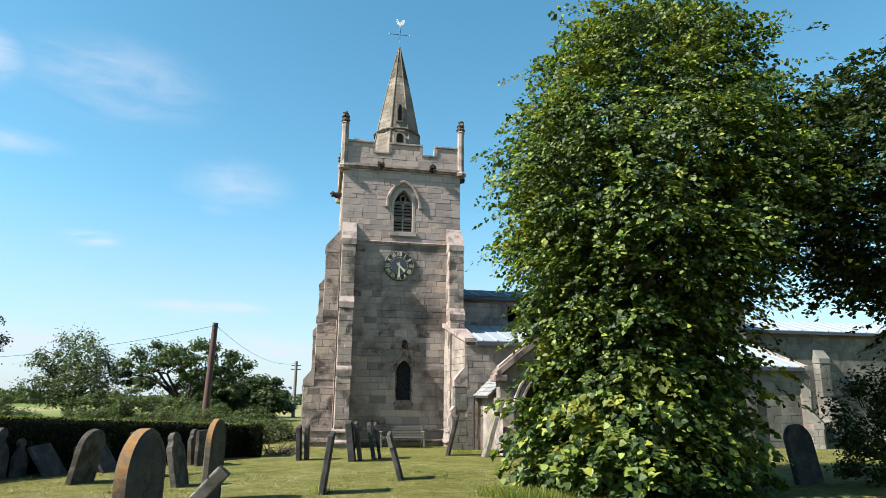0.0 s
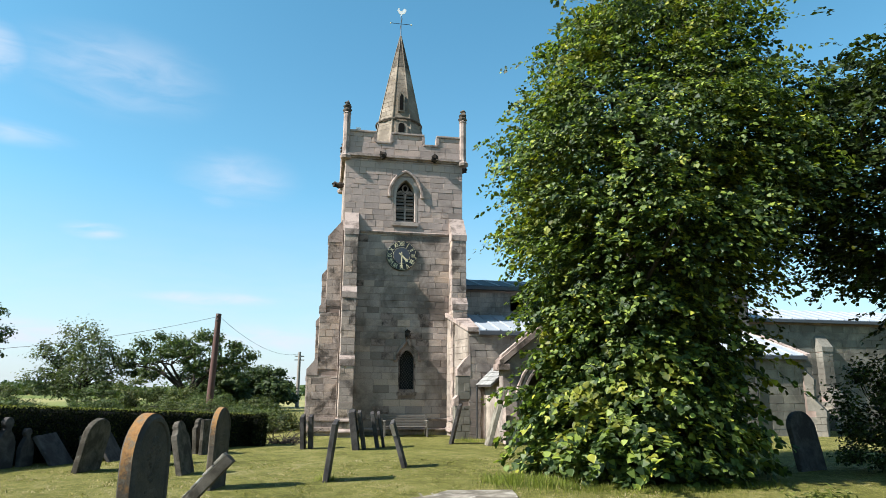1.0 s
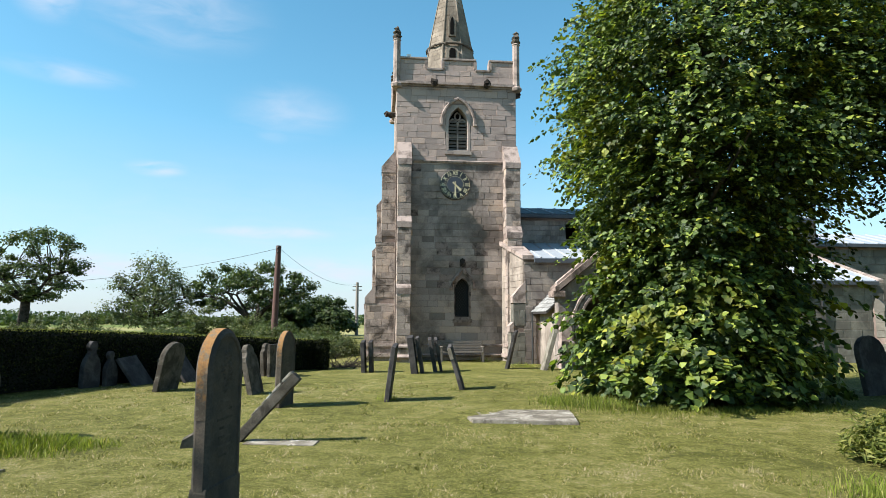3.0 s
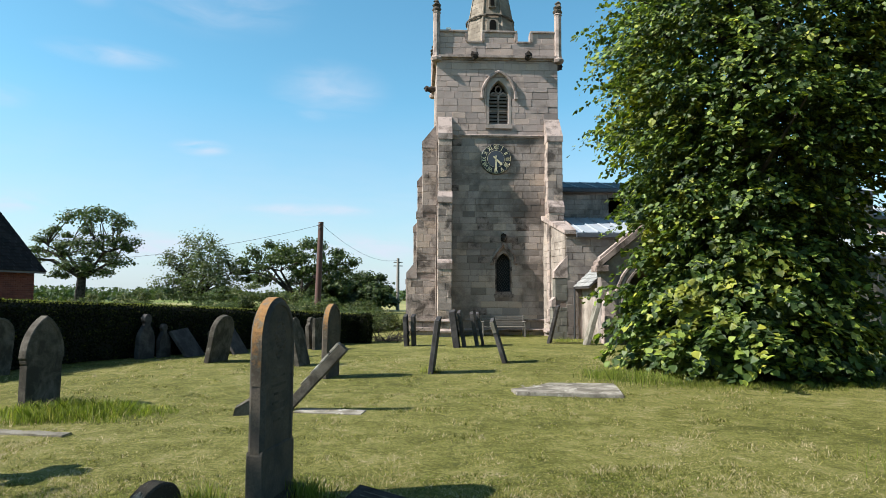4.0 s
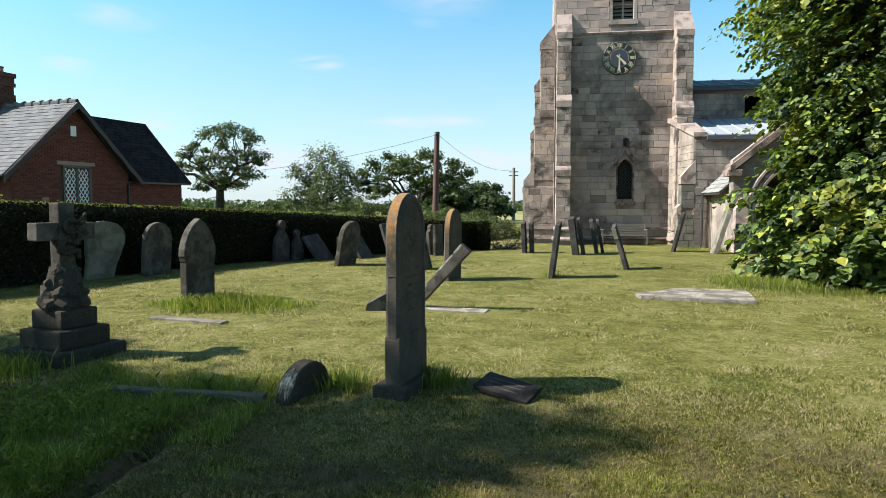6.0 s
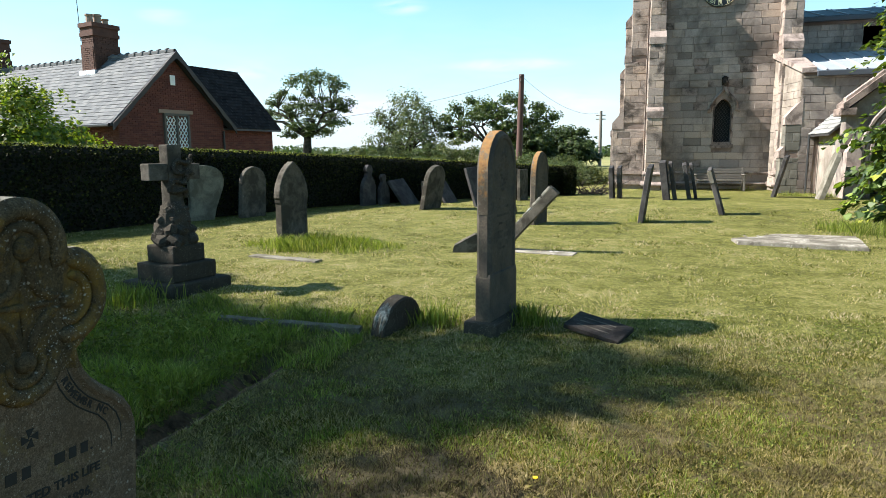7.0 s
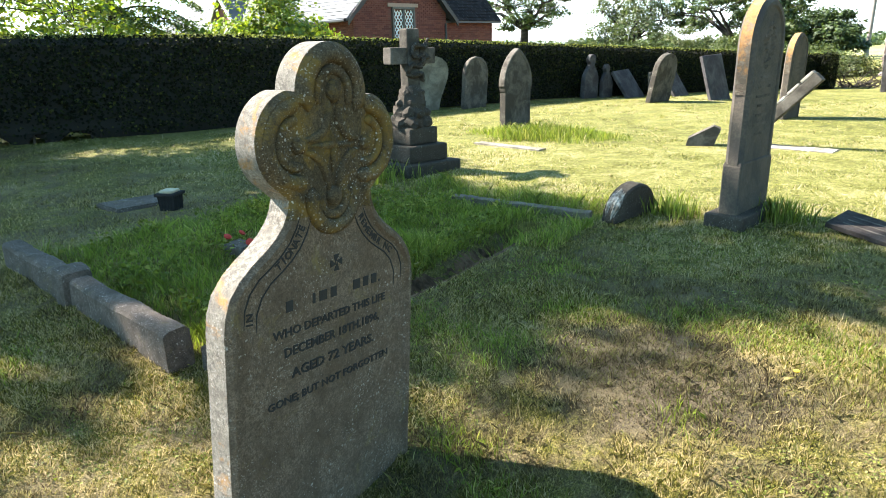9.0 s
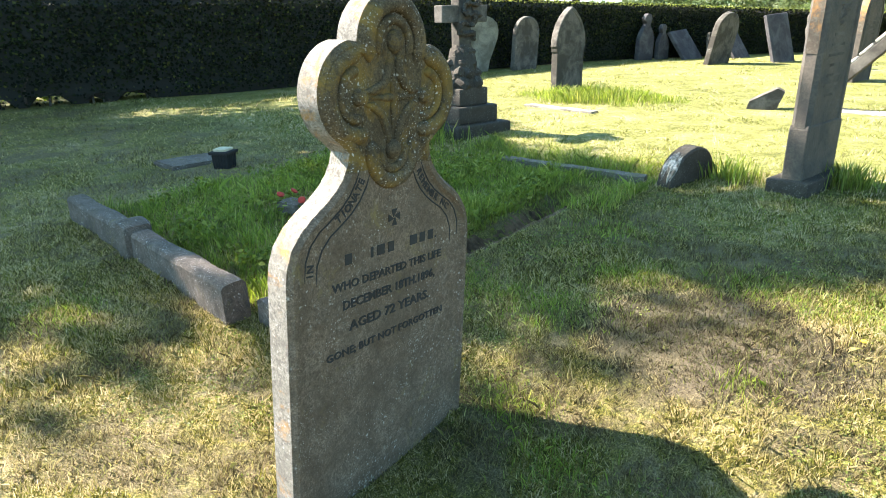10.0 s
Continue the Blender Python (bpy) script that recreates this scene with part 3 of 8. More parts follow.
def arc(cx, cz, r, a0, a1, n):
    return [(cx + r * math.cos(radians(a0 + (a1 - a0) * i / n)), cz + r * math.sin(radians(a0 + (a1 - a0) * i / n))) for i in range(n + 1)]


def pointed(w, spring, apex, n=7):
    """A pointed arch from its left foot over the apex to its right foot, about u = 0; the feet at z = 0."""
    h, half = apex - spring, w / 2
    r = (h * h + half * half) / (2 * half)
    top = math.degrees(math.asin(min(1, h / r)))
    right = arc(half - r, spring, r, 0, top, n)
    left = [(-u, z) for u, z in right]
    return [(-half, 0.0)] + left + right[::-1][1:] + [(half, 0.0)]


def lettering(text, size, mat, parent, m, depth=0.0015, name="lettering", align="CENTER", space=1.0, bold=0.012):
    cu = bpy.data.curves.new(name, "FONT")
    cu.body, cu.size, cu.extrude, cu.align_x, cu.space_character = text, size, depth, align, space
    cu.resolution_u = 2
    cu.offset = size * bold
    tmp = new(name, cu)
    me = bpy.data.meshes.new_from_object(tmp.evaluated_get(bpy.context.evaluated_depsgraph_get()))
    bpy.data.objects.remove(tmp)
    bpy.data.curves.remove(cu)
    me.materials.clear()
    me.materials.append(mat)
    ob = new(name, me)
    ob.parent = parent
    ob.matrix_local = m
    return ob


def lay(x, y):
    """Height of the ground."""
    z = -0.22 * min(max((y - 13) / 15, 0), 1)
    z += 0.018 * noise.noise((x * 0.33, y * 0.33, 3.1)) + 0.012 * noise.noise((x * 0.9, y * 0.9, 7.7))
    for cx, cy, ax, ay in MOUNDS:
        z += 0.085 * ax * math.exp(-(((x - cx) / ax / 1.1) ** 2 + ((y - cy) / ay / 1.1) ** 2))
    z -= 0.16 * math.exp(-(((x + 0.6) / 1.35) ** 2 + ((y - 1.45) / 0.75) ** 2))  # hollow before the near stone
    if y < 7 and abs(x) < 7:  # tussocks
        z += 0.010 * noise.noise((x * 4, y * 4, 11.0)) + 0.006 * noise.noise((x * 10, y * 10, 13.0))
    if 1.75 < y < 4.55 and x < 0:  # sunken edge of the unmown plot
        z -= 0.14 * math.exp(-((x + 2.10 - 0.02 * (y - 3)) / 0.10) ** 2)
    return z


# ---- ground ----
def spaced(lo, hi, step, reach):
    mid = np.arange(lo, hi + step / 2, step)
    out = [step * 1.25 ** i for i in range(1, 60)]
    far = np.cumsum(out)
    far = far[far < reach]
    return np.concatenate([lo - far[::-1], mid, hi + far])


def finer(line, lo, hi, step):
    """Closer spacing where the walk passes near."""
    return np.concatenate([line[line < lo - 0.1], np.arange(lo, hi, step), line[line > hi + 0.1]])


gx, gy = finer(spaced(-13, 13, 0.2, 2600), -4.4, 2.0, 0.05), finer(spaced(-3, 31, 0.2, 2600), 0.4, 5.0, 0.05)
GX, GY = np.meshgrid(gx, gy, indexing="ij")
GZ = np.array([[lay(x, y) for y in gy] for x in gx])
n0, n1 = GX.shape
ii, jj = np.meshgrid(np.arange(n0 - 1), np.arange(n1 - 1), indexing="ij")
gf = np.stack([ii * n1 + jj, (ii + 1) * n1 + jj, (ii + 1) * n1 + jj + 1, ii * n1 + jj + 1], -1).reshape(-1, 4)
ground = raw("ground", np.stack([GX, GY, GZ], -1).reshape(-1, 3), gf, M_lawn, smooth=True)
tagged(ground, "mown churchyard lawn with dry clippings, running into fields", "ground", kind="structure")

# ---- church ----
church = thing("church", pose(0, 0, 0), "sandstone village church with west tower, short spire and lead roofs", "church")
G0 = -0.5  # foot of the masonry, below the turf
TX0, TX1, TY0, TY1 = 1.10, 6.66, 29.0, 34.5
CX = 3.88
BACK = 0.017  # mortar face behind the block faces


def wall_with_holes(bm, x0, x1, y0, y1, z0, z1, holes):
    """A wall along x of boxes round rectangular openings (xa, xb, za, zb), one above the other."""
    z = z0
    for xa, xb, za, zb in sorted(holes, key=lambda h: h[2]):
        box(bm, x0, x1, y0, y1, z, za)
        box(bm, x0, xa, y0, y1, za, zb)
        box(bm, xb, x1, y0, y1, za, zb)
        z = zb
    box(bm, x0, x1, y0, y1, z, z1)
    return bm


LOW_WIN = (3.77, 4.53, 1.62, 3.54)
BELL_WIN = (3.38, 4.50, 9.30, 11.50)
south = part("south_wall", wall_with_holes(bmesh.new(), TX0, TX1, TY0 + BACK, TY0 + 0.9, G0, 12.42, [LOW_WIN, BELL_WIN]), M_mortar, church)
west = part("west_wall", boxes((TX0 + BACK, TX0 + 0.9, TY0 + 0.9, TY1 - 0.9, G0, 12.42)), M_mortar, church)
part("east_wall", boxes((TX1 - 0.9, TX1, TY0 + 0.9, TY1 - 0.9, G0, 12.42)), M_mortar, church)
part("north_wall", boxes((TX0, TX1, TY1 - 0.9, TY1, G0, 12.42)), M_mortar, church)
part("tower_roof", boxes((TX0 + 0.3, TX1 - 0.3, TY0 + 0.3, TY1 - 0.3, 12.42, 12.7)), M_lead, church)


def surround(bm, rect, arch, cx, z0, y0, y1):
    """Stone between a rectangular opening and an arched one."""
    xa, xb, za, zb = rect
    inner = [(cx + u, z0 + z) for u, z in arch]
    n = len(inner)
    mid = ((xa + xb) / 2, za + 0.45 * (zb - za))
    outer = []
    for i, (x, z) in enumerate(inner):
        if i == 0:
            outer.append((xa, za))
        elif i == n - 1:
            outer.append((xb, za))
        else:
            dx, dz = x - mid[0], z - mid[1]
            ts = [((xb if dx > 0 else xa) - mid[0]) / dx if dx else 9, ((zb if dz > 0 else za) - mid[1]) / dz if dz else 9]
            t = min(t for t in ts if t > 0)
            outer.append((mid[0] + dx * t, mid[1] + dz * t))
    rows = []
    for pts, y in ((outer, y1), (outer, y0), ([(x * 0.93 + o * 0.07, z * 0.93 + p * 0.07) for (x, z), (o, p) in zip(inner, outer)], y0), (inner, y0 + 0.09), (inner, y1)):
        rows.append([bm.verts.new((x, y, z)) for x, z in pts])
    for a, b in zip(rows, rows[1:]):
        for i in range(n - 1):
            bm.faces.new((a[i], a[i + 1], b[i + 1], b[i]))
    # the sill closes the foot
    box(bm, xa - 0.06, xb + 0.06, y0 - 0.05, y1, za - 0.16, za + 0.0)
    box(bm, xa, xb, y0 + 0.05, y1, za, z0 + 0.004)
    return bm


def knobbly(arrays, amount, seed, freq=9.0):
    co, f = arrays
    co = co.copy()
    for i, p in enumerate(co):
        co[i] += np.array(noise.noise_vector(Vector(p) * freq + Vector((seed, 0, 0)))) * amount
    return co, f


# lower window
lw = part("low_window", surround(bmesh.new(), LOW_WIN, pointed(0.64, 1.22, 1.72), 4.15, 1.72, 28.99, 29.5), M_stained, church, "small pointed stone window with leaded glass")
bm = bmesh.new()
box(bm, 3.80, 4.54, 29.34, 29.37, 1.70, 3.55)
part("pane", bm, M_glass, lw)
bars = bmesh.new()
for i in range(-9, 12):
    z = 1.72 + i * 0.16
    for s in (1, -1):
        a, b = Vector((3.92, 29.325, z if s > 0 else z + 0.7)), Vector((4.42, 29.325, z + 0.7 if s > 0 else z))
        w = 0.008
        bars.faces.new([bars.verts.new(a + Vector((0, 0, -w))), bars.verts.new(b + Vector((0, 0, -w))), bars.verts.new(b + Vector((0, 0, w))), bars.verts.new(a + Vector((0, 0, w)))])
bmesh.ops.bisect_plane(bars, geom=list(bars.verts) + list(bars.edges) + list(bars.faces), plane_co=(0, 0, 1.74), plane_no=(0, 0, -1), clear_outer=True)
bmesh.ops.bisect_plane(bars, geom=list(bars.verts) + list(bars.edges) + list(bars.faces), plane_co=(0, 0, 3.40), plane_no=(0, 0, 1), clear_outer=True)
part("lead_lattice", bars, M_louvre, lw)


def hood(w, spring, apex, cx, z0, y, r, drop=0.0):
    a = pointed(w, spring, apex, 9)[1:-1]
    if drop:
        a = [(a[0][0] - 0.10, a[0][1] - drop)] + [(a[0][0], a[0][1] - drop)] + a + [(a[-1][0], a[-1][1] - drop)] + [(a[-1][0] + 0.10, a[-1][1] - drop)]
    return tube([(cx + u, y, z0 + z) for u, z in a], [r] * len(a), 6)


raw("hood_mould", *joined([knobbly(tube([(4.15 + s * u, 28.96, z) for u, z in ((0.60, 2.98), (0.50, 3.00), (0.47, 3.18), (0.40, 3.38), (0.28, 3.54), (0.14, 3.66), (0.06, 3.80), (0.0, 3.98))], [0.085, 0.075, 0.065, 0.07, 0.065, 0.07, 0.065, 0.06], 7), 0.05, 4.0, 14) for s in (-1, 1)]), M_stained, lw)
raw("finial", *knobbly(moved(turned([(0, 3.90), (0.09, 3.98), (0.15, 4.10), (0.10, 4.20), (0.13, 4.28), (0, 4.38)], 9), pose(4.15, 28.95, 0)), 0.06, 3.0), M_soot, lw)
# belfry window
bw = part("belfry_window", surround(bmesh.new(), BELL_WIN, pointed(0.86, 1.22, 2.02), 3.94, 9.36, 28.985, 29.6), M_plain_ash, church, "pointed two-light belfry window with dark louvres")
raw("hood_mould", *hood(1.52, 1.28, 2.42, 3.94, 9.36, 28.95, 0.08, 0.10), M_dress, bw)
bm = bmesh.new()
box(bm, 3.905, 3.975, 29.16, 29.30, 9.36, 10.75)
box(bm, 3.5, 4.38, 29.18, 29.28, 9.98, 10.04)
part("mullion", bm, M_dress, bw)
heads = [tube([(cx + u, 29.23, 9.36 + z) for u, z in pointed(0.42, 1.20, 1.52, 6)[1:-1]], [0.045] * 13, 5) for cx in (3.72, 4.16)]
heads.append(tube([(3.94 + 0.13 * math.cos(a), 29.23, 11.02 + 0.17 * math.sin(a)) for a in np.linspace(0, 2 * np.pi, 13)], [0.04] * 13, 5))
raw("tracery", *joined(heads), M_dress, bw)
for cx in (3.71, 4.17):
    for i in range(9):
        z = 9.38 + i * 0.165
        b2 = bmesh.new()
        prism(b2, [(29.16, z), (29.185, z - 0.012), (29.285, z + 0.118), (29.26, z + 0.130)], 0, cx - 0.205, cx + 0.205)
        part("louvre", b2, M_slat, bw)
# black plate behind the louvres stands for the shade inside the belfry
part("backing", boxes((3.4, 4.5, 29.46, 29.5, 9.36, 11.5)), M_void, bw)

# string courses, plinth, cornice
for z, h, out, a, b in ((8.80, 0.14, 0.09, 1.9, 6.05), (0.46, 0.13, 0.07, 1.9, 5.95), (0.02, 0.16, 0.14, 1.9, 5.95)):
    b2 = bmesh.new()
    prism(b2, [(TY0 + 0.1, z - h / 2), (TY0 - out * 0.55, z - h / 2), (TY0 - out, z), (TY0 - out, z + 0.02), (TY0 + 0.02, z + h / 2), (TY0 + 0.1, z + h / 2)], 0, a, b)
    part("string_course", b2, M_dress, church)
b2 = bmesh.new()
o = 0.16
for r, z0, z1 in ((0.06, 12.32, 12.40), (0.17, 12.40, 12.50), (0.10, 12.50, 12.56)):
    box(b2, TX0 - r, TX1 + r, TY0 - r, TY1 + r, z0, z1)
part("cornice", b2, M_dress, church)

# parapet with merlons
PZ0, PZ1, PZ2 = 12.56, 13.12, 13.62
parapet = part("parapet", boxes((TX0, TX1, TY0, TY0 + 0.3, PZ0, PZ1), (TX0, TX1, TY1 - 0.3, TY1, PZ0, PZ1), (TX0, TX0 + 0.3, TY0 + 0.3, TY1 - 0.3, PZ0, PZ1), (TX1 - 0.3, TX1, TY0 + 0.3, TY1 - 0.3, PZ0, PZ1)), M_mortar, church)
MERLONS = ((TX0 + 0.02, 2.46), (3.22, 4.74), (5.44, TX1 - 0.02))
for xa, xb in MERLONS:
    for y in (TY0, TY1 - 0.3):
        part("merlon", boxes((xa, xb, y + 0.02, y + 0.28, PZ1, PZ2)), M_mortar, church)
        part("coping", boxes((xa - 0.05, xb + 0.05, y - 0.06, y + 0.36, PZ2, PZ2 + 0.10), bevel=0.02), M_dress, church)
for xa, xb in ((2.46, 3.22), (4.74, 5.44)):
    part("coping", boxes((xa, xb, TY0 - 0.06, TY0 + 0.36, PZ1, PZ1 + 0.10), bevel=0.02), M_dress, church)
    for x in (xa, xb):
        part("merlon_edge", boxes((x - 0.07, x + 0.07, TY0 - 0.045, TY0 + 0.31, PZ1 + 0.10, PZ2 - 0.002)), M_dress, church)
for ya, yb in ((29.3, 30.3), (31.0, 32.5), (33.2, 34.2)):
    for x in (TX0, TX1 - 0.3):
        part("merlon", boxes((x + 0.02, x + 0.28, ya, yb, PZ1, PZ2)), M_mortar, church)
        part("coping", boxes((x - 0.06, x + 0.36, ya - 0.05, yb + 0.05, PZ2, PZ2 + 0.10), bevel=0.02), M_dress, church)


# corner pinnacles: square-set shafts with carved finials
for i, (x, y) in enumerate(((TX0 - 0.02, TY0 - 0.02), (TX1 + 0.02, TY0 - 0.02), (TX0 - 0.02, TY1), (TX1 + 0.02, TY1))):
    top = 15.18
    pin = raw("pinnacle", *moved(turned([(0.0, 12.2), (0.24, 12.24), (0.28, 12.36), (0.20, 12.44), (0.165, 12.6), (0.165, 14.45), (0.20, 14.50), (0.15, 14.56), (0.0, 14.56)], 8), pose(x, y, 0)), M_dress, church)
    raw("finial", *knobbly(moved(turned([(0.0, 14.50), (0.14, 14.53), (0.21, 14.66), (0.15, 14.76), (0.20, 14.86), (0.11, 14.98), (0.13, 15.06), (0.05, 15.14), (0.0, top)], 10), pose(x, y, 0)), 0.07, i * 5.0), M_spire_top, pin)
# gargoyles on the cornice
for i, (x, y, dx, dy, ln) in enumerate(((2.80, TY0 - 0.16, 0, -1, 0.30), (5.27, TY0 - 0.16, 0, -1, 0.30), (TX0 - 0.10, 31.0, -1, -0.1, 0.46), (TX1 + 0.1, 30.0, 1, 0, 0.35))):
    base = tube([(x - dx * 0.1, y - dy * 0.1, 12.42), (x + dx * ln * 0.3, y + dy * ln * 0.3, 12.42), (x + dx * ln * 0.6, y + dy * ln * 0.6, 12.40), (x + dx * ln * 0.85, y + dy * ln * 0.85, 12.44), (x + dx * ln, y + dy * ln, 12.42)], [0.11, 0.15, 0.10, 0.17, 0.05], 8)
    z = -0.85 if i == 2 else 0
    raw("gargoyle", *knobbly(moved(base, pose(0, 0, z)), 0.12, i * 3.0, 7.0), M_soot, church)

# spire: eight sides, built of narrowing courses
SX, SY = 3.83, 31.75
spire_rows, z = [], 13.3
CAP = 18.35
TIPZ = 20.5


def spire_r(q):
    """Radius of the spire at height q; the sides swell a little."""
    f = (TIPZ - q) / (TIPZ - 13.3)
    return 1.47 * f * (1 + 0.16 * (1 - f)) + 0.03


bands = []
while z < TIPZ - 0.05:
    h = 0.27
    z1 = min(z + h, TIPZ)
    r0, r1 = spire_r(z), spire_r(z1)
    bands.append((z, z1 - 0.012, r0, r1))
    z = z1
low, cap = [], []
for z0, z1, r0, r1 in bands:
    for s in range(8):
        a0, a1 = radians(22.5 + 45 * s), radians(22.5 + 45 * (s + 1))
        cuts = 3 if r0 > 0.8 else 2 if r0 > 0.35 else 1
        off = 0.17 * ((int(z0 * 4) + s) % 2)
        for c in range(cuts):
            f0, f1 = c / cuts + (off if c else 0), (c + 1) / cuts + (off if c + 1 < cuts else 0)
            f1 -= 0.012 if c + 1 < cuts else 0
            def at(f, r, zz, a0=a0, a1=a1):
                return (SX + r * ((1 - f) * math.cos(a0) + f * math.cos(a1)), SY + r * ((1 - f) * math.sin(a0) + f * math.sin(a1)), zz)
            quad = (np.array([at(f0, r0, z0), at(f1, r0, z0), at(f1, r1, z1), at(f0, r1, z1)]), np.array([[0, 1, 2, 3]]))
            (low if z0 < CAP else cap).append(quad)
inner = turned([(spire_r(q) * 0.985 - 0.012, q) for q in np.linspace(13.3, TIPZ - 0.15, 9)], 8)
spire = raw("spire", *moved(inner, pose(SX, SY, 0, 0, 0, 22.5)), M_mortar, church)
raw("spire_masonry", *joined(low), M_spire, spire, "stuff")
raw("spire_cap", *joined(cap), M_spire_top, spire)
for s in range(8):
    a = radians(22.5 + 45 * s)
    raw("roll", *tube([(SX + spire_r(q) * math.cos(a), SY + spire_r(q) * math.sin(a), q) for q in np.linspace(13.3, TIPZ - 0.03, 9)], np.linspace(0.045, 0.02, 9), 5), M_spire, spire)
rr = spire_r(15.2) + 0.02
raw("crocket_band", *knobbly(tube([(SX + rr * math.cos(radians(22.5 + 7.5 * i)), SY + rr * math.sin(radians(22.5 + 7.5 * i)), 15.2) for i in range(49)], [0.045 + 0.018 * (i % 2) for i in range(49)], 6), 0.02, 1, 12), M_spire_top, spire)


def lucarne(z0, h, w, side_angle):
    a = radians(side_angle)
    r = spire_r(z0) * math.cos(radians(22.5))
    m = pose(SX + r * math.cos(a), SY + r * math.sin(a), z0, 0, 0, side_angle + 90)
    bm = bmesh.new()
    outline = pointed(w, h * 0.6, h, 4)
    prism(bm, [(u, z) for u, z in outline], 1, -0.10, 0.45)
    ob = part("lucarne", bm, M_spire, spire)
    ob.matrix_local = m
    # black plate laid on the face in place of a real, shaded hole
    b3 = bmesh.new()
    prism(b3, [(u * 0.52, 0.08 + z * 0.80) for u, z in outline], 1, -0.115, -0.104)
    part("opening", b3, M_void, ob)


lucarne(15.60, 1.15, 0.36, -90)
lucarne(14.30, 0.62, 0.62, -90)

# weathercock
vane = raw("weathervane", *tube([(SX, SY, 20.2), (SX, SY, 20.9), (SX, SY, 21.95)], [0.035, 0.025, 0.018], 6), M_iron, church, "")
raw("vane_arm", *tube([(SX - 0.52, SY, 21.22), (SX + 0.52, SY, 21.22)], [0.016, 0.016], 5), M_iron, vane)
raw("vane_arm", *tube([(SX, SY - 0.52, 21.22), (SX, SY + 0.52, 21.22)], [0.016, 0.016], 5), M_iron, vane)
for x in (-0.56, 0.56):
    raw("vane_ball", *moved(turned([(0, -0.05), (0.045, -0.02), (0.045, 0.02), (0, 0.05)], 8), pose(SX + x, SY, 21.22)), M_gold, vane)
bm = bmesh.new()
cock = [(-0.36, 0.30), (-0.30, 0.36), (-0.28, 0.50), (-0.22, 0.56), (-0.16, 0.50), (-0.17, 0.38), (-0.05, 0.26), (0.06, 0.28), (0.14, 0.44), (0.26, 0.54), (0.40, 0.48), (0.42, 0.34), (0.34, 0.22), (0.30, 0.10), (0.14, 0.02), (0.04, -0.02), (0.02, -0.16), (-0.04, -0.16), (-0.04, -0.02), (-0.18, 0.06), (-0.25, 0.20), (-0.27, 0.30)]
prism(bm, [(SX + x * 0.66, 21.80 + z * 0.66) for x, z in cock], 1, SY - 0.02, SY + 0.02)
part("gilded_cock", bm, M_white, vane, "pale gilded weathercock")

# small white lamp on the parapet
part("floodlight", boxes((1.52, 1.74, TY0 - 0.02, TY0 + 0.2, 13.725, 13.85), bevel=0.03), M_white, church)

# clock
clock = raw("clock", *moved(turned([(0.0, 0.0), (0.70, 0.0), (0.70, 0.06), (0.67, 0.075), (0.0, 0.075)], 48), pose(CX - 0.08, 28.99, 7.72, 90)), M_black, church, "")
tagged(clock, "round black clock face with gilt Roman numerals")
for r, w in ((0.665, 0.005), (0.385, 0.005)):
    raw("gilt_ring", *tube([(CX - 0.08 + r * math.cos(a), 28.905, 7.72 + r * math.sin(a)) for a in np.linspace(0, 2 * np.pi, 49)], [w] * 49, 5), M_gold, clock)
raw("centre_disc", *moved(turned([(0.0, 0.0), (0.375, 0.0), (0.375, 0.012), (0.0, 0.012)], 40), pose(CX - 0.08, 28.914, 7.72, 90)), M_clockblue, clock)
for i, num in enumerate(("XII", "I", "II", "III", "IIII", "V", "VI", "VII", "VIII", "IX", "X", "XI")):
    a = radians(90 - 30 * i)
    m = Matrix.Translation((CX - 0.08 + 0.535 * math.cos(a), 28.912, 7.72 + 0.535 * math.sin(a))) @ pose(0, 0, 0, 90) @ pose(0, 0, 0, 0, 0, -30 * i) @ Matrix.Translation((0, -0.085, 0)) @ Matrix.Diagonal((0.78, 1, 1, 1))
    lettering(num, 0.25, M_gold, clock, m, 0.004, "numeral", bold=0.014)
for ln, w, deg in ((0.60, 0.032, -90), (0.40, 0.045, -45)):
    bm = bmesh.new()
    prism(bm, [(-0.16, -w * 0.6), (ln * 0.7, -w), (ln * 0.78, -w * 1.7), (ln, 0), (ln * 0.78, w * 1.7), (ln * 0.7, w), (-0.16, w * 0.6)], 2, 0, 0.012)
    ob = part("clock_hand", bm, M_gold, clock)
    ob.matrix_local = Matrix.Translation((CX - 0.08, 28.885, 7.72)) @ pose(0, 0, 0, 90) @ pose(0, 0, 0, 0, 0, deg)


# buttresses: stepped, with sloping weatherings; stages are (depth, foot z, head z), from the ground up
BUTTRESS_FACES = []


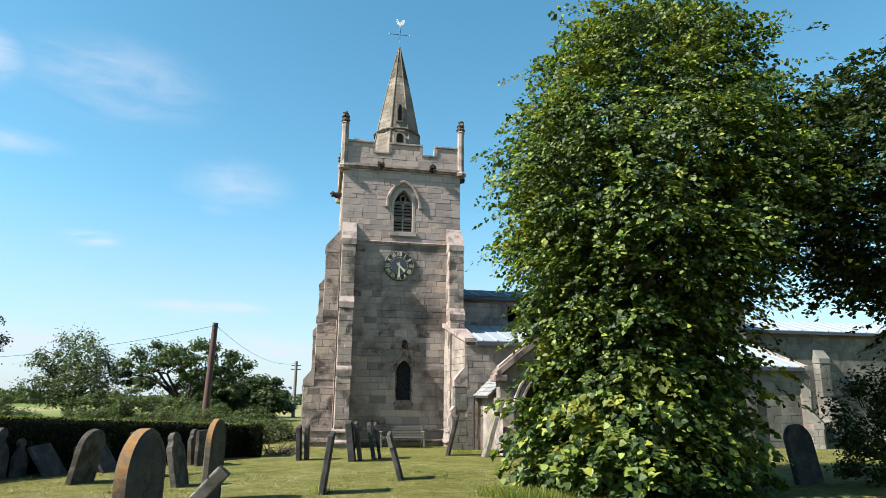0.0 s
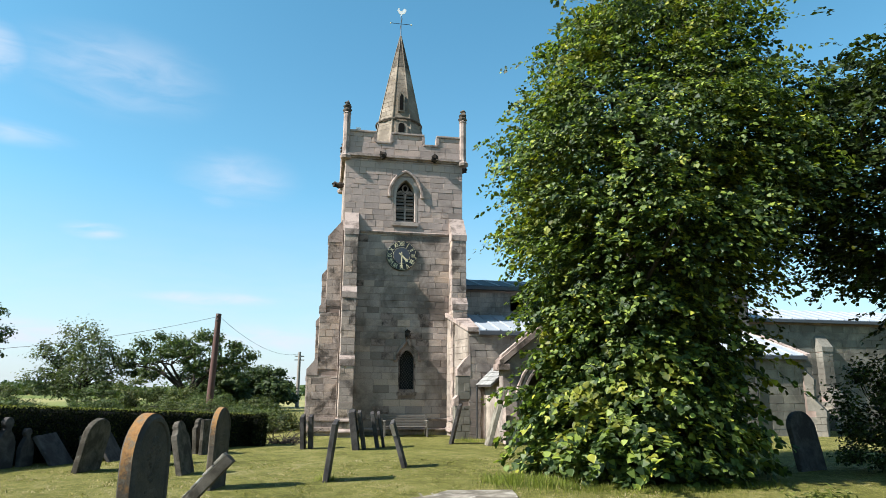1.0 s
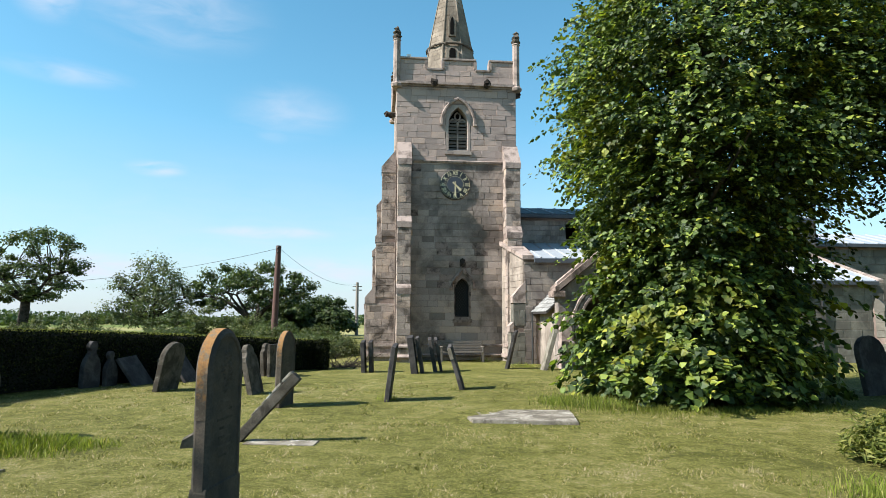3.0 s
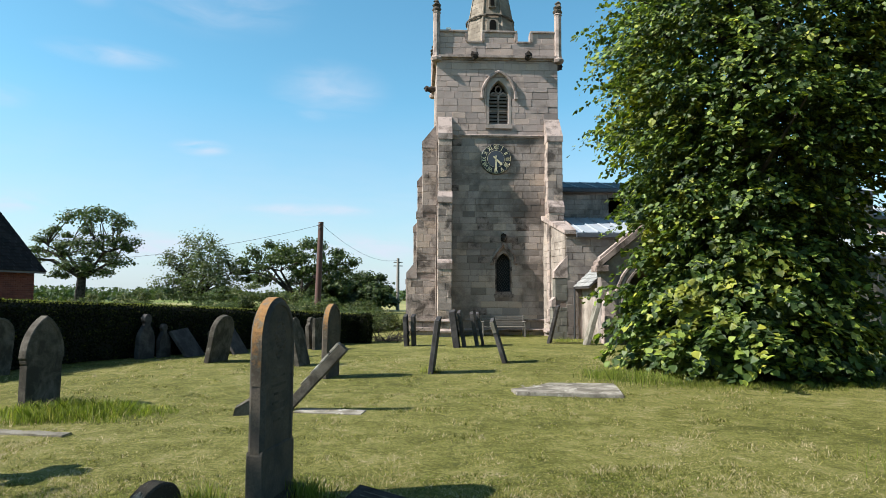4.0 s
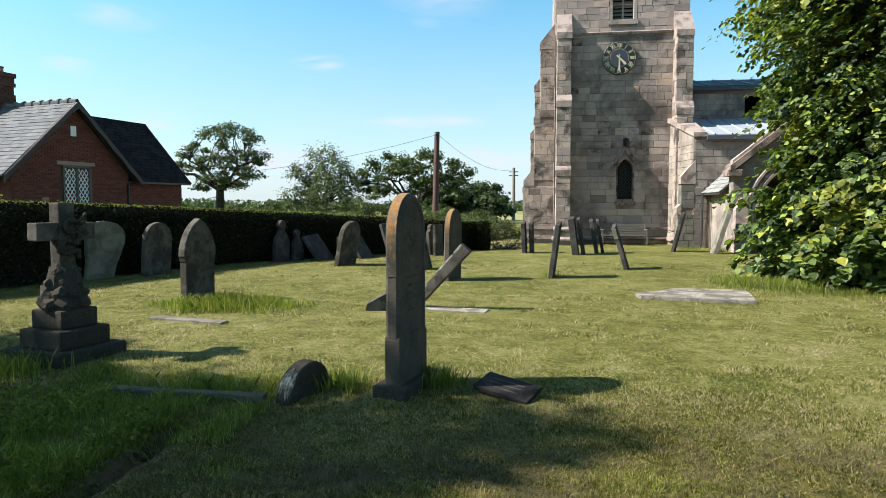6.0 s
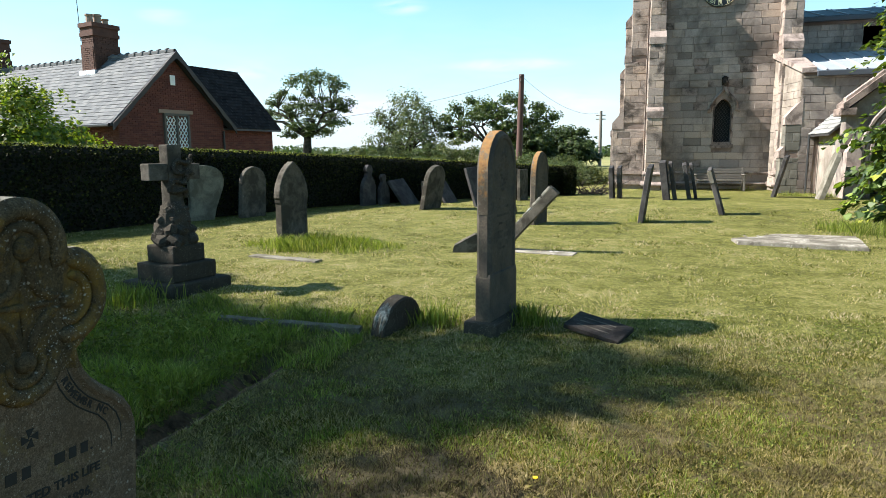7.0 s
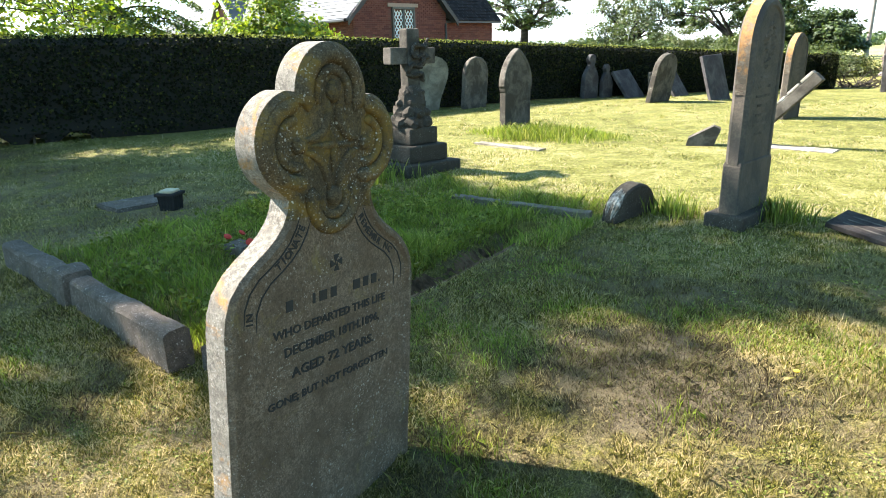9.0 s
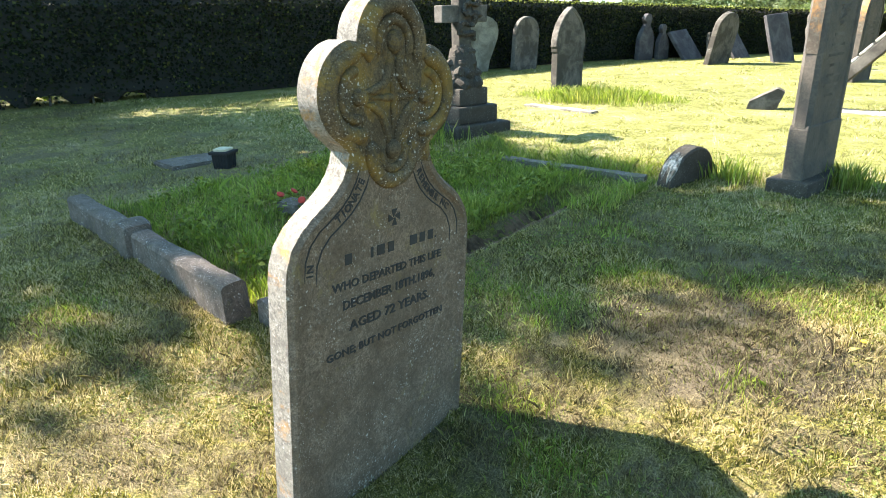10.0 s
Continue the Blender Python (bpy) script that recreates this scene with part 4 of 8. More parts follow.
def buttress(m, width, stages, mat=M_mortar, cap=M_dress):
    """Projects along local -y from y = 0, centred on x = 0."""
    ob = new("buttress")
    bm = bmesh.new()
    caps = []
    prof = [(0.3, G0)]
    for i, (dep, z0, z1) in enumerate(stages):
        nxt = stages[i + 1][0] if i + 1 < len(stages) else 0.0
        prof += [(-dep, z0 if i else G0), (-dep, z1)]
        rise = (dep - nxt) * 1.3
        caps.append((prism, [(-dep - 0.035, z1 - 0.26), (-dep - 0.035, z1 + 0.0), (-nxt + 0.02, z1 + rise + 0.03), (-nxt + 0.02, z1 - 0.26)]))
        prof.append((-nxt, z1 + rise))
    prof.append((0.3, prof[-1][1]))
    inset = BACK
    prism(bm, [(y + (inset if y < 0 else 0), z) for y, z in prof], 0, -width / 2 + inset, width / 2 - inset)
    me = bpy.data.meshes.new("buttress")
    bmesh.ops.recalc_face_normals(bm, faces=bm.faces)
    bm.to_mesh(me)
    bm.free()
    me.materials.append(mat)
    ob.data = None
    bpy.data.objects.remove(ob)
    ob = new("buttress", me)
    ob.parent = church
    ob.matrix_local = m
    for make, pts in caps:
        part("weathering", make(bmesh.new(), pts, 0, -width / 2 - 0.02, width / 2 + 0.02), cap, ob)
    for z, h, o in ((0.40, 0.13, 0.07), (-0.04, 0.15, 0.14)):
        d = stages[0][0]
        bm = bmesh.new()
        prism(bm, [(-d - o, z), (-d - o, z + h * 0.4), (-d - 0.01, z + h), (0.1, z + h), (0.1, z)], 0, -width / 2 - o, width / 2 + o)
        if stages[0][0] > 0.9:
            part("plinth_moulding", bm, cap, ob)
    BUTTRESS_FACES.append((ob, width, stages))
    return ob


buttress(pose(1.47, TY0, 0), 0.60, [(1.05, G0, 2.95), (0.92, 2.95, 5.85), (0.72, 5.85, 8.72)])
buttress(pose(6.36, TY0, 0), 0.66, [(0.95, G0, 5.45), (0.72, 5.45, 8.66)])
buttress(pose(TX0, 29.42, 0, 0, 0, -90), 0.66, [(1.28, G0, 2.55), (0.86, 2.55, 5.3), (0.62, 5.3, 8.5)])
buttress(pose(TX0, 34.0, 0, 0, 0, -90), 0.66, [(1.42, G0, 2.35), (1.05, 2.35, 5.1), (0.86, 5.1, 7.5)])

# aisle, porch, nave and chancel
def slab(pts_xz_or_yz, axis, a, b, mat, name, parent=church, label=""):
    return part(name, prism(bmesh.new(), pts_xz_or_yz, axis, a, b), mat, parent, label)


# west end of the aisle, a little out of square, with a verge that falls to the eaves
bm = bmesh.new()
wa, wb = Vector((5.97, 28.98, 0)), Vector((6.40, 26.50, 0))
out = Vector((0.35, 0.06, 0))
ring = []
for q in (wa, wb, wb + out, wa + out):
    ring.append((q.x, q.y))
vs = [bm.verts.new((x, y, G0)) for x, y in ring] + [bm.verts.new((x, y, z)) for (x, y), z in zip(ring, (4.95, 4.12, 4.12, 4.95))]
for f in ((0, 1, 2, 3), (4, 5, 6, 7), (0, 1, 5, 4), (1, 2, 6, 5), (2, 3, 7, 6), (3, 0, 4, 7)):
    bm.faces.new([vs[i] for i in f])
aisle_end = part("aisle_west_wall", bm, M_sunlit, church, "pale sunlit aisle end wall")
bm = bmesh.new()
vs = [bm.verts.new(p) for p in ((5.85, 28.98, 4.96), (6.33, 26.38, 4.10), (6.80, 26.38, 4.10), (6.80, 28.98, 4.96), (5.85, 28.98, 5.14), (6.33, 26.38, 4.27), (6.80, 26.38, 4.27), (6.80, 28.98, 5.14))]
for f in ((0, 1, 2, 3), (4, 5, 6, 7), (0, 1, 5, 4), (1, 2, 6, 5), (2, 3, 7, 6), (3, 0, 4, 7)):
    bm.faces.new([vs[i] for i in f])
part("verge", bm, M_dress, church)
aisle = part("aisle_wall", boxes((6.42, 14.0, 26.5 + BACK, 27.0, G0, 4.10)), M_mortar, church)
AISLE2_Y = 26.5
aisle2 = part("aisle_wall", wall_with_holes(bmesh.new(), 14.0, 22.2, AISLE2_Y + BACK, 27.0, G0, 3.30, [(17.0, 18.7, 1.0, 2.95)]), M_mortar, church)
part("end_wall", prism(bmesh.new(), [(27.0, G0), (31.0, G0), (31.0, 4.85), (27.0, 3.36)], 0, 21.7, 22.2), M_render, church)
wl_ob = part("aisle_window", surround(bmesh.new(), (17.0, 18.7, 1.0, 2.95), pointed(1.3, 1.0, 1.75), 17.85, 1.08, 26.49, 26.95), M_dress, church)
part("pane", boxes((17.1, 18.6, 26.75, 26.78, 1.05, 2.9)), M_glass, wl_ob)
for x in (17.6, 18.1):
    part("mullion", boxes((x - 0.04, x + 0.04, 26.62, 26.74, 1.05, 2.7)), M_dress, wl_ob)


def lead_roof(x0, x1, ya, za, yb, zb, name, step=0.62, mat=M_lead, label="pale sheet-lead roof with rolls"):
    """A lead slope from the eaves (ya, za) up to (yb, zb), with rolls and an edge."""
    th = 0.07
    ob = part(name, prism(bmesh.new(), [(ya, za), (yb, zb), (yb, zb + th), (ya, za + th)], 0, x0, x1), mat, church, label)
    x = x0 + 0.3
    while x < x1:
        raw("lead_roll", *tube([(x, ya - 0.03, za + th + 0.005), (x, yb, zb + th + 0.005)], [0.035, 0.035], 6), M_lead, ob)
        x += step
    part("gutter", boxes((x0, x1, ya - 0.12, ya + 0.02, za - 0.14, za + 0.035), bevel=0.02), M_darklead, ob)
    return ob


lead_roof(6.81, 14.2, 26.36, 4.10, 30.45, 5.20, "aisle_roof")
lead_roof(14.25, 22.1, 26.36, 3.30, 30.9, 4.86, "aisle_roof")
part("verge_coping", prism(bmesh.new(), [(26.30, 3.26), (30.9, 4.86), (30.9, 5.02), (26.30, 3.42)], 0, 22.1, 22.34), M_dress, church)
part("clerestory_wall", wall_with_holes(bmesh.new(), 6.66, 22.4, 30.5 + BACK, 31.0, 3.0, 6.52, [(9.4, 10.05, 5.50, 6.25), (12.9, 13.55, 5.50, 6.25)]), M_mortar, church)
for x in (9.4, 12.9):
    part("clerestory_window", boxes((x - 0.05, x + 0.7, 30.75, 30.79, 5.45, 6.3)), M_glass, church)
lead_roof(6.70, 22.5, 30.3, 6.62, 33.6, 7.46, "nave_roof", 0.9, M_nave, "dark sheet roof with pale rolls")
part("nave_parapet", boxes((6.66, 22.5, 30.42, 30.5, 6.50, 6.66)), M_darklead, church)
part("nave_north_wall", boxes((6.66, 22.4, 36.5, 37.0, G0, 6.4)), M_mortar, church)
part("chancel_north_wall", boxes((22.4, 36.0, 36.5, 37.0, G0, 5.35)), M_mortar, church)
lead_roof(6.7, 22.5, 37.0, 6.4, 33.6, 7.46, "nave_roof", 2.0, M_nave, "dark sheet roof with pale rolls")
lead_roof(22.5, 36.0, 37.0, 5.4, 33.6, 6.35, "chancel_roof", 2.0)
part("chancel_wall", boxes((22.4, 36.0, 31.0 + BACK, 31.6, G0, 5.45)), M_mortar, church)
lead_roof(22.5, 36.2, 30.8, 5.5, 33.6, 6.35, "chancel_roof", 0.8)
part("chancel_east_wall", boxes((35.5, 36.0, 31.6, 36.5, G0, 5.35)), M_mortar, church)
buttress(pose(22.1, 26.55, 0, 0, 0, 40), 0.40, [(0.70, G0, 0.9), (0.34, 0.9, 2.3)], M_mortar, M_render)
buttress(pose(26.9, 31.03, 0), 0.62, [(0.90, G0, 1.5), (0.50, 1.5, 4.1)], M_mortar, M_render)
buttress(pose(6.45, 26.75, 0, 0, 0, -90), 0.50, [(0.62, G0, 1.35), (0.50, 1.35, 2.55)])
# rainwater pipe
pipe = raw("drainpipe", *tube([(19.55, 26.42, 3.25), (19.55, 26.42, 3.0), (19.5, 26.40, 2.8), (19.5, 26.40, 0.3)], [0.05] * 4, 7), M_iron, church)
part("hopper", boxes((19.42, 19.68, 26.32, 26.50, 3.02, 3.22), bevel=0.02), M_iron, church)

# porch
PX0, PX1, PYF = 7.04, 11.34, 23.6
PC = (PX0 + PX1) / 2
bm = bmesh.new()
arch_in = [(PC + u, z - 0.25) for u, z in pointed(2.75, 1.55, 3.15, 8)]
# front with an arched opening: outline runs round the outside and back along the arch
outline = [(PX0, G0), (PX0, 2.60), (PC, 4.42), (PX1, 2.60), (PX1, G0)] + [(PC + 1.375, G0)] + [(x, z) for x, z in arch_in[::-1]] + [(PC - 1.375, G0)]
prism(bm, outline, 1, PYF + BACK, PYF + 0.55)
porch = part("porch_front", bm, M_aisle, church, "gabled stone porch with a moulded arch")
for k, (w, r, y) in enumerate(((2.78, 0.075, PYF - 0.01), (3.0, 0.06, PYF - 0.01), (3.3, 0.07, PYF - 0.03))):
    raw("arch_moulding", *tube([(PC + u, y, z - 0.25) for u, z in pointed(w, 1.55, 3.15 + (w - 2.75) * 0.55, 10)], [r] * 23, 6), M_dress, porch)
# the west side gets the pale sunlit stone, the east side plain grey
part("porch_side", boxes((PX0 + 0.02, PX0 + 0.4, PYF + 0.55, 26.5, G0, 2.0)), M_sunlit, church, "pale side wall of the porch")
part("porch_side", boxes((PX1 - 0.4, PX1 - 0.02, PYF + 0.55, 26.5, G0, 2.0)), M_aisle, church)
part("porch_door", boxes((8.2, 9.8, 26.40, 26.52, -0.2, 2.3), bevel=0.01), M_timber, church)
for s in (-1, 1):
    e = PX0 - 0.32 if s < 0 else PX1 + 0.32
    part("porch_roof", prism(bmesh.new(), [(e, 1.84), (PC, 4.24), (PC, 4.32), (e, 1.92)], 1, PYF + 0.5, 26.6), M_timber, church)
    sl = []
    prg = random.Random(5 + s)
    run, rise = (PC - e) / 15, 2.40 / 15
    for i in range(15):
        y = PYF + 0.5 + (-0.11 if i % 2 else 0.0)
        while y < 26.6:
            y1 = min(y + prg.uniform(0.20, 0.25), 26.6)
            lift = prg.uniform(0.0, 0.010)
            xa, za, xb, zb = e - run * 0.15 + run * i, 1.925 + rise * i + 0.016 + lift, e + run * (i + 1.3), 1.925 + rise * (i + 1.3) - 0.004
            a, b = max(y, PYF + 0.5) + 0.003, y1 - 0.003
            if b > a:
                sl.append((np.array([(xa, a, za), (xa, b, za), (xb, b, zb), (xb, a, zb), (xa, a, za - 0.018), (xa, b, za - 0.018), (xb, b, zb - 0.018), (xb, a, zb - 0.018)]), np.array([(0, 1, 2, 3), (0, 4, 5, 1), (0, 3, 7, 4), (1, 5, 6, 2), (4, 7, 6, 5)])))
            y = y1
    raw("porch_slates", *joined(sl), M_porch_slate, church)
    part("gable_coping", prism(bmesh.new(), [(PX0 - 0.14 if s < 0 else PX1 + 0.14, 2.58), (PC, 4.42), (PC, 4.70), (PX0 - 0.14 if s < 0 else PX1 + 0.14, 2.82)], 1, PYF - 0.16, PYF + 0.6), M_stained, church)
    part("coping_roll", prism(bmesh.new(), [(PX0 - 0.05 if s < 0 else PX1 + 0.05, 2.90), (PC, 4.70), (PC, 4.80), (PX0 - 0.05 if s < 0 else PX1 + 0.05, 3.00)], 1, PYF - 0.02, PYF + 0.3), M_dress, church)
    x = PX0 if s < 0 else PX1
    kn = part("kneeler", boxes((x - 0.22, x + 0.25, PYF - 0.16, PYF + 0.6, 2.44, 2.68), bevel=0.03), M_stained, church)
    # small angle buttress with a gablet
    bm = bmesh.new()
    box(bm, x - 0.02, x + 0.42, PYF - 0.55, PYF + 0.05, G0, 0.85)
    prism(bm, [(x + 0.0, 1.3), (x + 0.2, 1.72), (x + 0.4, 1.3), (x + 0.4, 0.85), (x, 0.85)], 1, PYF - 0.36, PYF + 0.05)
    part("porch_buttress", bm, M_dress, church)
part("porch_eaves_block", boxes((PX0 - 0.12, PX0 + 0.3, PYF + 0.0, PYF + 0.5, 1.25, 1.85), bevel=0.03), M_aisle, church)
raw("drainpipe", *tube([(6.70, 26.3, 1.9), (6.70, 26.3, -0.3)], [0.04, 0.04], 6), M_iron, church)

# ---- bench ----
bench = thing("bench", pose(4.02, 28.1, lay(4.0, 28.1)), "weathered slatted wooden garden bench against the tower", "bench")
for i in range(4):
    part("back_slat", boxes((-0.92, 0.92, 0.20 + 0.02 * i, 0.23 + 0.02 * i, 0.47 + 0.105 * i, 0.54 + 0.105 * i), bevel=0.005), M_bench, bench)
for i in range(4):
    part("seat_slat", boxes((-0.92, 0.92, -0.28 + 0.12 * i, -0.18 + 0.12 * i, 0.40, 0.43), bevel=0.005), M_bench, bench)
for x in (-0.9, 0.9):
    part("leg", boxes((x - 0.035, x + 0.035, -0.28, -0.21, 0.0, 0.62), bevel=0.005), M_bench, bench)
    part("leg", boxes((x - 0.035, x + 0.035, 0.21, 0.28, 0.0, 0.90), bevel=0.005), M_bench, bench)
    part("armrest", boxes((x - 0.05, x + 0.05, -0.32, 0.27, 0.62, 0.66), bevel=0.008), M_bench, bench)

# ---- cottage ----
# ridge of the gabled range runs from the gable apex away to the north-west
A = Vector((-16.02, 21.28, 5.1))
rdir = Vector((-0.966, 0.216, 0)).normalized()
cdir = Vector((rdir.y, -rdir.x, 0))
if cdir.y < 0:
    cdir = -cdir  # across; negative is towards the churchyard
cot = thing("cottage", Matrix.Translation((A.x, A.y, 0)) @ Matrix(((rdir.x, cdir.x, 0, 0), (rdir.y, cdir.y, 0, 0), (0, 0, 1, 0), (0, 0, 0, 1))), "red brick cottage with slate roofs, tall chimneys and lattice windows", "cottage")
# local x runs along the ridge away from the gable, local y across it
EV, HALF, RZ, LEN = 2.70, 2.35, 5.1, 17.0


def brick_face(parent, m, width, height_at, z0, z1, holes=(), seed=1, bw=0.225, bh=0.075, name="brickwork", mat=M_brick):
    """Bricks on a face: local x along it, local z up, outwards -y."""
    rng = random.Random(seed)
    co, fs, n, row, z = [], [], 0, 0, z0
    while z < z1:
        x = -(row % 2) * bw / 2
        while x < width:
            xa, xb = max(x, 0) + 0.005, min(x + bw, width) - 0.005
            za, zb = z + 0.005, z + bh - 0.005
            x += bw
            if xb - xa < 0.03 or zb > height_at((xa + xb) / 2) or any(a < xb and xa < b and c < zb and za < d for a, b, c, d in holes):
                continue
            o = -0.012 - rng.random() * 0.004
            co += [(xa, 0, za), (xb, 0, za), (xb, 0, zb), (xa, 0, zb), (xa + 0.004, o, za + 0.004), (xb - 0.004, o, za + 0.004), (xb - 0.004, o, zb - 0.004), (xa + 0.004, o, zb - 0.004)]
            fs += [[n + a for a in f] for f in ((4, 5, 6, 7), (0, 1, 5, 4), (1, 2, 6, 5), (2, 3, 7, 6), (3, 0, 4, 7))]
            n += 8
        z += bh
        row += 1
    ob = raw(name, np.array(co), np.array(fs), mat, parent, "stuff")
    ob.matrix_local = m
    return ob


bm = bmesh.new()
prism(bm, [(-HALF, -0.4), (-HALF, EV), (0, RZ - 0.12), (HALF, EV), (HALF, -0.4)], 0, 0.0, LEN)
body = part("wall", bm, M_brickjoint, cot)
WIN = (HALF - 0.62, HALF + 0.54, 1.0, 2.88)
# gable face looks along local -x: its own x runs along local -y
gm = Matrix(((0, 1, 0, 0), (-1, 0, 0, HALF), (0, 0, 1, 0), (0, 0, 0, 1)))
brick_face(body, gm, 2 * HALF, lambda x: EV + (RZ - 0.2 - EV) * (1 - abs(x - HALF) / HALF), 0.4, 5.0, [WIN], 3)
sm = Matrix(((1, 0, 0, 0), (0, 1, 0, -HALF), (0, 0, 1, 0), (0, 0, 0, 1)))
brick_face(body, sm, LEN, lambda x: EV, 1.2, EV, [], 4)


def slated(parent, xa, xb, y_eave, z_eave, y_top, z_top, seed, name="roof", mat=M_slate, swap=False, single=None):
    """Rows of slates on a slope, each a thin piece of its own; those before x = single are objects."""
    shared = None
    rng = random.Random(seed)
    ln = math.hypot(y_top - y_eave, z_top - z_eave)
    dy, dz = (y_top - y_eave) / ln, (z_top - z_eave) / ln
    ny, nz = -dz, dy
    if nz < 0:
        ny, nz = -ny, -nz
    rows = int(ln / 0.19)
    co, fs, n = [], [], 0
    for r in range(rows):
        s0, s1 = r * ln / rows, (r + 1.25) * ln / rows
        x = xa - (r % 2) * 0.14
        while x < xb:
            x0, x1 = max(x, xa) + 0.004, min(x + 0.28, xb) - 0.004
            x += 0.28
            if x1 - x0 < 0.03:
                continue
            lift = 0.016 + rng.random() * 0.010
            q = []
            for s, up in ((s0, lift), (s1, 0.004)):
                q.append((y_eave + dy * s + ny * up, z_eave + dz * s + nz * up))
            low = (y_eave + dy * s0, z_eave + dz * s0)
            pts = [(x0, *q[0]), (x1, *q[0]), (x1, *q[1]), (x0, *q[1]), (x0, *low), (x1, *low)]
            if single is not None and x1 <= single:
                if shared is None and x1 - x0 > 0.26:
                    c0 = pts[0]
                    ob = raw("slate", np.array(pts) - np.array(c0), [[0, 1, 2, 3], [4, 5, 1, 0]], M_slate_piece, parent)
                    ob.location = c0
                    shared = ob.data
                    continue
                if shared is not None and x1 - x0 > 0.26:
                    ob = new("slate", shared)
                    ob.parent = parent
                    ob.location = (pts[0][0], pts[0][1], pts[0][2] + rng.uniform(-0.003, 0.003))
                    ob.rotation_euler = (0, 0, rng.uniform(-0.012, 0.012))
                    continue
            if swap:
                pts = [(b, a, c) for a, b, c in pts]
            co += pts
            fs += [[n, n + 1, n + 2, n + 3], [n + 4, n + 5, n + 1, n]]
            n += 6
    return raw(name, np.array(co), np.array(fs), mat, parent, "stuff")


roof = part("roof", prism(bmesh.new(), [(-HALF - 0.42, EV - 0.36), (0, RZ - 0.06), (HALF + 0.42, EV - 0.36), (HALF + 0.42, EV - 0.26), (0, RZ + 0.04), (-HALF - 0.42, EV - 0.26)], 0, -0.28, LEN), M_darklead, cot)
slated(roof, -0.28, LEN, -HALF - 0.46, EV - 0.27, 0, RZ + 0.045, 5, "slating", single=3.6)
slated(roof, -0.28, LEN, HALF + 0.46, EV - 0.27, 0, RZ + 0.045, 6, "slating")
for i in range(38):
    x = -0.26 + i * 0.45
    raw("ridge_tile", *tube([(x, 0, RZ + 0.045), (x + 0.36, 0, RZ + 0.055), (x + 0.37, 0, RZ + 0.075), (x + 0.44, 0, RZ + 0.075)], [0.085, 0.09, 0.115, 0.115], 6), M_slate, roof)
for s in (-1, 1):
    bm = bmesh.new()
    pts = [(s * 0.0, RZ + 0.05), (s * 0.0, RZ - 0.22)]
    n = 8
    lower = []
    for i in range(1, n + 1):
        f = i / n
        y, z = s * (HALF + 0.42) * f, RZ + 0.05 - (RZ - EV + 0.32) * f
        lower.append((y - s * 0.12, z - 0.10 - (RZ - EV) * -0.0))
        lower.append((y, z - 0.24 + 0.05 * (i % 2)))
    upper = [(s * (HALF + 0.42), EV - 0.27)]
    prism(bm, pts[1:] + lower + upper + pts[:1], 0, -0.33, -0.27)
    part("bargeboard", bm, M_timber, roof)
# lattice window in the gable
win = part("window", boxes((-0.10, 0.06, -0.53, -0.46, 1.0, 2.86), (-0.10, 0.06, 0.53, 0.60, 1.0, 2.86), (-0.10, 0.06, 0.0, 0.07, 1.0, 2.86), (-0.10, 0.06, -0.53, 0.60, 2.80, 2.88)), M_bench, cot, "two-light casement with white diamond lattice")
part("head", boxes((-0.06, 0.06, -0.72, 0.80, 2.885, 3.02), bevel=0.01), M_pot, win)
part("pane", boxes((0.02, 0.03, -0.46, 0.53, 1.0, 2.80)), M_glass, win)
for y0, y1 in ((-0.46, 0.0), (0.07, 0.53)):
    lat = []
    w, hgt = y1 - y0, 1.78
    for k in range(-4, 12):
        for sgn in (1, -1):
            za = 1.02 + k * 0.23
            p, q = (y0, za), (y1, za + w * 1.5)
            if sgn < 0:
                p, q = (y1, za), (y0, za + w * 1.5)
            # keep the stretch that lies inside the light
            ts = [t for t in np.linspace(0, 1, 15) if 1.02 <= p[1] + (q[1] - p[1]) * t <= 2.79]
            if len(ts) > 1:
                lat.append(tube([(-0.02, p[0] + (q[0] - p[0]) * t, p[1] + (q[1] - p[1]) * t) for t in (ts[0], ts[-1])], [0.021, 0.021], 4))
    raw("lattice", *joined(lat), M_white, win)
part("sign", boxes((-0.05, -0.02, -0.02 - 0.11, -0.02 + 0.11, 3.92, 4.28), bevel=0.01), M_white, cot, "small white box high in the gable")
part("air_brick", boxes((-0.035, -0.015, -1.30, -1.05, 1.62, 1.74)), M_pot, cot)
# rear wing across the end, its roof in the darkened shade colour
wing = part("wing_wall", boxes((0.4, 5.2, HALF - 0.2, HALF + 3.25, -0.4, 2.45)), M_brickjoint, cot)
brick_face(wing, Matrix(((0, 1, 0, 0.4), (-1, 0, 0, HALF + 3.25), (0, 0, 1, 0), (0, 0, 0, 1))), 3.25, lambda x: 2.45, 0.8, 2.45, [], 8)
wr = part("wing_roof", prism(bmesh.new(), [(0.10, 2.34), (2.6, 4.98), (5.3, 2.20), (5.3, 2.3), (2.6, 5.10), (0.10, 2.44)], 1, 0.4, HALF + 3.52), M_darklead, cot)
slated(wr, 0.4, HALF + 3.52, 0.07, 2.42, 2.6, 5.105, 9, "slating", M_slate_shaded, True)
slated(wr, 0.4, HALF + 3.52, 5.33, 2.3, 2.6, 5.105, 10, "slating", M_slate_shaded, True)
raw("downpipe", *tube([(-0.06, HALF - 0.05, 2.3), (-0.06, HALF - 0.05, 0)], [0.045, 0.045], 6), M_iron, cot)
raw("gutter", *tube([(-0.2, -HALF - 0.5, EV - 0.33), (LEN, -HALF - 0.5, EV - 0.33)], [0.06, 0.06], 6), M_iron, cot)


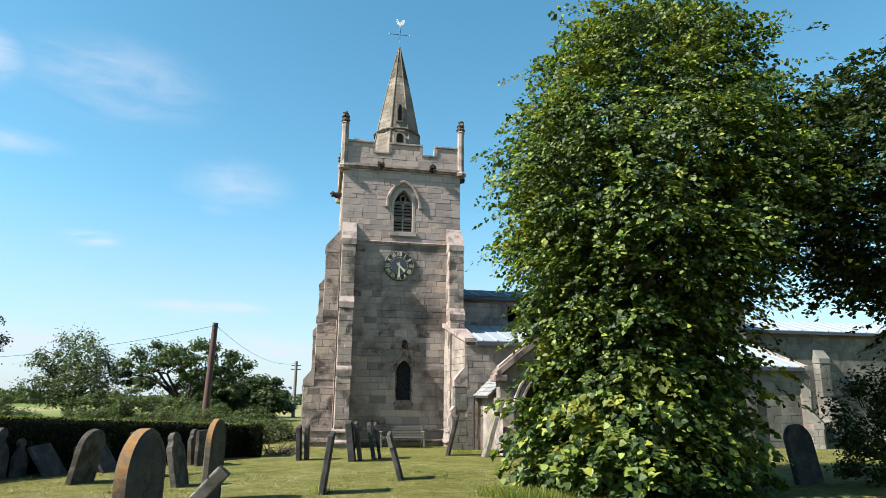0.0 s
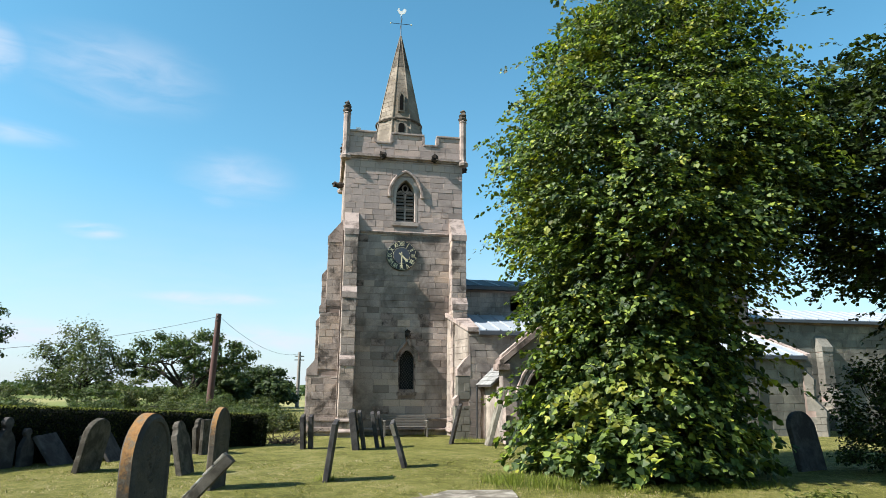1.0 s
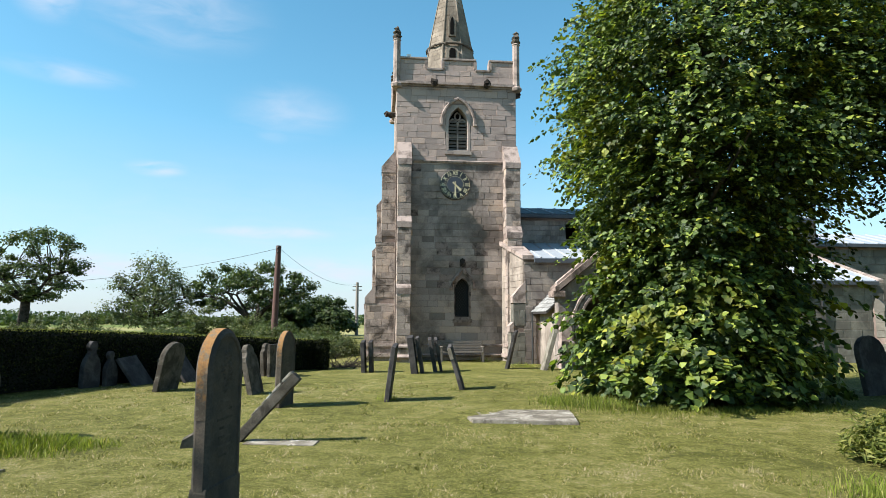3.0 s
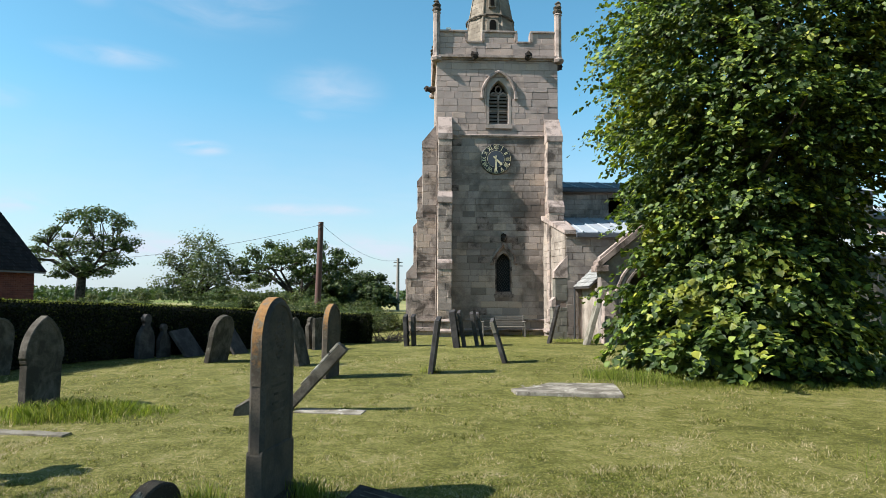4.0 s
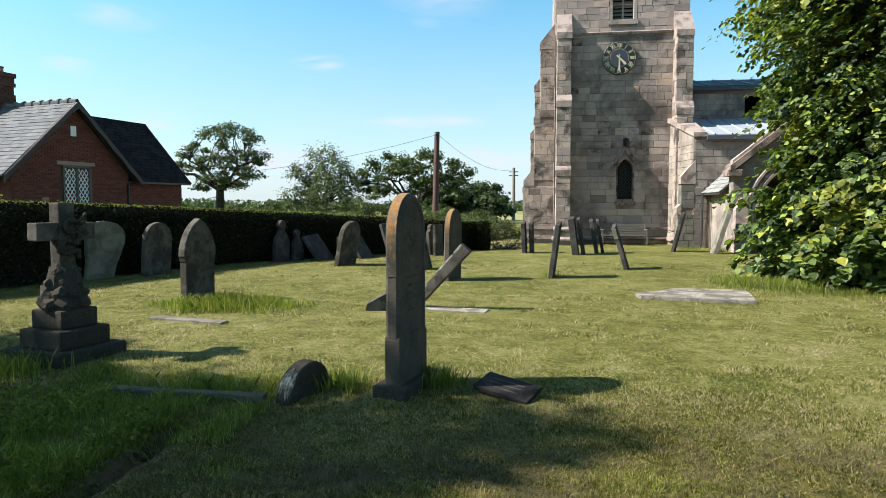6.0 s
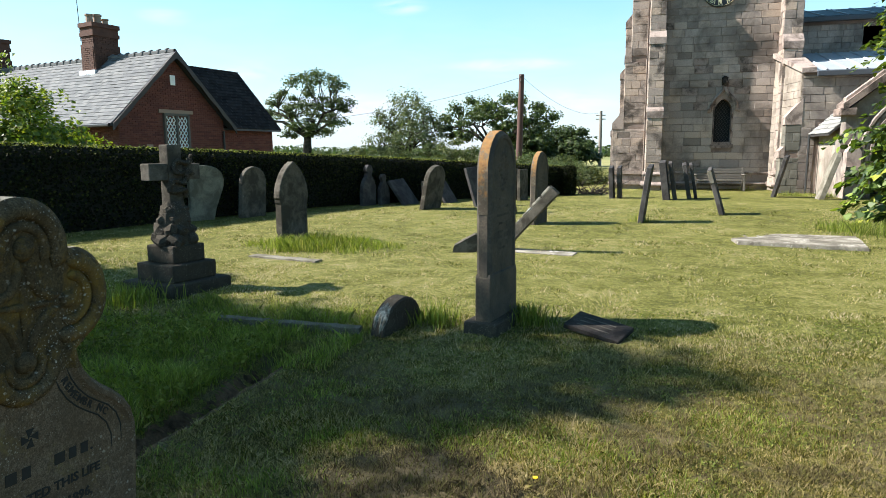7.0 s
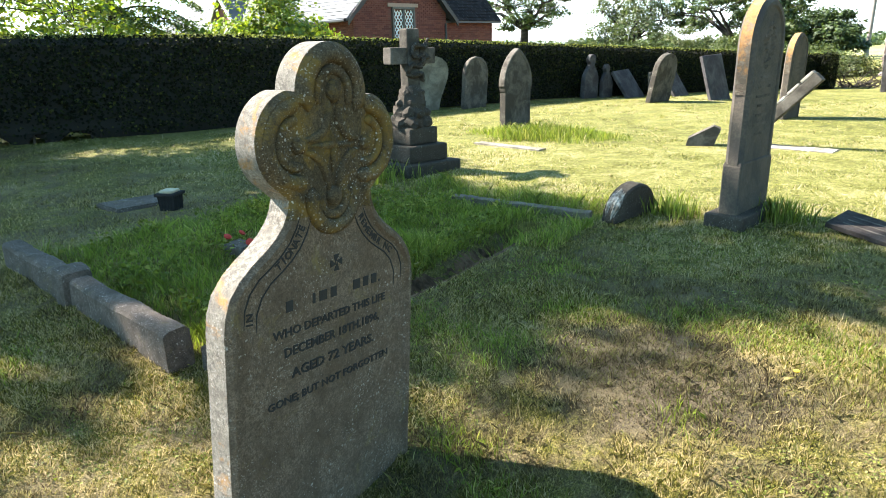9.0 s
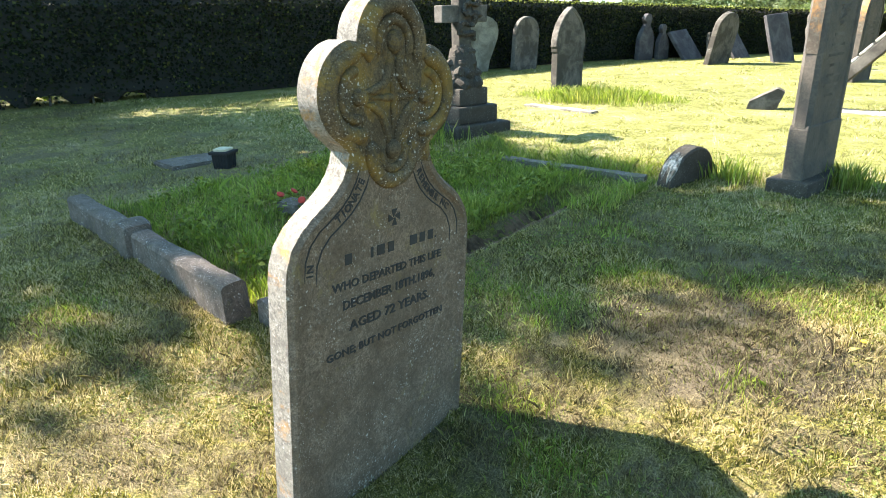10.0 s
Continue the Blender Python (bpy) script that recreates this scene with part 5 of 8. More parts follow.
def chimney(x, y, w, d, z0, z1, pots):
    st = part("chimney", boxes((x - w / 2, x + w / 2, y - d / 2, y + d / 2, z0, z1 - 0.5), (x - w / 2 - 0.04, x + w / 2 + 0.04, y - d / 2 - 0.04, y + d / 2 + 0.04, z0, z0 + 1.15), (x - w / 2 - 0.05, x + w / 2 + 0.05, y - d / 2 - 0.05, y + d / 2 + 0.05, z1 - 0.5, z1 - 0.36), (x - w / 2 - 0.02, x + w / 2 + 0.02, y - d / 2 - 0.02, y + d / 2 + 0.02, z1 - 0.36, z1 - 0.16), (x - w / 2 - 0.07, x + w / 2 + 0.07, y - d / 2 - 0.07, y + d / 2 + 0.07, z1 - 0.16, z1)), M_brick_soot, cot, "tall red brick chimney stack")
    for m, wd in ((Matrix.Translation((x - w / 2, y - d / 2 - 0.001, 0)), w), (Matrix.Translation((x - w / 2 - 0.001, y + d / 2, 0)) @ pose(0, 0, 0, 0, 0, -90), d)):
        brick_face(st, m, wd, lambda q: z1 - 0.5, z0 + 1.15, z1 - 0.5, [], int(x * 7), mat=M_brick_soot)
        brick_face(st, m @ Matrix.Translation((0.0, -0.042, 0)), wd, lambda q: z0 + 1.12, z0, z0 + 1.12, [], int(x * 9), mat=M_brick_soot)
    part("flashing", boxes((x - w / 2 - 0.12, x + w / 2 + 0.12, y - d / 2 - 0.14, y - d / 2 - 0.03, z0 - 0.12, z0 + 0.14)), M_flash, st)
    for px, py, r, h in pots:
        raw("chimney_pot", *moved(turned([(r, z1), (r * 0.9, z1 + h * 0.8), (r * 1.12, z1 + h * 0.82), (r * 1.12, z1 + h), (r * 0.8, z1 + h)], 10), pose(x + px, y + py, 0)), M_pot, st)
    return st


chimney(3.95, -0.05, 0.74, 1.05, 4.5, 6.45, ((0, -0.38, 0.14, 0.34), (0.0, -0.05, 0.16, 0.38), (0, 0.28, 0.13, 0.26)))
chimney(11.6, -0.05, 0.74, 1.05, 4.5, 6.55, ((0, -0.3, 0.14, 0.34), (0.0, 0.2, 0.15, 0.38)))
raw("aerial", *joined([tube([(4.4, -0.55, 5.8), (4.4, -0.6, 8.2)], [0.015, 0.015], 5), tube([(4.3, -0.6, 8.2), (5.7, -0.6, 8.3)], [0.012, 0.012], 5)]), M_iron, cot)
# dormer far along the roof
dm = part("dormer", prism(bmesh.new(), [(8.75, 1.9), (8.75, 2.95), (9.6, 3.85), (10.45, 2.95), (10.45, 1.9)], 1, -HALF - 0.35, -0.8), M_brickjoint, cot)
for s in (-1, 1):
    part("dormer_roof", prism(bmesh.new(), [(9.6 + s * 1.15, 2.72), (9.6, 3.94), (9.6, 4.06), (9.6 + s * 1.15, 2.84)], 1, -HALF - 0.55, -0.7), M_slate, dm)
    part("dormer_bargeboard", prism(bmesh.new(), [(9.6 + s * 1.17, 2.62), (9.6, 3.82), (9.6, 4.08), (9.6 + s * 1.17, 2.86)], 1, -HALF - 0.62, -HALF - 0.56), M_flash, dm)

# ---- poles and wires ----
def pole_at(x, y, top, mat, label, r=0.14, lean=0.0):
    p = thing("utility_pole", pose(x, y, -0.4), label, "utility pole")
    raw("shaft", *tube([(0, 0, 0), (lean * 0.5, 0, (top + 0.4) / 2), (lean, 0, top + 0.4)], [r * 1.2, r * 1.05, r * 0.9], 10), mat, p, smooth=True)
    return p


pole = pole_at(-6.75, 45.4, 6.6, M_pole, "brown creosoted wooden utility pole beyond the hedge", 0.20, 0.16)
part("bracket", boxes((0.05, 0.30, -0.16, 0.16, 6.62, 6.72)), M_iron, pole)
for z in (6.75, 6.45):
    raw("insulator", *moved(turned([(0, 0), (0.06, 0.02), (0.07, 0.1), (0.03, 0.16), (0, 0.17)], 8), pose(0.12, -0.2, z)), M_iron, pole)
pole2 = pole_at(-2.05, 71.0, 5.5, M_pole2, "distant grey wooden utility pole in the field", 0.17)
for z in (5.0, 5.4):
    part("crossarm", boxes((-0.5, 0.5, -0.06, 0.06, z, z + 0.1)), M_pole2, pole2)


def wire(a, b, sag, r=0.012):
    ts = np.linspace(0, 1, 25)
    pts = [(a[0] + (b[0] - a[0]) * t, a[1] + (b[1] - a[1]) * t, a[2] + (b[2] - a[2]) * t - sag * 4 * t * (1 - t)) for t in ts]
    ob = raw("overhead_wire", *tube(pts, [r] * 25, 5), M_wire)
    tagged(ob, "thin black overhead cable strung from the pole", "cable", "overhead wires")


wire((-6.6, 45.3, 6.4), (-38.0, 40.0, 4.4), 1.8)
wire((-6.5, 45.4, 6.4), (-2.05, 71.0, 5.3), 0.9)


# ---- gravestones ----
def offset(pts, d):
    """An outline moved inwards by d (outline runs clockwise or not; the sense is worked out)."""
    n = len(pts)
    area = sum(pts[i][0] * pts[(i + 1) % n][1] - pts[(i + 1) % n][0] * pts[i][1] for i in range(n))
    s = 1 if area > 0 else -1
    out = []
    for i in range(n):
        p, a, b = Vector(pts[i]), Vector(pts[i - 1]), Vector(pts[(i + 1) % n])
        e0, e1 = (p - a).normalized(), (b - p).normalized()
        n0, n1 = Vector((-e0.y, e0.x)) * s, Vector((-e1.y, e1.x)) * s
        q = n0 + n1
        q = q.normalized() * min(d / max(0.35, q.length / 2), 2.0 * d) if q.length > 1e-6 else n0 * d
        out.append((p.x + q.x, p.y + q.y))
    return out


def slab_stone(outline, thick, chamfer=0.012, panel=0.0, sunk=0.010, foot=-0.18):
    """A headstone of this outline (u, height) that faces local -y; panel: width of the raised margin round a sunk face."""
    bm = bmesh.new()
    pts = [(u, z if z > 0.001 else foot) for u, z in outline]
    rows = [(offset(pts, chamfer), thick / 2), (pts, thick / 2 - chamfer), (pts, -thick / 2 + chamfer), (offset(pts, chamfer), -thick / 2)]
    if panel:
        rows += [(offset(pts, panel), -thick / 2), (offset(pts, panel + sunk * 0.8), -thick / 2 + sunk)]
    made = [[bm.verts.new((u, y, z)) for u, z in row] for row, y in rows]
    n = len(pts)
    for a, b in zip(made, made[1:]):
        for i in range(n):
            bm.faces.new((a[i], a[(i + 1) % n], b[(i + 1) % n], b[i]))
    bm.faces.new(made[0])
    bm.faces.new(made[-1])
    return bm


def round_top(w, h, n=12, rise=None):
    r = rise or w / 2
    return [(-w / 2, 0), (-w / 2, h - r)] + [(-w / 2 * math.cos(math.pi * i / n), h - r + r * math.sin(math.pi * i / n)) for i in range(1, n)] + [(w / 2, h - r), (w / 2, 0)]


def gothic_top(w, h, spring):
    a = pointed(w, spring, h, 7)
    k = w / 2 - 0.035
    return [(-k, 0), (-k, spring - 0.10), (-k - 0.012, spring - 0.08), (-k - 0.02, spring - 0.03)] + a[1:-1] + [(k + 0.02, spring - 0.03), (k + 0.012, spring - 0.08), (k, spring - 0.10), (k, 0)]


def finial_top(w, h):
    half = [(w / 2, 0), (w / 2, h * 0.42), (w * 0.46, h * 0.52), (w * 0.36, h * 0.62), (w * 0.22, h * 0.70), (w * 0.15, h * 0.76), (w * 0.15, h * 0.79), (w * 0.22, h * 0.84), (w * 0.24, h * 0.90), (w * 0.17, h * 0.96), (w * 0.06, h)]
    return [(-u, z) for u, z in half] + half[::-1]


def ogee_top(w, h):
    half = [(w / 2, 0), (w / 2, h * 0.66), (w * 0.47, h * 0.74), (w * 0.36, h * 0.79), (w * 0.30, h * 0.84), (w * 0.30, h * 0.90), (w * 0.22, h * 0.96), (w * 0.08, h)]
    return [(-u, z) for u, z in half] + half[::-1]


def balloon_top(w, h):
    half = [(w * 0.34, 0), (w * 0.37, h * 0.25), (w * 0.45, h * 0.5), (w * 0.50, h * 0.68), (w * 0.48, h * 0.80), (w * 0.40, h * 0.91), (w * 0.24, h * 0.98), (w * 0.08, h)]
    return [(-u, z) for u, z in half] + half[::-1]


def square_top(w, h, skew=0.0):
    return [(-w / 2, 0), (-w / 2, h - skew), (w / 2, h), (w / 2, 0)]


def headstone(name, x, y, outline, thick, mat, label, lean=0.0, sway=0.0, rz=79.3, panel=0.0, chamfer=0.012, group="churchyard headstones", sunk=0.010):
    ob = part(name, slab_stone(outline, thick, chamfer, panel, sunk), mat)
    ob.matrix_world = pose(x, y, lay(x, y), lean, sway, rz)
    if panel:  # rows of worn inscription on the sunk face
        w, h = max(u for u, z in outline), max(z for u, z in outline)
        for i in range(7):
            half = w * (0.50, 0.62, 0.44, 0.58, 0.36, 0.55, 0.48)[i]
            z = h * 0.66 - i * h * 0.065
            part("worn_line", boxes((-half, half, -thick / 2 + sunk - 0.002, -thick / 2 + sunk + 0.002, z, z + 0.016)), mat, ob)
    return tagged(ob, label, "gravestone", group)


headstone("headstone", -4.88, 9.62, gothic_top(0.71, 1.27, 0.70), 0.13, M_grave, "grey pointed-arch headstone with a worn carved panel", 0, 1, 79, 0.05)
headstone("headstone", -7.70, 12.95, round_top(0.72, 1.12, rise=0.36), 0.12, M_grave, "grey round-topped headstone with a moulded edge by the hedge", 3, 2, 76, 0.05)
headstone("headstone", -8.30, 11.95, balloon_top(0.80, 1.16), 0.12, M_ochre_st, "ochre-grey balloon-shaped headstone tilted beside the hedge", 2, 10, 66)
# the two finial stones take dark slate in place of the hedge's shade
headstone("headstone", -6.50, 16.85, finial_top(0.54, 1.12), 0.14, M_slate_st, "tall tapering headstone with a knob finial against the hedge", 0, 2, 70)
headstone("headstone", -6.22, 17.35, finial_top(0.40, 0.86), 0.13, M_slate_st, "small tapering headstone with a knob finial against the hedge", 0, -2, 70)
headstone("headstone", -5.55, 17.75, square_top(0.80, 0.84), 0.09, M_slate_st, "dark slate headstone leaning over sharply", -36, -3, 78)
headstone("headstone", -5.25, 18.55, square_top(0.60, 0.68, 0.05), 0.10, M_grave, "low grey headstone behind a leaning slate one", -4, 0, 75)
headstone("headstone", -4.45, 16.0, round_top(0.86, 1.13, rise=0.38), 0.13, M_grave, "grey round-topped headstone leaning forwards", 11, 0, 76)
headstone("headstone", -4.55, 18.5, square_top(0.82, 0.86), 0.08, M_slate_st, "dark slate headstone leaning back", -34, 0, 80)
headstone("headstone", -3.30, 17.2, square_top(0.86, 1.12, 0.04), 0.09, M_slate_st, "tall dark slate headstone leaning back", -18, 0, 72)
headstone("headstone", -2.25, 15.2, ogee_top(0.66, 1.10), 0.13, M_grave, "ogee-shouldered headstone with a pale weathered edge, leaning", -13, 0, 79)
headstone("headstone", -2.92, 20.6, ogee_top(0.70, 0.98), 0.12, M_grave, "grey shouldered headstone near the hedge end", -4, 0, 76)
headstone("headstone", -2.70, 20.2, square_top(0.62, 0.96), 0.10, M_grave, "plain grey upright headstone near the hedge end", 0, 0, 76)

# round-headed stone with orange lichen, stopped mouldings and a plinth
def lichened(x, y, w, h, thick, lean, sway, rz, label, plinth):
    root = thing("headstone", pose(x, y, lay(x, y), lean, sway, rz), label, "gravestone", "churchyard headstones")
    out = round_top(w, h, 16, w * 0.56)
    part("tablet", slab_stone(out, thick, 0.028, 0.055, 0.012), M_tall, root)
    # lichen crust on the edge that faces the sun and over the head
    rows, n = [], len(out)
    top = [(-w / 2, (h - w * 0.56) * f) for f in (0.74, 0.80, 0.87, 0.94)] + [(u, z) for u, z in out if z > h * 0.50 and u < w * 0.30]
    bm = bmesh.new()
    for (u, z) in top:
        ou = Vector((u, max(0.0, z - (h - w * 0.56)))).normalized() if z > h - w * 0.56 else Vector((-1, 0))
        q = (u + ou.x * 0.004, z + ou.y * 0.004)
        rows.append([bm.verts.new((q[0], -thick / 2 + 0.024, q[1])), bm.verts.new((q[0], thick / 2 - 0.024, q[1]))])
    for a, b in zip(rows, rows[1:]):
        bm.faces.new((a[0], a[1], b[1], b[0]))
    part("lichen_edge", bm, M_orange, root, "orange lichen along the rounded edge")
    if plinth:
        half = w / 2 + 0.003
        part("foot_block", slab_stone([(-half, 0), (-half, 0.44), (-half + 0.01, 0.47), (half - 0.01, 0.47), (half, 0.44), (half, 0)], thick + 0.008, 0.010), M_tall, root)
        part("plinth", boxes((-half - 0.06, half + 0.06, -thick / 2 - 0.08, thick / 2 + 0.08, -0.2, 0.10), bevel=0.02), M_dark_st, root)
        # carved wreath and lines of worn inscription
        bm = bmesh.new()
        rng = random.Random(5)
        for i in range(46):
            a, r = rng.random() * 6.28, 0.04 + 0.06 * rng.random()
            u, z, s = r * math.cos(a) * 0.9, h * 0.80 + r * math.sin(a) * 1.5, 0.012 + 0.012 * rng.random()
            vs = [bm.verts.new((u + s * dx, -thick / 2 + 0.012 - dy, z + s * dz)) for dx, dz, dy in ((-1, -0.6, 0), (0.3, -1, 0), (1, 0.5, 0), (-0.2, 1, 0), (0, 0, 0.014))]
            for k in range(4):
                bm.faces.new((vs[k], vs[(k + 1) % 4], vs[4]))
        part("carved_wreath", bm, M_tall, root)
    for i in range(7 if plinth else 4):
        wd = w * (0.30 + 0.08 * ((i * 7) % 3))
        z = h * 0.66 - i * 0.065
        part("worn_line", boxes((-wd / 2, wd / 2, -thick / 2 + 0.0085, -thick / 2 + 0.0125, z, z + 0.018)), M_grave, root)
    return root


lichened(-0.70, 5.35, 0.55, 1.57, 0.125, 0, 0, 78, "tall dark round-topped headstone with orange lichen on one edge", True)
lichened(-1.31, 12.95, 0.70, 1.40, 0.14, 1, 0, 78, "round-topped headstone with an orange lichened shoulder", False)

# thin old slabs in rows, seen edge on
for x, y, w, h, th, lean, mat, label, rz in (
    (0.66, 13.75, 0.62, 1.16, 0.10, 7, M_slate_st, "thin dark slate headstone standing alone", 84),
    (-0.02, 21.9, 0.62, 1.05, 0.13, -3, M_slate_st, "dark slab headstone, one of a close pair", 86),
    (0.22, 22.0, 0.60, 1.05, 0.12, -2, M_slate_st, "dark slab headstone, one of a close pair", 86),
    (1.62, 21.3, 0.70, 1.22, 0.20, -8, M_slate_st, "thick dark headstone leaning towards the hedge", 84),
    (1.88, 21.5, 0.62, 1.20, 0.11, -9, M_slate_st, "thin dark headstone leaning beside a thicker one", 84),
    (2.36, 22.2, 0.62, 1.15, 0.13, -10, M_slate_st, "dark headstone leaning, one of a pair near the bench", 85),
    (2.58, 22.4, 0.62, 1.15, 0.10, -10, M_slate_st, "dark headstone leaning, one of a pair near the bench", 85),
    (2.50, 16.1, 0.66, 1.12, 0.10, -17, M_slate_st, "slate headstone with a pale broken edge, leaning steeply", 80),
    (5.10, 23.6, 0.66, 1.42, 0.11, 13.5, M_slate_st, "tall dark slab headstone leaning towards the porch", 72),
    (6.25, 22.8, 0.66, 1.52, 0.15, 16, M_pale_st, "pale slab headstone leaning against the porch path", 85),
):
    slab_ob = headstone("headstone", x, y, round_top(w, h, 8, 0.16) if mat is M_pale_st else square_top(w, h, 0.07), th, mat, label, lean, 0, rz)
    if "broken edge" in label:
        part("broken_edge", boxes((-w / 2 - 0.012, -w / 2 + 0.10, -th / 2 + 0.01, th / 2 + 0.006, h - 0.36, h - 0.075), bevel=0.012), M_pale_st, slab_ob, "pale broken edge")
headstone("headstone", 11.7, 14.0, round_top(0.98, 1.34, rise=0.40), 0.13, M_slate_st, "large dark round-shouldered headstone tilted under the trees", -10, 0, 20)
headstone("headstone", 10.35, 15.6, round_top(0.8, 1.1, rise=0.36), 0.12, M_slate_st, "dark headstone half hidden by the lime tree", -14, 0, 25)
headstone("headstone", 21.3, 21.5, finial_top(0.7, 0.95), 0.14, M_pale_st, "small pale carved headstone near the chancel", 0, 0, 20)

# cross on rockwork and steps
cr = thing("cross_monument", pose(-4.22, 5.95, lay(-4.2, 5.9), 0, 0.5, 77), "stone cross wrapped in ivy carving on rockwork and three steps", "grave cross")
part("bottom_step", boxes((-0.38, 0.38, -0.38, 0.38, -0.12, 0.12), bevel=0.025), M_dark_st, cr)
part("middle_step", boxes((-0.275, 0.275, -0.275, 0.275, 0.12, 0.30), bevel=0.02), M_dark_st, cr)
part("upper_step", boxes((-0.20, 0.20, -0.20, 0.20, 0.30, 0.48), bevel=0.02), M_dark_st, cr)
rng = random.Random(11)
rocks = []
for lv in range(4):
    for k in range(6):
        a = radians(60 * k + 30 * lv + rng.uniform(-8, 8))
        r = 0.150 - 0.022 * lv
        s = 0.095 - 0.010 * lv
        blob = turned([(0, -1), (0.6, -0.9), (0.95, -0.5), (1, 0.3), (0.7, 0.85), (0, 1)], 7)
        m = Matrix.Translation((r * math.cos(a), r * math.sin(a), 0.53 + 0.10 * lv)) @ pose(0, 0, 0, rng.uniform(-30, 30), rng.uniform(-30, 30), rng.uniform(0, 360)) @ Matrix.Diagonal((s * rng.uniform(0.8, 1.2), s * rng.uniform(0.8, 1.2), s * 0.75, 1))
        rocks.append(knobbly(moved(blob, m), 0.022, lv * 7 + k, 11))
rocks.append(turned([(0.19, 0.46), (0.15, 0.80), (0.10, 0.92), (0.0, 0.92)], 9))
for rock in rocks:
    raw("rock", *rock, M_dark_st, cr)
part("cross_shaft", boxes((-0.085, 0.085, -0.065, 0.065, 0.88, 1.50), bevel=0.012), M_grave, cr)
part("cross_arm", boxes((-0.31, -0.087, -0.065, 0.065, 1.14, 1.31), bevel=0.012), M_grave, cr)
part("cross_arm", boxes((0.087, 0.31, -0.065, 0.065, 1.14, 1.31), bevel=0.012), M_grave, cr)
ivy = []
for i in range(70):
    t = i / 70
    a = t * 13
    c = (0.10 * math.cos(a) + (0.07 if t > 0.5 else 0), -0.075 - 0.03 * abs(math.sin(a * 1.3)), 0.98 + t * 0.40 + 0.03 * math.sin(a * 2))
    m = Matrix.Translation(c) @ pose(0, 0, 0, rng.uniform(-50, 50), rng.uniform(-50, 50), rng.uniform(0, 360)) @ Matrix.Scale(rng.uniform(0.022, 0.040), 4)
    ivy.append(knobbly(moved(turned([(0, -0.7), (0.8, -0.4), (1, 0.1), (0.5, 0.6), (0, 0.7)], 6), m), 0.008, i, 25))
raw("carved_ivy", *joined(ivy), M_dark_st, cr)

# broken cross lying over, and its stump
fc = thing("fallen_cross", Matrix.Translation((-1.44, 9.40, 0.0)) @ pose(0, 0, 0, 0, 0, -6) @ pose(0, 0, 0, 0, -47, 0), "broken stone cross leaning at a steep slant over the grass", "grave cross", "churchyard headstones")
part("cross_shaft", boxes((-0.15, 1.20, -0.08, 0.08, -0.075, 0.055), bevel=0.012), M_grave, fc)
# upper edge blocks get pale stone to stand for the lit top
for i, x in enumerate((0.42, 0.62, 0.82, 1.02)):
    part("edge_block", boxes((x, x + 0.17, -0.078, 0.078, 0.056, 0.080 + 0.006 * i), bevel=0.010), M_ledger, fc)
st = part("cross_stump", prism(bmesh.new(), [(-0.16, -0.10), (0.20, -0.08), (0.30, 0.12), (0.22, 0.17), (-0.10, 0.05)], 1, -0.11, 0.11), M_grave)
st.matrix_world = Matrix.Translation((-1.92, 9.12, 0.06)) @ pose(0, 0, 0, 0, -8, 12)
tagged(st, "broken stump of a stone cross set in the grass", "grave cross", "churchyard headstones")

# flat ledgers
def ledger(name, pts, z, label, lines=0, mat=M_ledger):
    root = thing(name, pose(0, 0, 0), label, "grave slab", "flat grave slabs")
    cx, cy = sum(p[0] for p in pts) / len(pts), sum(p[1] for p in pts) / len(pts)
    bm = bmesh.new()
    g = lay(cx, cy)
    prism(bm, pts, 2, g - 0.06, g + z)
    bmesh.ops.bevel(bm, geom=[e for e in bm.edges if min(v.co.z for v in e.verts) > g], offset=0.012, segments=2, affect="EDGES")
    part("slab", bm, mat, root)
    for i in range(lines):
        f = (i + 1) / (lines + 1)
        x = pts[0][0] + (pts[1][0] - pts[0][0]) * f
        part("worn_line", boxes((x - 0.02, x + 0.02, cy - 0.32, cy + 0.32, g + z + 0.0005, g + z + 0.002)), M_ledger, root)
    return root


ledger("ledger_slab", [(1.98, 10.75), (3.62, 10.42), (3.78, 11.25), (3.86, 11.75), (2.72, 11.85), (2.35, 11.35), (1.95, 11.15)], 0.045, "flat pale ledger slab with rows of worn lettering, set in grass", 7)
ledger("ledger_slab", [(-1.30, 9.15), (-0.35, 8.98), (-0.30, 9.32), (-1.25, 9.52)], 0.010, "low flat slab sunk level with the turf")
ledger("ledger_slab", [(-5.72, 3.15), (-5.30, 3.10), (-5.20, 3.62), (-5.60, 3.66)], 0.03, "small flat grey tablet beside a vase", mat=M_kerb)

# dark tilted tablet
tb = part("tilted_tablet", boxes((-0.230, 0.230, -0.134, 0.134, -0.018, 0.018), bevel=0.006), M_tablet)
ax = Vector((0.415, -0.187, -0.060)).normalized()
up = Vector((0.040, 0.258, 0.060))
up = (up - ax * up.dot(ax)).normalized()
tb.matrix_world = Matrix.Translation((0.115, 5.251, 0.065)) @ Matrix((ax, up, ax.cross(up))).transposed().to_4x4()
tagged(tb, "dark slate tablet lying tilted in the grass", "grave slab")
for i in range(3):
    ob = part("worn_line", boxes((-0.15, 0.12, 0.05 - i * 0.06, 0.065 - i * 0.06, 0.0182, 0.0195)), M_grave, tb)

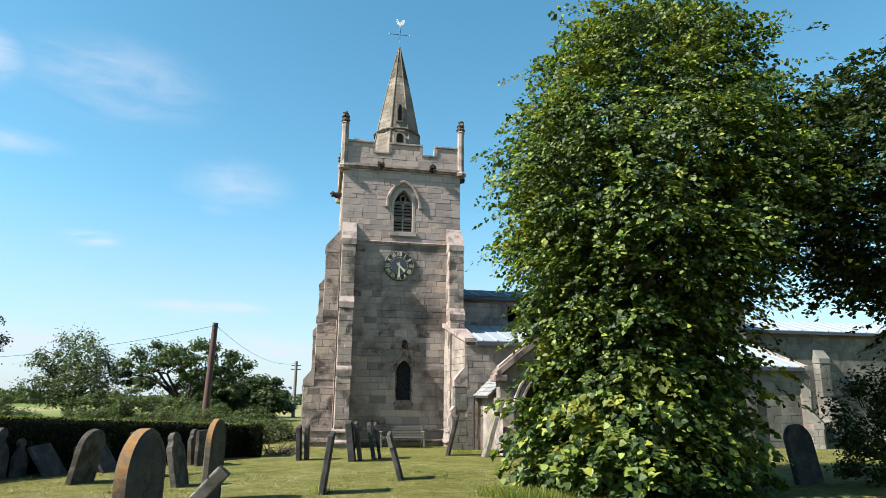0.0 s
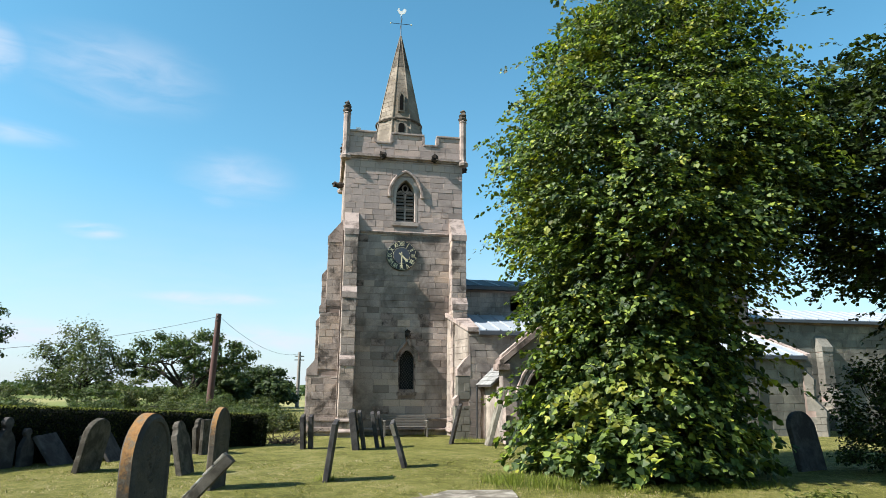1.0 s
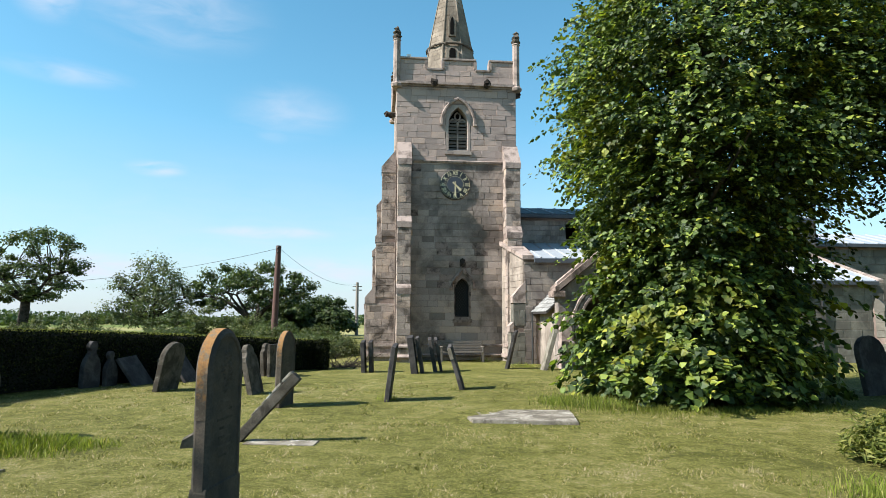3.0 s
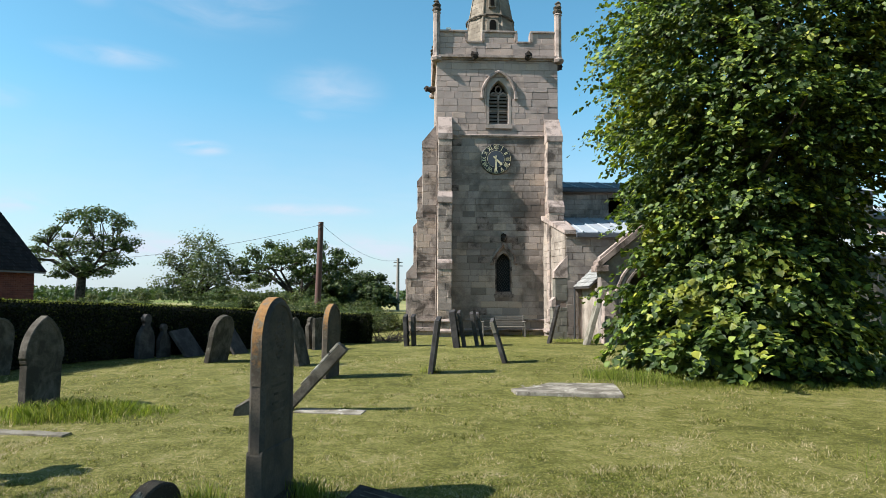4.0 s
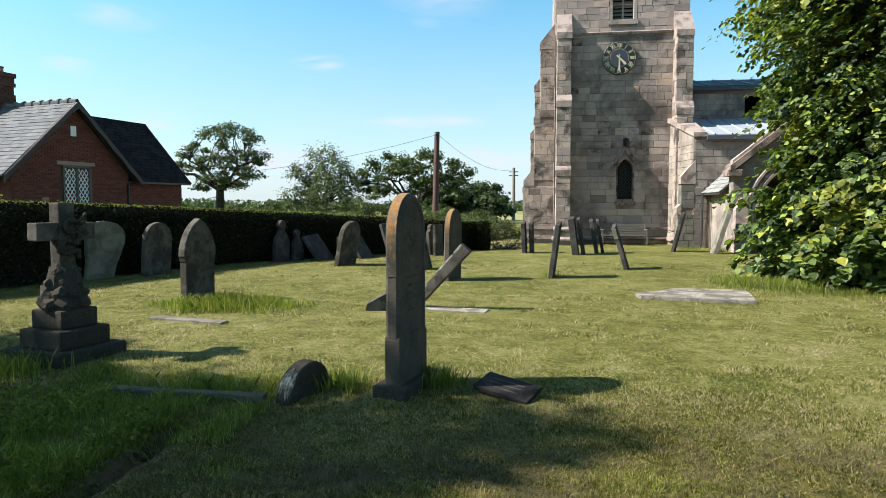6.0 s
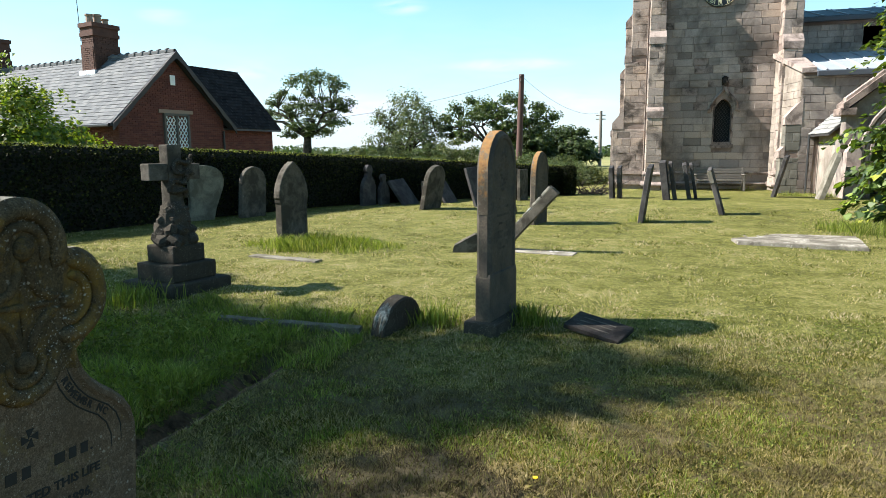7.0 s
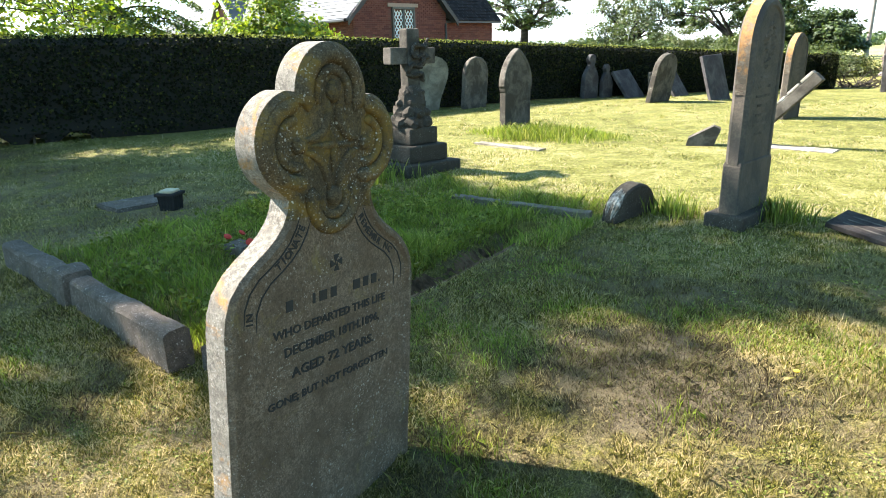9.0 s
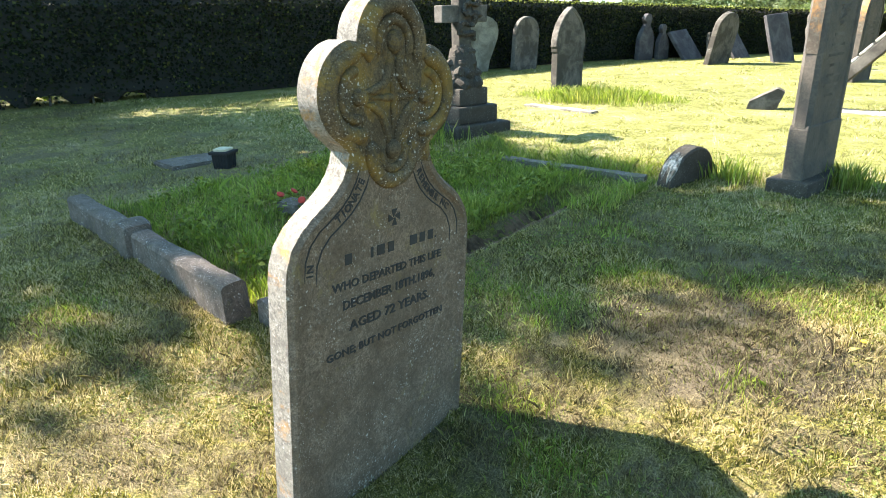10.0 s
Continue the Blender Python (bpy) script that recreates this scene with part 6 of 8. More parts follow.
# half-round footstone
fs = part("footstone", slab_stone(round_top(0.56, 0.26, 12, 0.25), 0.13, 0.014), M_dark_st)
fs.matrix_world = pose(-1.47, 5.08, lay(-1.47, 5.1), 4, 0, 76)
rim = round_top(0.545, 0.256, 12, 0.245)[1:6]
raw("lichen_crust", *knobbly(joined([tube([(u, v, z) for u, z in rim[a:]], [0.004, 0.017, 0.020, 0.015, 0.004][:len(rim[a:])], 7) for a, v in ((0, -0.046), (0, -0.022), (1, 0.004), (0, 0.030))]), 0.010, 2.0, 30), M_white_crust, fs)
tagged(fs, "low half-round dark footstone with white lichen at one end", "footstone")

# kerbs of the unmown plot
def kerb(name, a, b, w, h, label, mat=M_kerb):
    a, b = Vector(a), Vector(b)
    ln = (b - a).length
    ang = math.degrees(math.atan2(b.y - a.y, b.x - a.x))
    bm = bmesh.new()
    prism(bm, [(-w / 2 - 0.005, -0.15), (-w / 2, h * 0.86), (-w / 2 + 0.012, h * 0.96), (-w / 2 + 0.03, h), (w / 2 - 0.03, h), (w / 2 - 0.012, h * 0.96), (w / 2, h * 0.86), (w / 2 + 0.005, -0.15)], 0, 0, ln)
    bmesh.ops.subdivide_edges(bm, edges=[e for e in bm.edges if e.calc_length() > ln * 0.9], cuts=40)
    for v in bm.verts:
        v.co += Vector(noise.noise_vector(v.co * 5)) * 0.010 + Vector(noise.noise_vector(v.co * 24)) * 0.005
    ob = part(name, bm, mat)
    ob.matrix_world = pose(a.x, a.y, lay(a.x, a.y), 0, 0, ang)
    return tagged(ob, label, "kerb", "grave kerbs")


kerb("grave_kerb", (-4.55, 1.98), (-3.58, 1.85), 0.13, 0.155, "rounded grey kerb stone at the edge of an unmown plot")
kerb("grave_kerb", (-3.42, 1.83), (-2.32, 1.68), 0.12, 0.160, "rounded grey kerb stone, tipped, at the plot corner")
kb = part("kerb_knob", boxes((-0.08, 0.08, -0.085, 0.085, -0.1, 0.205), bevel=0.04), M_kerb)
kb.matrix_world = pose(-3.50, 1.83, lay(-3.5, 1.8), 0, 6, -8)
tagged(kb, "worn knob between two kerb stones", "kerb", "grave kerbs")
kerb("grave_kerb", (-2.17, 1.72), (-2.10, 2.15), 0.15, 0.13, "short dark kerb stone sunk at the plot corner")
kerb("grave_kerb", (-3.00, 4.92), (-1.70, 4.88), 0.085, 0.064, "low pale kerb nearly buried in grass", mat=M_buried)
kerb("grave_kerb", (-4.62, 8.02), (-3.52, 7.80), 0.16, 0.030, "low pale kerb before a pointed headstone", mat=M_pale_st)
# vase with pale top, and a spray of flowers
bm = bmesh.new()
side = [(-0.076, 0.076)] + [(0.0152 * i - 0.0684 + d, 0.076 if i % 2 == 0 else 0.070) for i in range(10) for d in (-0.006, 0.006)]  # fluted sides
prism(bm, [(u * c + v * s, -u * s + v * c) for c, s in ((1, 0), (0, 1), (-1, 0), (0, -1)) for u, v in side], 2, -0.06, 0.128)
for v in bm.verts:
    v.co.x *= 0.86 + 1.1 * max(v.co.z, 0)
    v.co.y *= 0.86 + 1.1 * max(v.co.z, 0)
vs = part("vase", bm, M_plastic)
part("rim", boxes((-0.094, 0.094, -0.094, 0.094, 0.124, 0.152), bevel=0.008), M_plastic, vs)
vs.matrix_world = pose(-4.98, 3.42, lay(-5, 3.4), 0, 0, 25)
tagged(vs, "square blackened grave vase with a mossy cap", "vase")
part("cap", boxes((-0.065, 0.065, -0.065, 0.065, 0.15, 0.175), bevel=0.012), M_cap, vs)
fl = thing("flower_spray", pose(-3.35, 2.85, lay(-3.35, 2.85)), "faded spray with a few red flowers in the long grass", "flowers")
part("holder", boxes((-0.10, 0.10, -0.07, 0.07, -0.03, 0.09), bevel=0.03), M_kerb, fl)
for i in range(3):
    a = i * 2.3
    raw("flower", *moved(turned([(0, 0), (0.022, 0.004), (0.028, 0.015), (0.012, 0.022), (0, 0.02)], 7), pose(0.10 * math.cos(a), 0.09 * math.sin(a), 0.10 + 0.02 * (i % 3), 35 * math.cos(a), 30)), M_red, fl)

# ---- the near trefoil headstone ----
near = thing("trefoil_headstone", pose(-1.166, 1.436, 0.0, 0.7, 5.1, 91), "ochre-lichened sandstone headstone with a trefoil head and black lettering", "gravestone")
T = 0.096
right = [(0.385, -0.2), (0.385, 0.30), (0.385, 0.60)] + [(0.380, 0.645), (0.364, 0.69), (0.332, 0.730), (0.292, 0.762), (0.248, 0.790), (0.212, 0.818), (0.186, 0.848), (0.170, 0.880), (0.163, 0.910)]
right += arc(0.138, 1.058, 0.134, -62, 78, 28)
right += arc(0.0, 1.182, 0.138, 2, 90, 18)
outline = [(-u, z) for u, z in right[:-1]] + right[::-1]
bm = slab_stone(outline, T, 0.013, 0.026, 0.012, -0.2)
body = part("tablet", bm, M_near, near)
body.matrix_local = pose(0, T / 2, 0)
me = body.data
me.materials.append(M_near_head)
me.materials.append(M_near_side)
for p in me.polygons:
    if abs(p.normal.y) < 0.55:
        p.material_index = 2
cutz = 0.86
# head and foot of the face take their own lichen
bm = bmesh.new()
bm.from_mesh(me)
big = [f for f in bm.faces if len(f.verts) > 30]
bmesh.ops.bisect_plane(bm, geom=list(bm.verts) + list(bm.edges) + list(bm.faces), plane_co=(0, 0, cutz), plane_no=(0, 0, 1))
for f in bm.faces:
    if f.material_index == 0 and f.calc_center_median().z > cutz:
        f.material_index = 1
bm.to_mesh(me)
bm.free()
FY = 0.012  # the sunk face


def face_tube(name, pts, r, mat=M_near_head, sides=8):
    n = len(pts)
    rs = [r * (0.25 if i in (0, n - 1) else 1.0) for i in range(n)]
    return raw(name, *tube([(u, FY, z) for u, z in pts], rs, sides), mat, near, smooth=True)


# trefoil mouldings, one within another
for k, (rl, rt, w) in enumerate(((0.100, 0.102, 0.023), (0.060, 0.062, 0.014))):
    face_tube("trefoil_moulding", arc(0.138, 1.055, rl, -112, 96, 18), w)
    face_tube("trefoil_moulding", arc(-0.138, 1.055, rl, 292, 84, 18), w)
    face_tube("trefoil_moulding", arc(0.0, 1.186, rt, -28, 208, 18), w)
    face_tube("trefoil_moulding", arc(0.0, 0.905, rl * 0.84, 158, 382, 18), w)
# ogee ribs to bulbs
for s in (-1, 1):
    face_tube("ogee_rib", [(s * 0.016, 1.172), (s * 0.017, 1.140), (s * 0.024, 1.108), (s * 0.042, 1.082), (s * 0.072, 1.068), (s * 0.112, 1.064)], 0.013)
    face_tube("ogee_rib", [(s * 0.112, 1.034), (s * 0.076, 1.026), (s * 0.050, 1.008), (s * 0.032, 0.978), (s * 0.020, 0.948), (s * 0.015, 0.918)], 0.013)
face_tube("carved_cross", [(0, 1.125), (0, 1.05), (0, 0.965)], 0.014)
face_tube("carved_cross", [(-0.085, 1.048), (0, 1.048), (0.085, 1.048)], 0.014)
for u, z, sx, sz in ((0, 1.192, 0.028, 0.032), (-0.131, 1.050, 0.026, 0.024), (0.131, 1.050, 0.026, 0.024), (0, 0.908, 0.028, 0.028)):
    raw("bulb", *moved(turned([(0, -1), (0.5, -0.87), (0.87, -0.5), (1, 0), (0.87, 0.5), (0.5, 0.87), (0, 1)], 12), Matrix.Translation((u, FY, z)) @ Matrix.Diagonal((sx, 0.026, sz, 1))), M_near_head, near, smooth=True)
# ribbon lines beside the neck, and the incised letters
L0 = FY - 0.0012


def words(text, u, z, size, turn=0.0, wide=None, mat=M_letter):
    ob = lettering(text, size, mat, near, Matrix.Identity(4), 0.0012, "lettering", "CENTER", 1.0, 0.022)
    xs = [v.co.x for v in ob.data.vertices]
    k = wide / (max(xs) - min(xs)) if wide and xs else 1.0
    ob.matrix_local = Matrix.Translation((u, L0, z)) @ pose(0, 0, 0, 90) @ pose(0, 0, 0, 0, 0, turn) @ Matrix.Diagonal((k, 1, 1, 1))
    return ob


def ribbon(s):
    return [(s * 0.088, 0.850), (s * 0.104, 0.815), (s * 0.128, 0.780), (s * 0.160, 0.750), (s * 0.196, 0.726), (s * 0.235, 0.703), (s * 0.266, 0.672), (s * 0.284, 0.632), (s * 0.288, 0.58)]


for s in (-1, 1):
    face_tube("ribbon_line", ribbon(s), 0.0028, M_letter, 5)
    out = [(u + s * 0.038, z + 0.018) for u, z in ribbon(s)]
    face_tube("ribbon_line", out, 0.0028, M_letter, 5)


def along(text, s, f0, f1, size):
    path = [Vector((u + s * 0.013, z + 0.004)) for u, z in ribbon(s)]
    seg = [(path[i + 1] - path[i]).length for i in range(len(path) - 1)]
    total = sum(seg)
    for i, ch in enumerate(text):
        if ch == " ":
            continue
        f = f0 + (f1 - f0) * (i + 0.5) / len(text)
        if s < 0:
            f = f1 - (f1 - f0) * (i + 0.5) / len(text)
        d, k = f * total, 0
        while k < len(seg) - 1 and d > seg[k]:
            d -= seg[k]
            k += 1
        p = path[k] + (path[k + 1] - path[k]) * (d / seg[k])
        t = (path[k + 1] - path[k]) * (1 if s > 0 else -1)
        words(ch, p.x, p.y, size, math.degrees(math.atan2(t.y, t.x)))


along("IN", -1, 0.84, 0.95, 0.030)
along("TIONATE", -1, 0.05, 0.48, 0.031)
along("REMEMBR NC", 1, 0.05, 0.66, 0.029)
# small four-petalled cross
for a in (0, 90, 180, 270):
    c, s = math.cos(radians(a)), math.sin(radians(a))
    bm = bmesh.new()
    prism(bm, [(0.012 + 0.004 * -s, 0.712 + 0.004 * c), (0.012 + 0.024 * c - 0.011 * s, 0.712 + 0.024 * s + 0.011 * c), (0.012 + 0.024 * c + 0.011 * s, 0.712 + 0.024 * s - 0.011 * c)], 1, L0 - 0.001, FY)
    part("carved_petal", bm, M_letter, near)
# the name is left as plain bars
for u0, u1 in ((-0.185, -0.160), (-0.085, -0.075), (-0.058, -0.028), (-0.012, 0.012), (0.085, 0.118), (0.132, 0.156), (0.172, 0.196), (0.207, 0.213)):
    part("name_bar", boxes((u0, u1, L0 - 0.0008, FY, 0.612, 0.642 if u1 < 0.2 else 0.618)), M_letter, near)
words("WHO DEPARTED THIS LIFE", 0.004, 0.544, 0.034, 0, 0.475)
words("DECEMBER 18TH.1896,", 0.008, 0.485, 0.037, 0, 0.405)
words("AGED 72 YEARS.", 0.008, 0.418, 0.040, 0, 0.355)
words("GONE; BUT NOT FORGOTTEN", 0.0, 0.348, 0.031, 0, 0.515)


# ---- leaves, trees, hedge and grass ----
LEAF2 = np.array([[0, 0, 0], [-0.5, 0.45, 0.10], [0, 1.0, -0.05], [0.5, 0.45, 0.10]])
LEAF_BROAD = np.array([[0, 0, 0], [-0.46, 0.18, 0.06], [-0.44, 0.62, 0.08], [0, 1.05, -0.10], [0.44, 0.62, 0.08], [0.46, 0.18, 0.06]])


def foliage(centres, sizes, normals, rng, shape=LEAF2, droop=0.25):
    """Arrays of leaves: one small bent face at each centre."""
    n = len(centres)
    nrm = normals / (np.linalg.norm(normals, axis=1)[:, None] + 1e-9)
    t = rng.normal(size=(n, 3))
    t[:, 2] -= droop
    t -= (t * nrm).sum(1)[:, None] * nrm
    t /= np.linalg.norm(t, axis=1)[:, None] + 1e-9
    s = np.cross(t, nrm)
    k = len(shape)
    co = centres[:, None] + sizes[:, None, None] * (shape[None, :, 0:1] * s[:, None] + (shape[None, :, 1:2] - 0.5) * t[:, None] + shape[None, :, 2:3] * nrm[:, None])
    return co.reshape(-1, 3), np.arange(n * k, dtype=np.int32).reshape(n, k)


def limb(a, b, rng, r0, r1, bend=0.12, n=6):
    a, b = np.array(a, float), np.array(b, float)
    ts = np.linspace(0, 1, n)
    ln = np.linalg.norm(b - a)
    off = rng.normal(size=3) * ln * bend
    pts = a + (b - a) * ts[:, None] + off * (np.sin(np.pi * ts))[:, None]
    pts[:, 2] += ln * 0.10 * np.sin(np.pi * ts)
    return tube(pts, r0 + (r1 - r0) * ts, 6)


def tree(name, label, x, y, trunk_h, trunk_r, radius_at, z0, z1, clusters, leaves, leaf, mat, seed, spread=0.32, shell=0.55, shape=LEAF2, bias=(0, 0), gap=0.0, group="", up=0.5, limbs=26, sq=1.0, boughs=(12, 0.8), inner=0.2, thin=None):
    """A tree: radius_at(f) gives the crown's radius from its foot (f = 0) to its top (f = 1), thin(f) the share of bare twigs."""
    rng = np.random.default_rng(seed)
    g = lay(x, y)
    root = thing(name, pose(x, y, g), label, "tree", group)
    cs = []
    tries = 0
    per, bough_r = boughs
    want = max(4, int(clusters * (1 - inner) / per))
    while len(cs) < want and tries < want * 40:
        tries += 1
        f = rng.random()
        rr = radius_at(f)
        if rng.random() > (rr / 4.5) ** 1.2 + 0.15:
            continue
        a = rng.random() * 2 * np.pi
        lump = 1 + 0.16 * noise.noise((math.cos(a) * 1.7 + seed, math.sin(a) * 1.7, f * 4))
        r = rr * lump * (shell + (1 - shell) * rng.random() ** 0.6)
        z = z0 + (z1 - z0) * f
        p = (r * math.cos(a) + bias[0] * f, r * math.sin(a) * sq + bias[1] * f, z)
        if gap and noise.noise((p[0] * 0.55 + seed, p[1] * 0.55, p[2] * 0.6)) < gap - 0.35:
            continue
        # boughs keep clear of one another
        if len(cs) and min((p[0] - q[0]) ** 2 + (p[1] - q[1]) ** 2 + 1.6 * (p[2] - q[2]) ** 2 for q in cs) < (0.80 * bough_r) ** 2 and tries < want * 25:
            continue
        cs.append(p)
    ends = np.array(cs)
    fine = np.repeat(ends, per, 0) + rng.normal(size=(len(ends) * per, 3)) * bough_r * np.array([0.62, 0.62, 0.36])
    n_in = int(clusters * inner)
    fi = rng.random(n_in)
    ai, ri = rng.random(n_in) * 2 * np.pi, np.array([radius_at(f) for f in fi]) * 0.72 * rng.random(n_in) ** 0.5
    deep = np.stack([ri * np.cos(ai) + bias[0] * fi, ri * np.sin(ai) * sq + bias[1] * fi, z0 + (z1 - z0) * fi], -1)
    cs = np.concatenate([fine, deep])
    cs = cs[cs[:, 2] > 0.05]
    # trunk and limbs
    pieces = [tube([(0, 0, -0.3), (0.02, 0, trunk_h * 0.3), (bias[0] * 0.2, bias[1] * 0.2, trunk_h * 0.7), (bias[0] * 0.5, bias[1] * 0.5, z0 + (z1 - z0) * 0.75)], [trunk_r * 1.35, trunk_r, trunk_r * 0.8, trunk_r * 0.2], 9)]
    for i in range(limbs):
        c = ends[i % len(ends)]
        f = np.clip((c[2] * 0.55) / max(trunk_h, 0.1), 0.35, 1.0)
        base = (bias[0] * 0.2 * f, bias[1] * 0.2 * f, max(trunk_h * 0.35, min(trunk_h * 1.1, c[2] * 0.6)))
        pieces.append(limb(base, c, rng, trunk_r * rng.uniform(0.25, 0.5), 0.015))
    raw("trunk", *joined(pieces), M_bark, root, smooth=True)
    which = np.repeat(np.arange(len(cs)), leaves)
    mid = np.array([bias[0] * 0.5, bias[1] * 0.5, z0 + (z1 - z0) * 0.4])
    out = (cs - mid) / (np.linalg.norm(cs - mid, axis=1)[:, None] + 1e-6)
    tilt = out * 0.65 + np.array([0, 0, up]) + rng.normal(size=cs.shape) * 0.30
    tilt /= np.linalg.norm(tilt, axis=1)[:, None]
    jit = rng.normal(size=(len(which), 3)) * spread
    jit -= (jit * tilt[which]).sum(1)[:, None] * tilt[which] * 0.70
    jit[:, 2] -= 0.35 * (jit[:, :2] ** 2).sum(1) / max(spread, 0.05)
    pos = cs[which] + jit
    nrm = tilt[which] + rng.normal(size=pos.shape) * 0.42
    keep = pos[:, 2] > 0.06
    if thin:
        keep &= rng.random(len(pos)) > np.array([thin(f) for f in (pos[:, 2] - z0) / (z1 - z0)])
    pos, nrm = pos[keep], nrm[keep]
    low = 1 + 0.30 * np.clip(1 - pos[:, 2] / 4.0, 0, 1)
    raw("crown", *foliage(pos, leaf * low * rng.uniform(0.65, 1.2, len(pos)), nrm, rng, shape), mat, root, "stuff")
    return root


def leaf_faces(pos, size, way, nrm, shape):
    """Arrays of leaves that point along way and face nrm."""
    nrm = nrm / (np.linalg.norm(nrm, axis=1)[:, None] + 1e-9)
    t = way - (way * nrm).sum(1)[:, None] * nrm
    t /= np.linalg.norm(t, axis=1)[:, None] + 1e-9
    s = np.cross(t, nrm)
    co = pos[:, None] + size[:, None, None] * (shape[None, :, 0:1] * s[:, None] + shape[None, :, 1:2] * t[:, None] + shape[None, :, 2:3] * nrm[:, None])
    return co.reshape(-1, 3), np.arange(len(pos) * len(shape), dtype=np.int32).reshape(len(pos), len(shape))


def spray_tree(name, label, x, y, trunk_h, trunk_r, radius_at, z0, z1, boughs, sprays, per, leaf, mat, seed, bias=(0, 0), length=(0.35, 0.75), inner=0.22, bough_r=0.55, low=0.45, limbs=50, apart=0.85, lift=0.35, shift=lambda f: 0.0, shape=LEAF_BROAD):
    """A broadleaf whose twigs are drooping sprays of leaves set in two ranks."""
    rng = np.random.default_rng(seed)
    root = thing(name, pose(x, y, lay(x, y)), label, "tree")
    ends, tries = [], 0
    while len(ends) < boughs and tries < boughs * 60:
        tries += 1
        f = rng.random()
        rr = radius_at(f)
        if rng.random() > (rr / 3.2) + 0.12:
            continue
        a = rng.random() * 2 * np.pi
        r = rr * (1 + 0.36 * noise.noise((math.cos(a) * 1.7 + seed, math.sin(a) * 1.7, f * 6))) * (0.74 + 0.26 * rng.random() ** 0.5)
        p = (r * math.cos(a) + bias[0] * f + shift(f), r * math.sin(a) + bias[1] * f, z0 + (z1 - z0) * f)
        if ends and min((p[0] - q[0]) ** 2 + (p[1] - q[1]) ** 2 + 2.0 * (p[2] - q[2]) ** 2 for q in ends) < (apart * (1 - 0.7 * tries / (boughs * 60))) ** 2:
            continue
        ends.append(p)
    ends = np.array(ends)
    wood = [tube([(0, 0, -0.3), (0.02, 0, trunk_h * 0.3), (bias[0] * 0.2, bias[1] * 0.2, trunk_h * 0.7), (bias[0] * 0.7, bias[1] * 0.7, z0 + (z1 - z0) * 0.85)], [trunk_r * 1.35, trunk_r, trunk_r * 0.75, trunk_r * 0.15], 9)]
    for c in ends[:limbs]:
        f = (c[2] - z0) / (z1 - z0)
        wood.append(limb((bias[0] * 0.5 * f, bias[1] * 0.5 * f, max(0.4, c[2] - 0.35 * np.hypot(c[0], c[1]) - 0.4)), c, rng, trunk_r * rng.uniform(0.15, 0.35), 0.012))
    raw("trunk", *joined(wood), M_bark, root, smooth=True)
    # where the sprays start: round the bough ends, and some within
    start = np.repeat(ends, sprays, 0)
    fz = np.clip((start[:, 2] - z0) / (z1 - z0), 0, 1)
    axis = np.c_[bias[0] * fz, bias[1] * fz, start[:, 2]]
    back = rng.random(len(start)) ** 1.5 * 0.30
    start = start + (axis - start) * back[:, None] + rng.normal(size=start.shape) * bough_r * np.array([0.60, 0.60, 0.42])
    n_in = int(len(start) * inner)
    fi = rng.random(n_in)
    ai, ri = rng.random(n_in) * 2 * np.pi, np.array([radius_at(f) for f in fi]) * 0.78 * rng.random(n_in) ** 0.5
    start = np.concatenate([start, np.stack([ri * np.cos(ai) + bias[0] * fi, ri * np.sin(ai) + bias[1] * fi, z0 + (z1 - z0) * fi], -1)])
    n = len(start)
    fz = np.clip((start[:, 2] - z0) / (z1 - z0), 0, 1)
    out = start - np.c_[bias[0] * fz, bias[1] * fz, start[:, 2] - 0.01]
    out[:, 2] = 0
    out /= np.linalg.norm(out, axis=1)[:, None] + 1e-6
    way = out + rng.normal(size=(n, 3)) * np.array([0.55, 0.55, 0.22]) + np.c_[np.zeros((n, 2)), -0.15 + 0.75 * np.clip(fz - 0.72, 0, 1) * 3]
    way /= np.linalg.norm(way, axis=1)[:, None]
    face = np.array([0, 0, 1.0]) + out * lift * 2 + rng.normal(size=(n, 3)) * 0.28
    face -= (face * way).sum(1)[:, None] * way
    face /= np.linalg.norm(face, axis=1)[:, None]
    side = np.cross(way, face)
    ln = rng.uniform(*length, n)
    s = np.linspace(0.05, 1.0, per)[None, :, None] + rng.normal(size=(n, per, 1)) * 0.04
    sign = np.where(np.arange(per) % 2 == 0, 1.0, -1.0)[None, :, None]
    size = leaf * (1 + low * (np.clip(1 - start[:, 2:3] / 4.0, 0, 1) - 0.5 * np.clip(start[:, 2:3] / 8.0, 0, 1))) * rng.uniform(0.60, 1.25, (n, per))
    pos = start[:, None] + way[:, None] * s * ln[:, None, None] - np.array([0, 0, 1.0]) * (0.32 * ln[:, None, None] * s ** 2) + rng.normal(size=(n, per, 3)) * 0.03
    t = way[:, None] * 0.55 + side[:, None] * sign * 0.85 + rng.normal(size=(n, per, 3)) * 0.28 - np.array([0, 0, 0.30])
    nn = face[:, None] + rng.normal(size=(n, per, 3)) * 0.33 + out[:, None] * 0.25
    pos, t, nn, size = pos.reshape(-1, 3), t.reshape(-1, 3), nn.reshape(-1, 3), size.reshape(-1)
    keep = pos[:, 2] > 0.05
    raw("crown", *leaf_faces(pos[keep], size[keep], t[keep], nn[keep], shape), mat, root, "stuff")
    return root


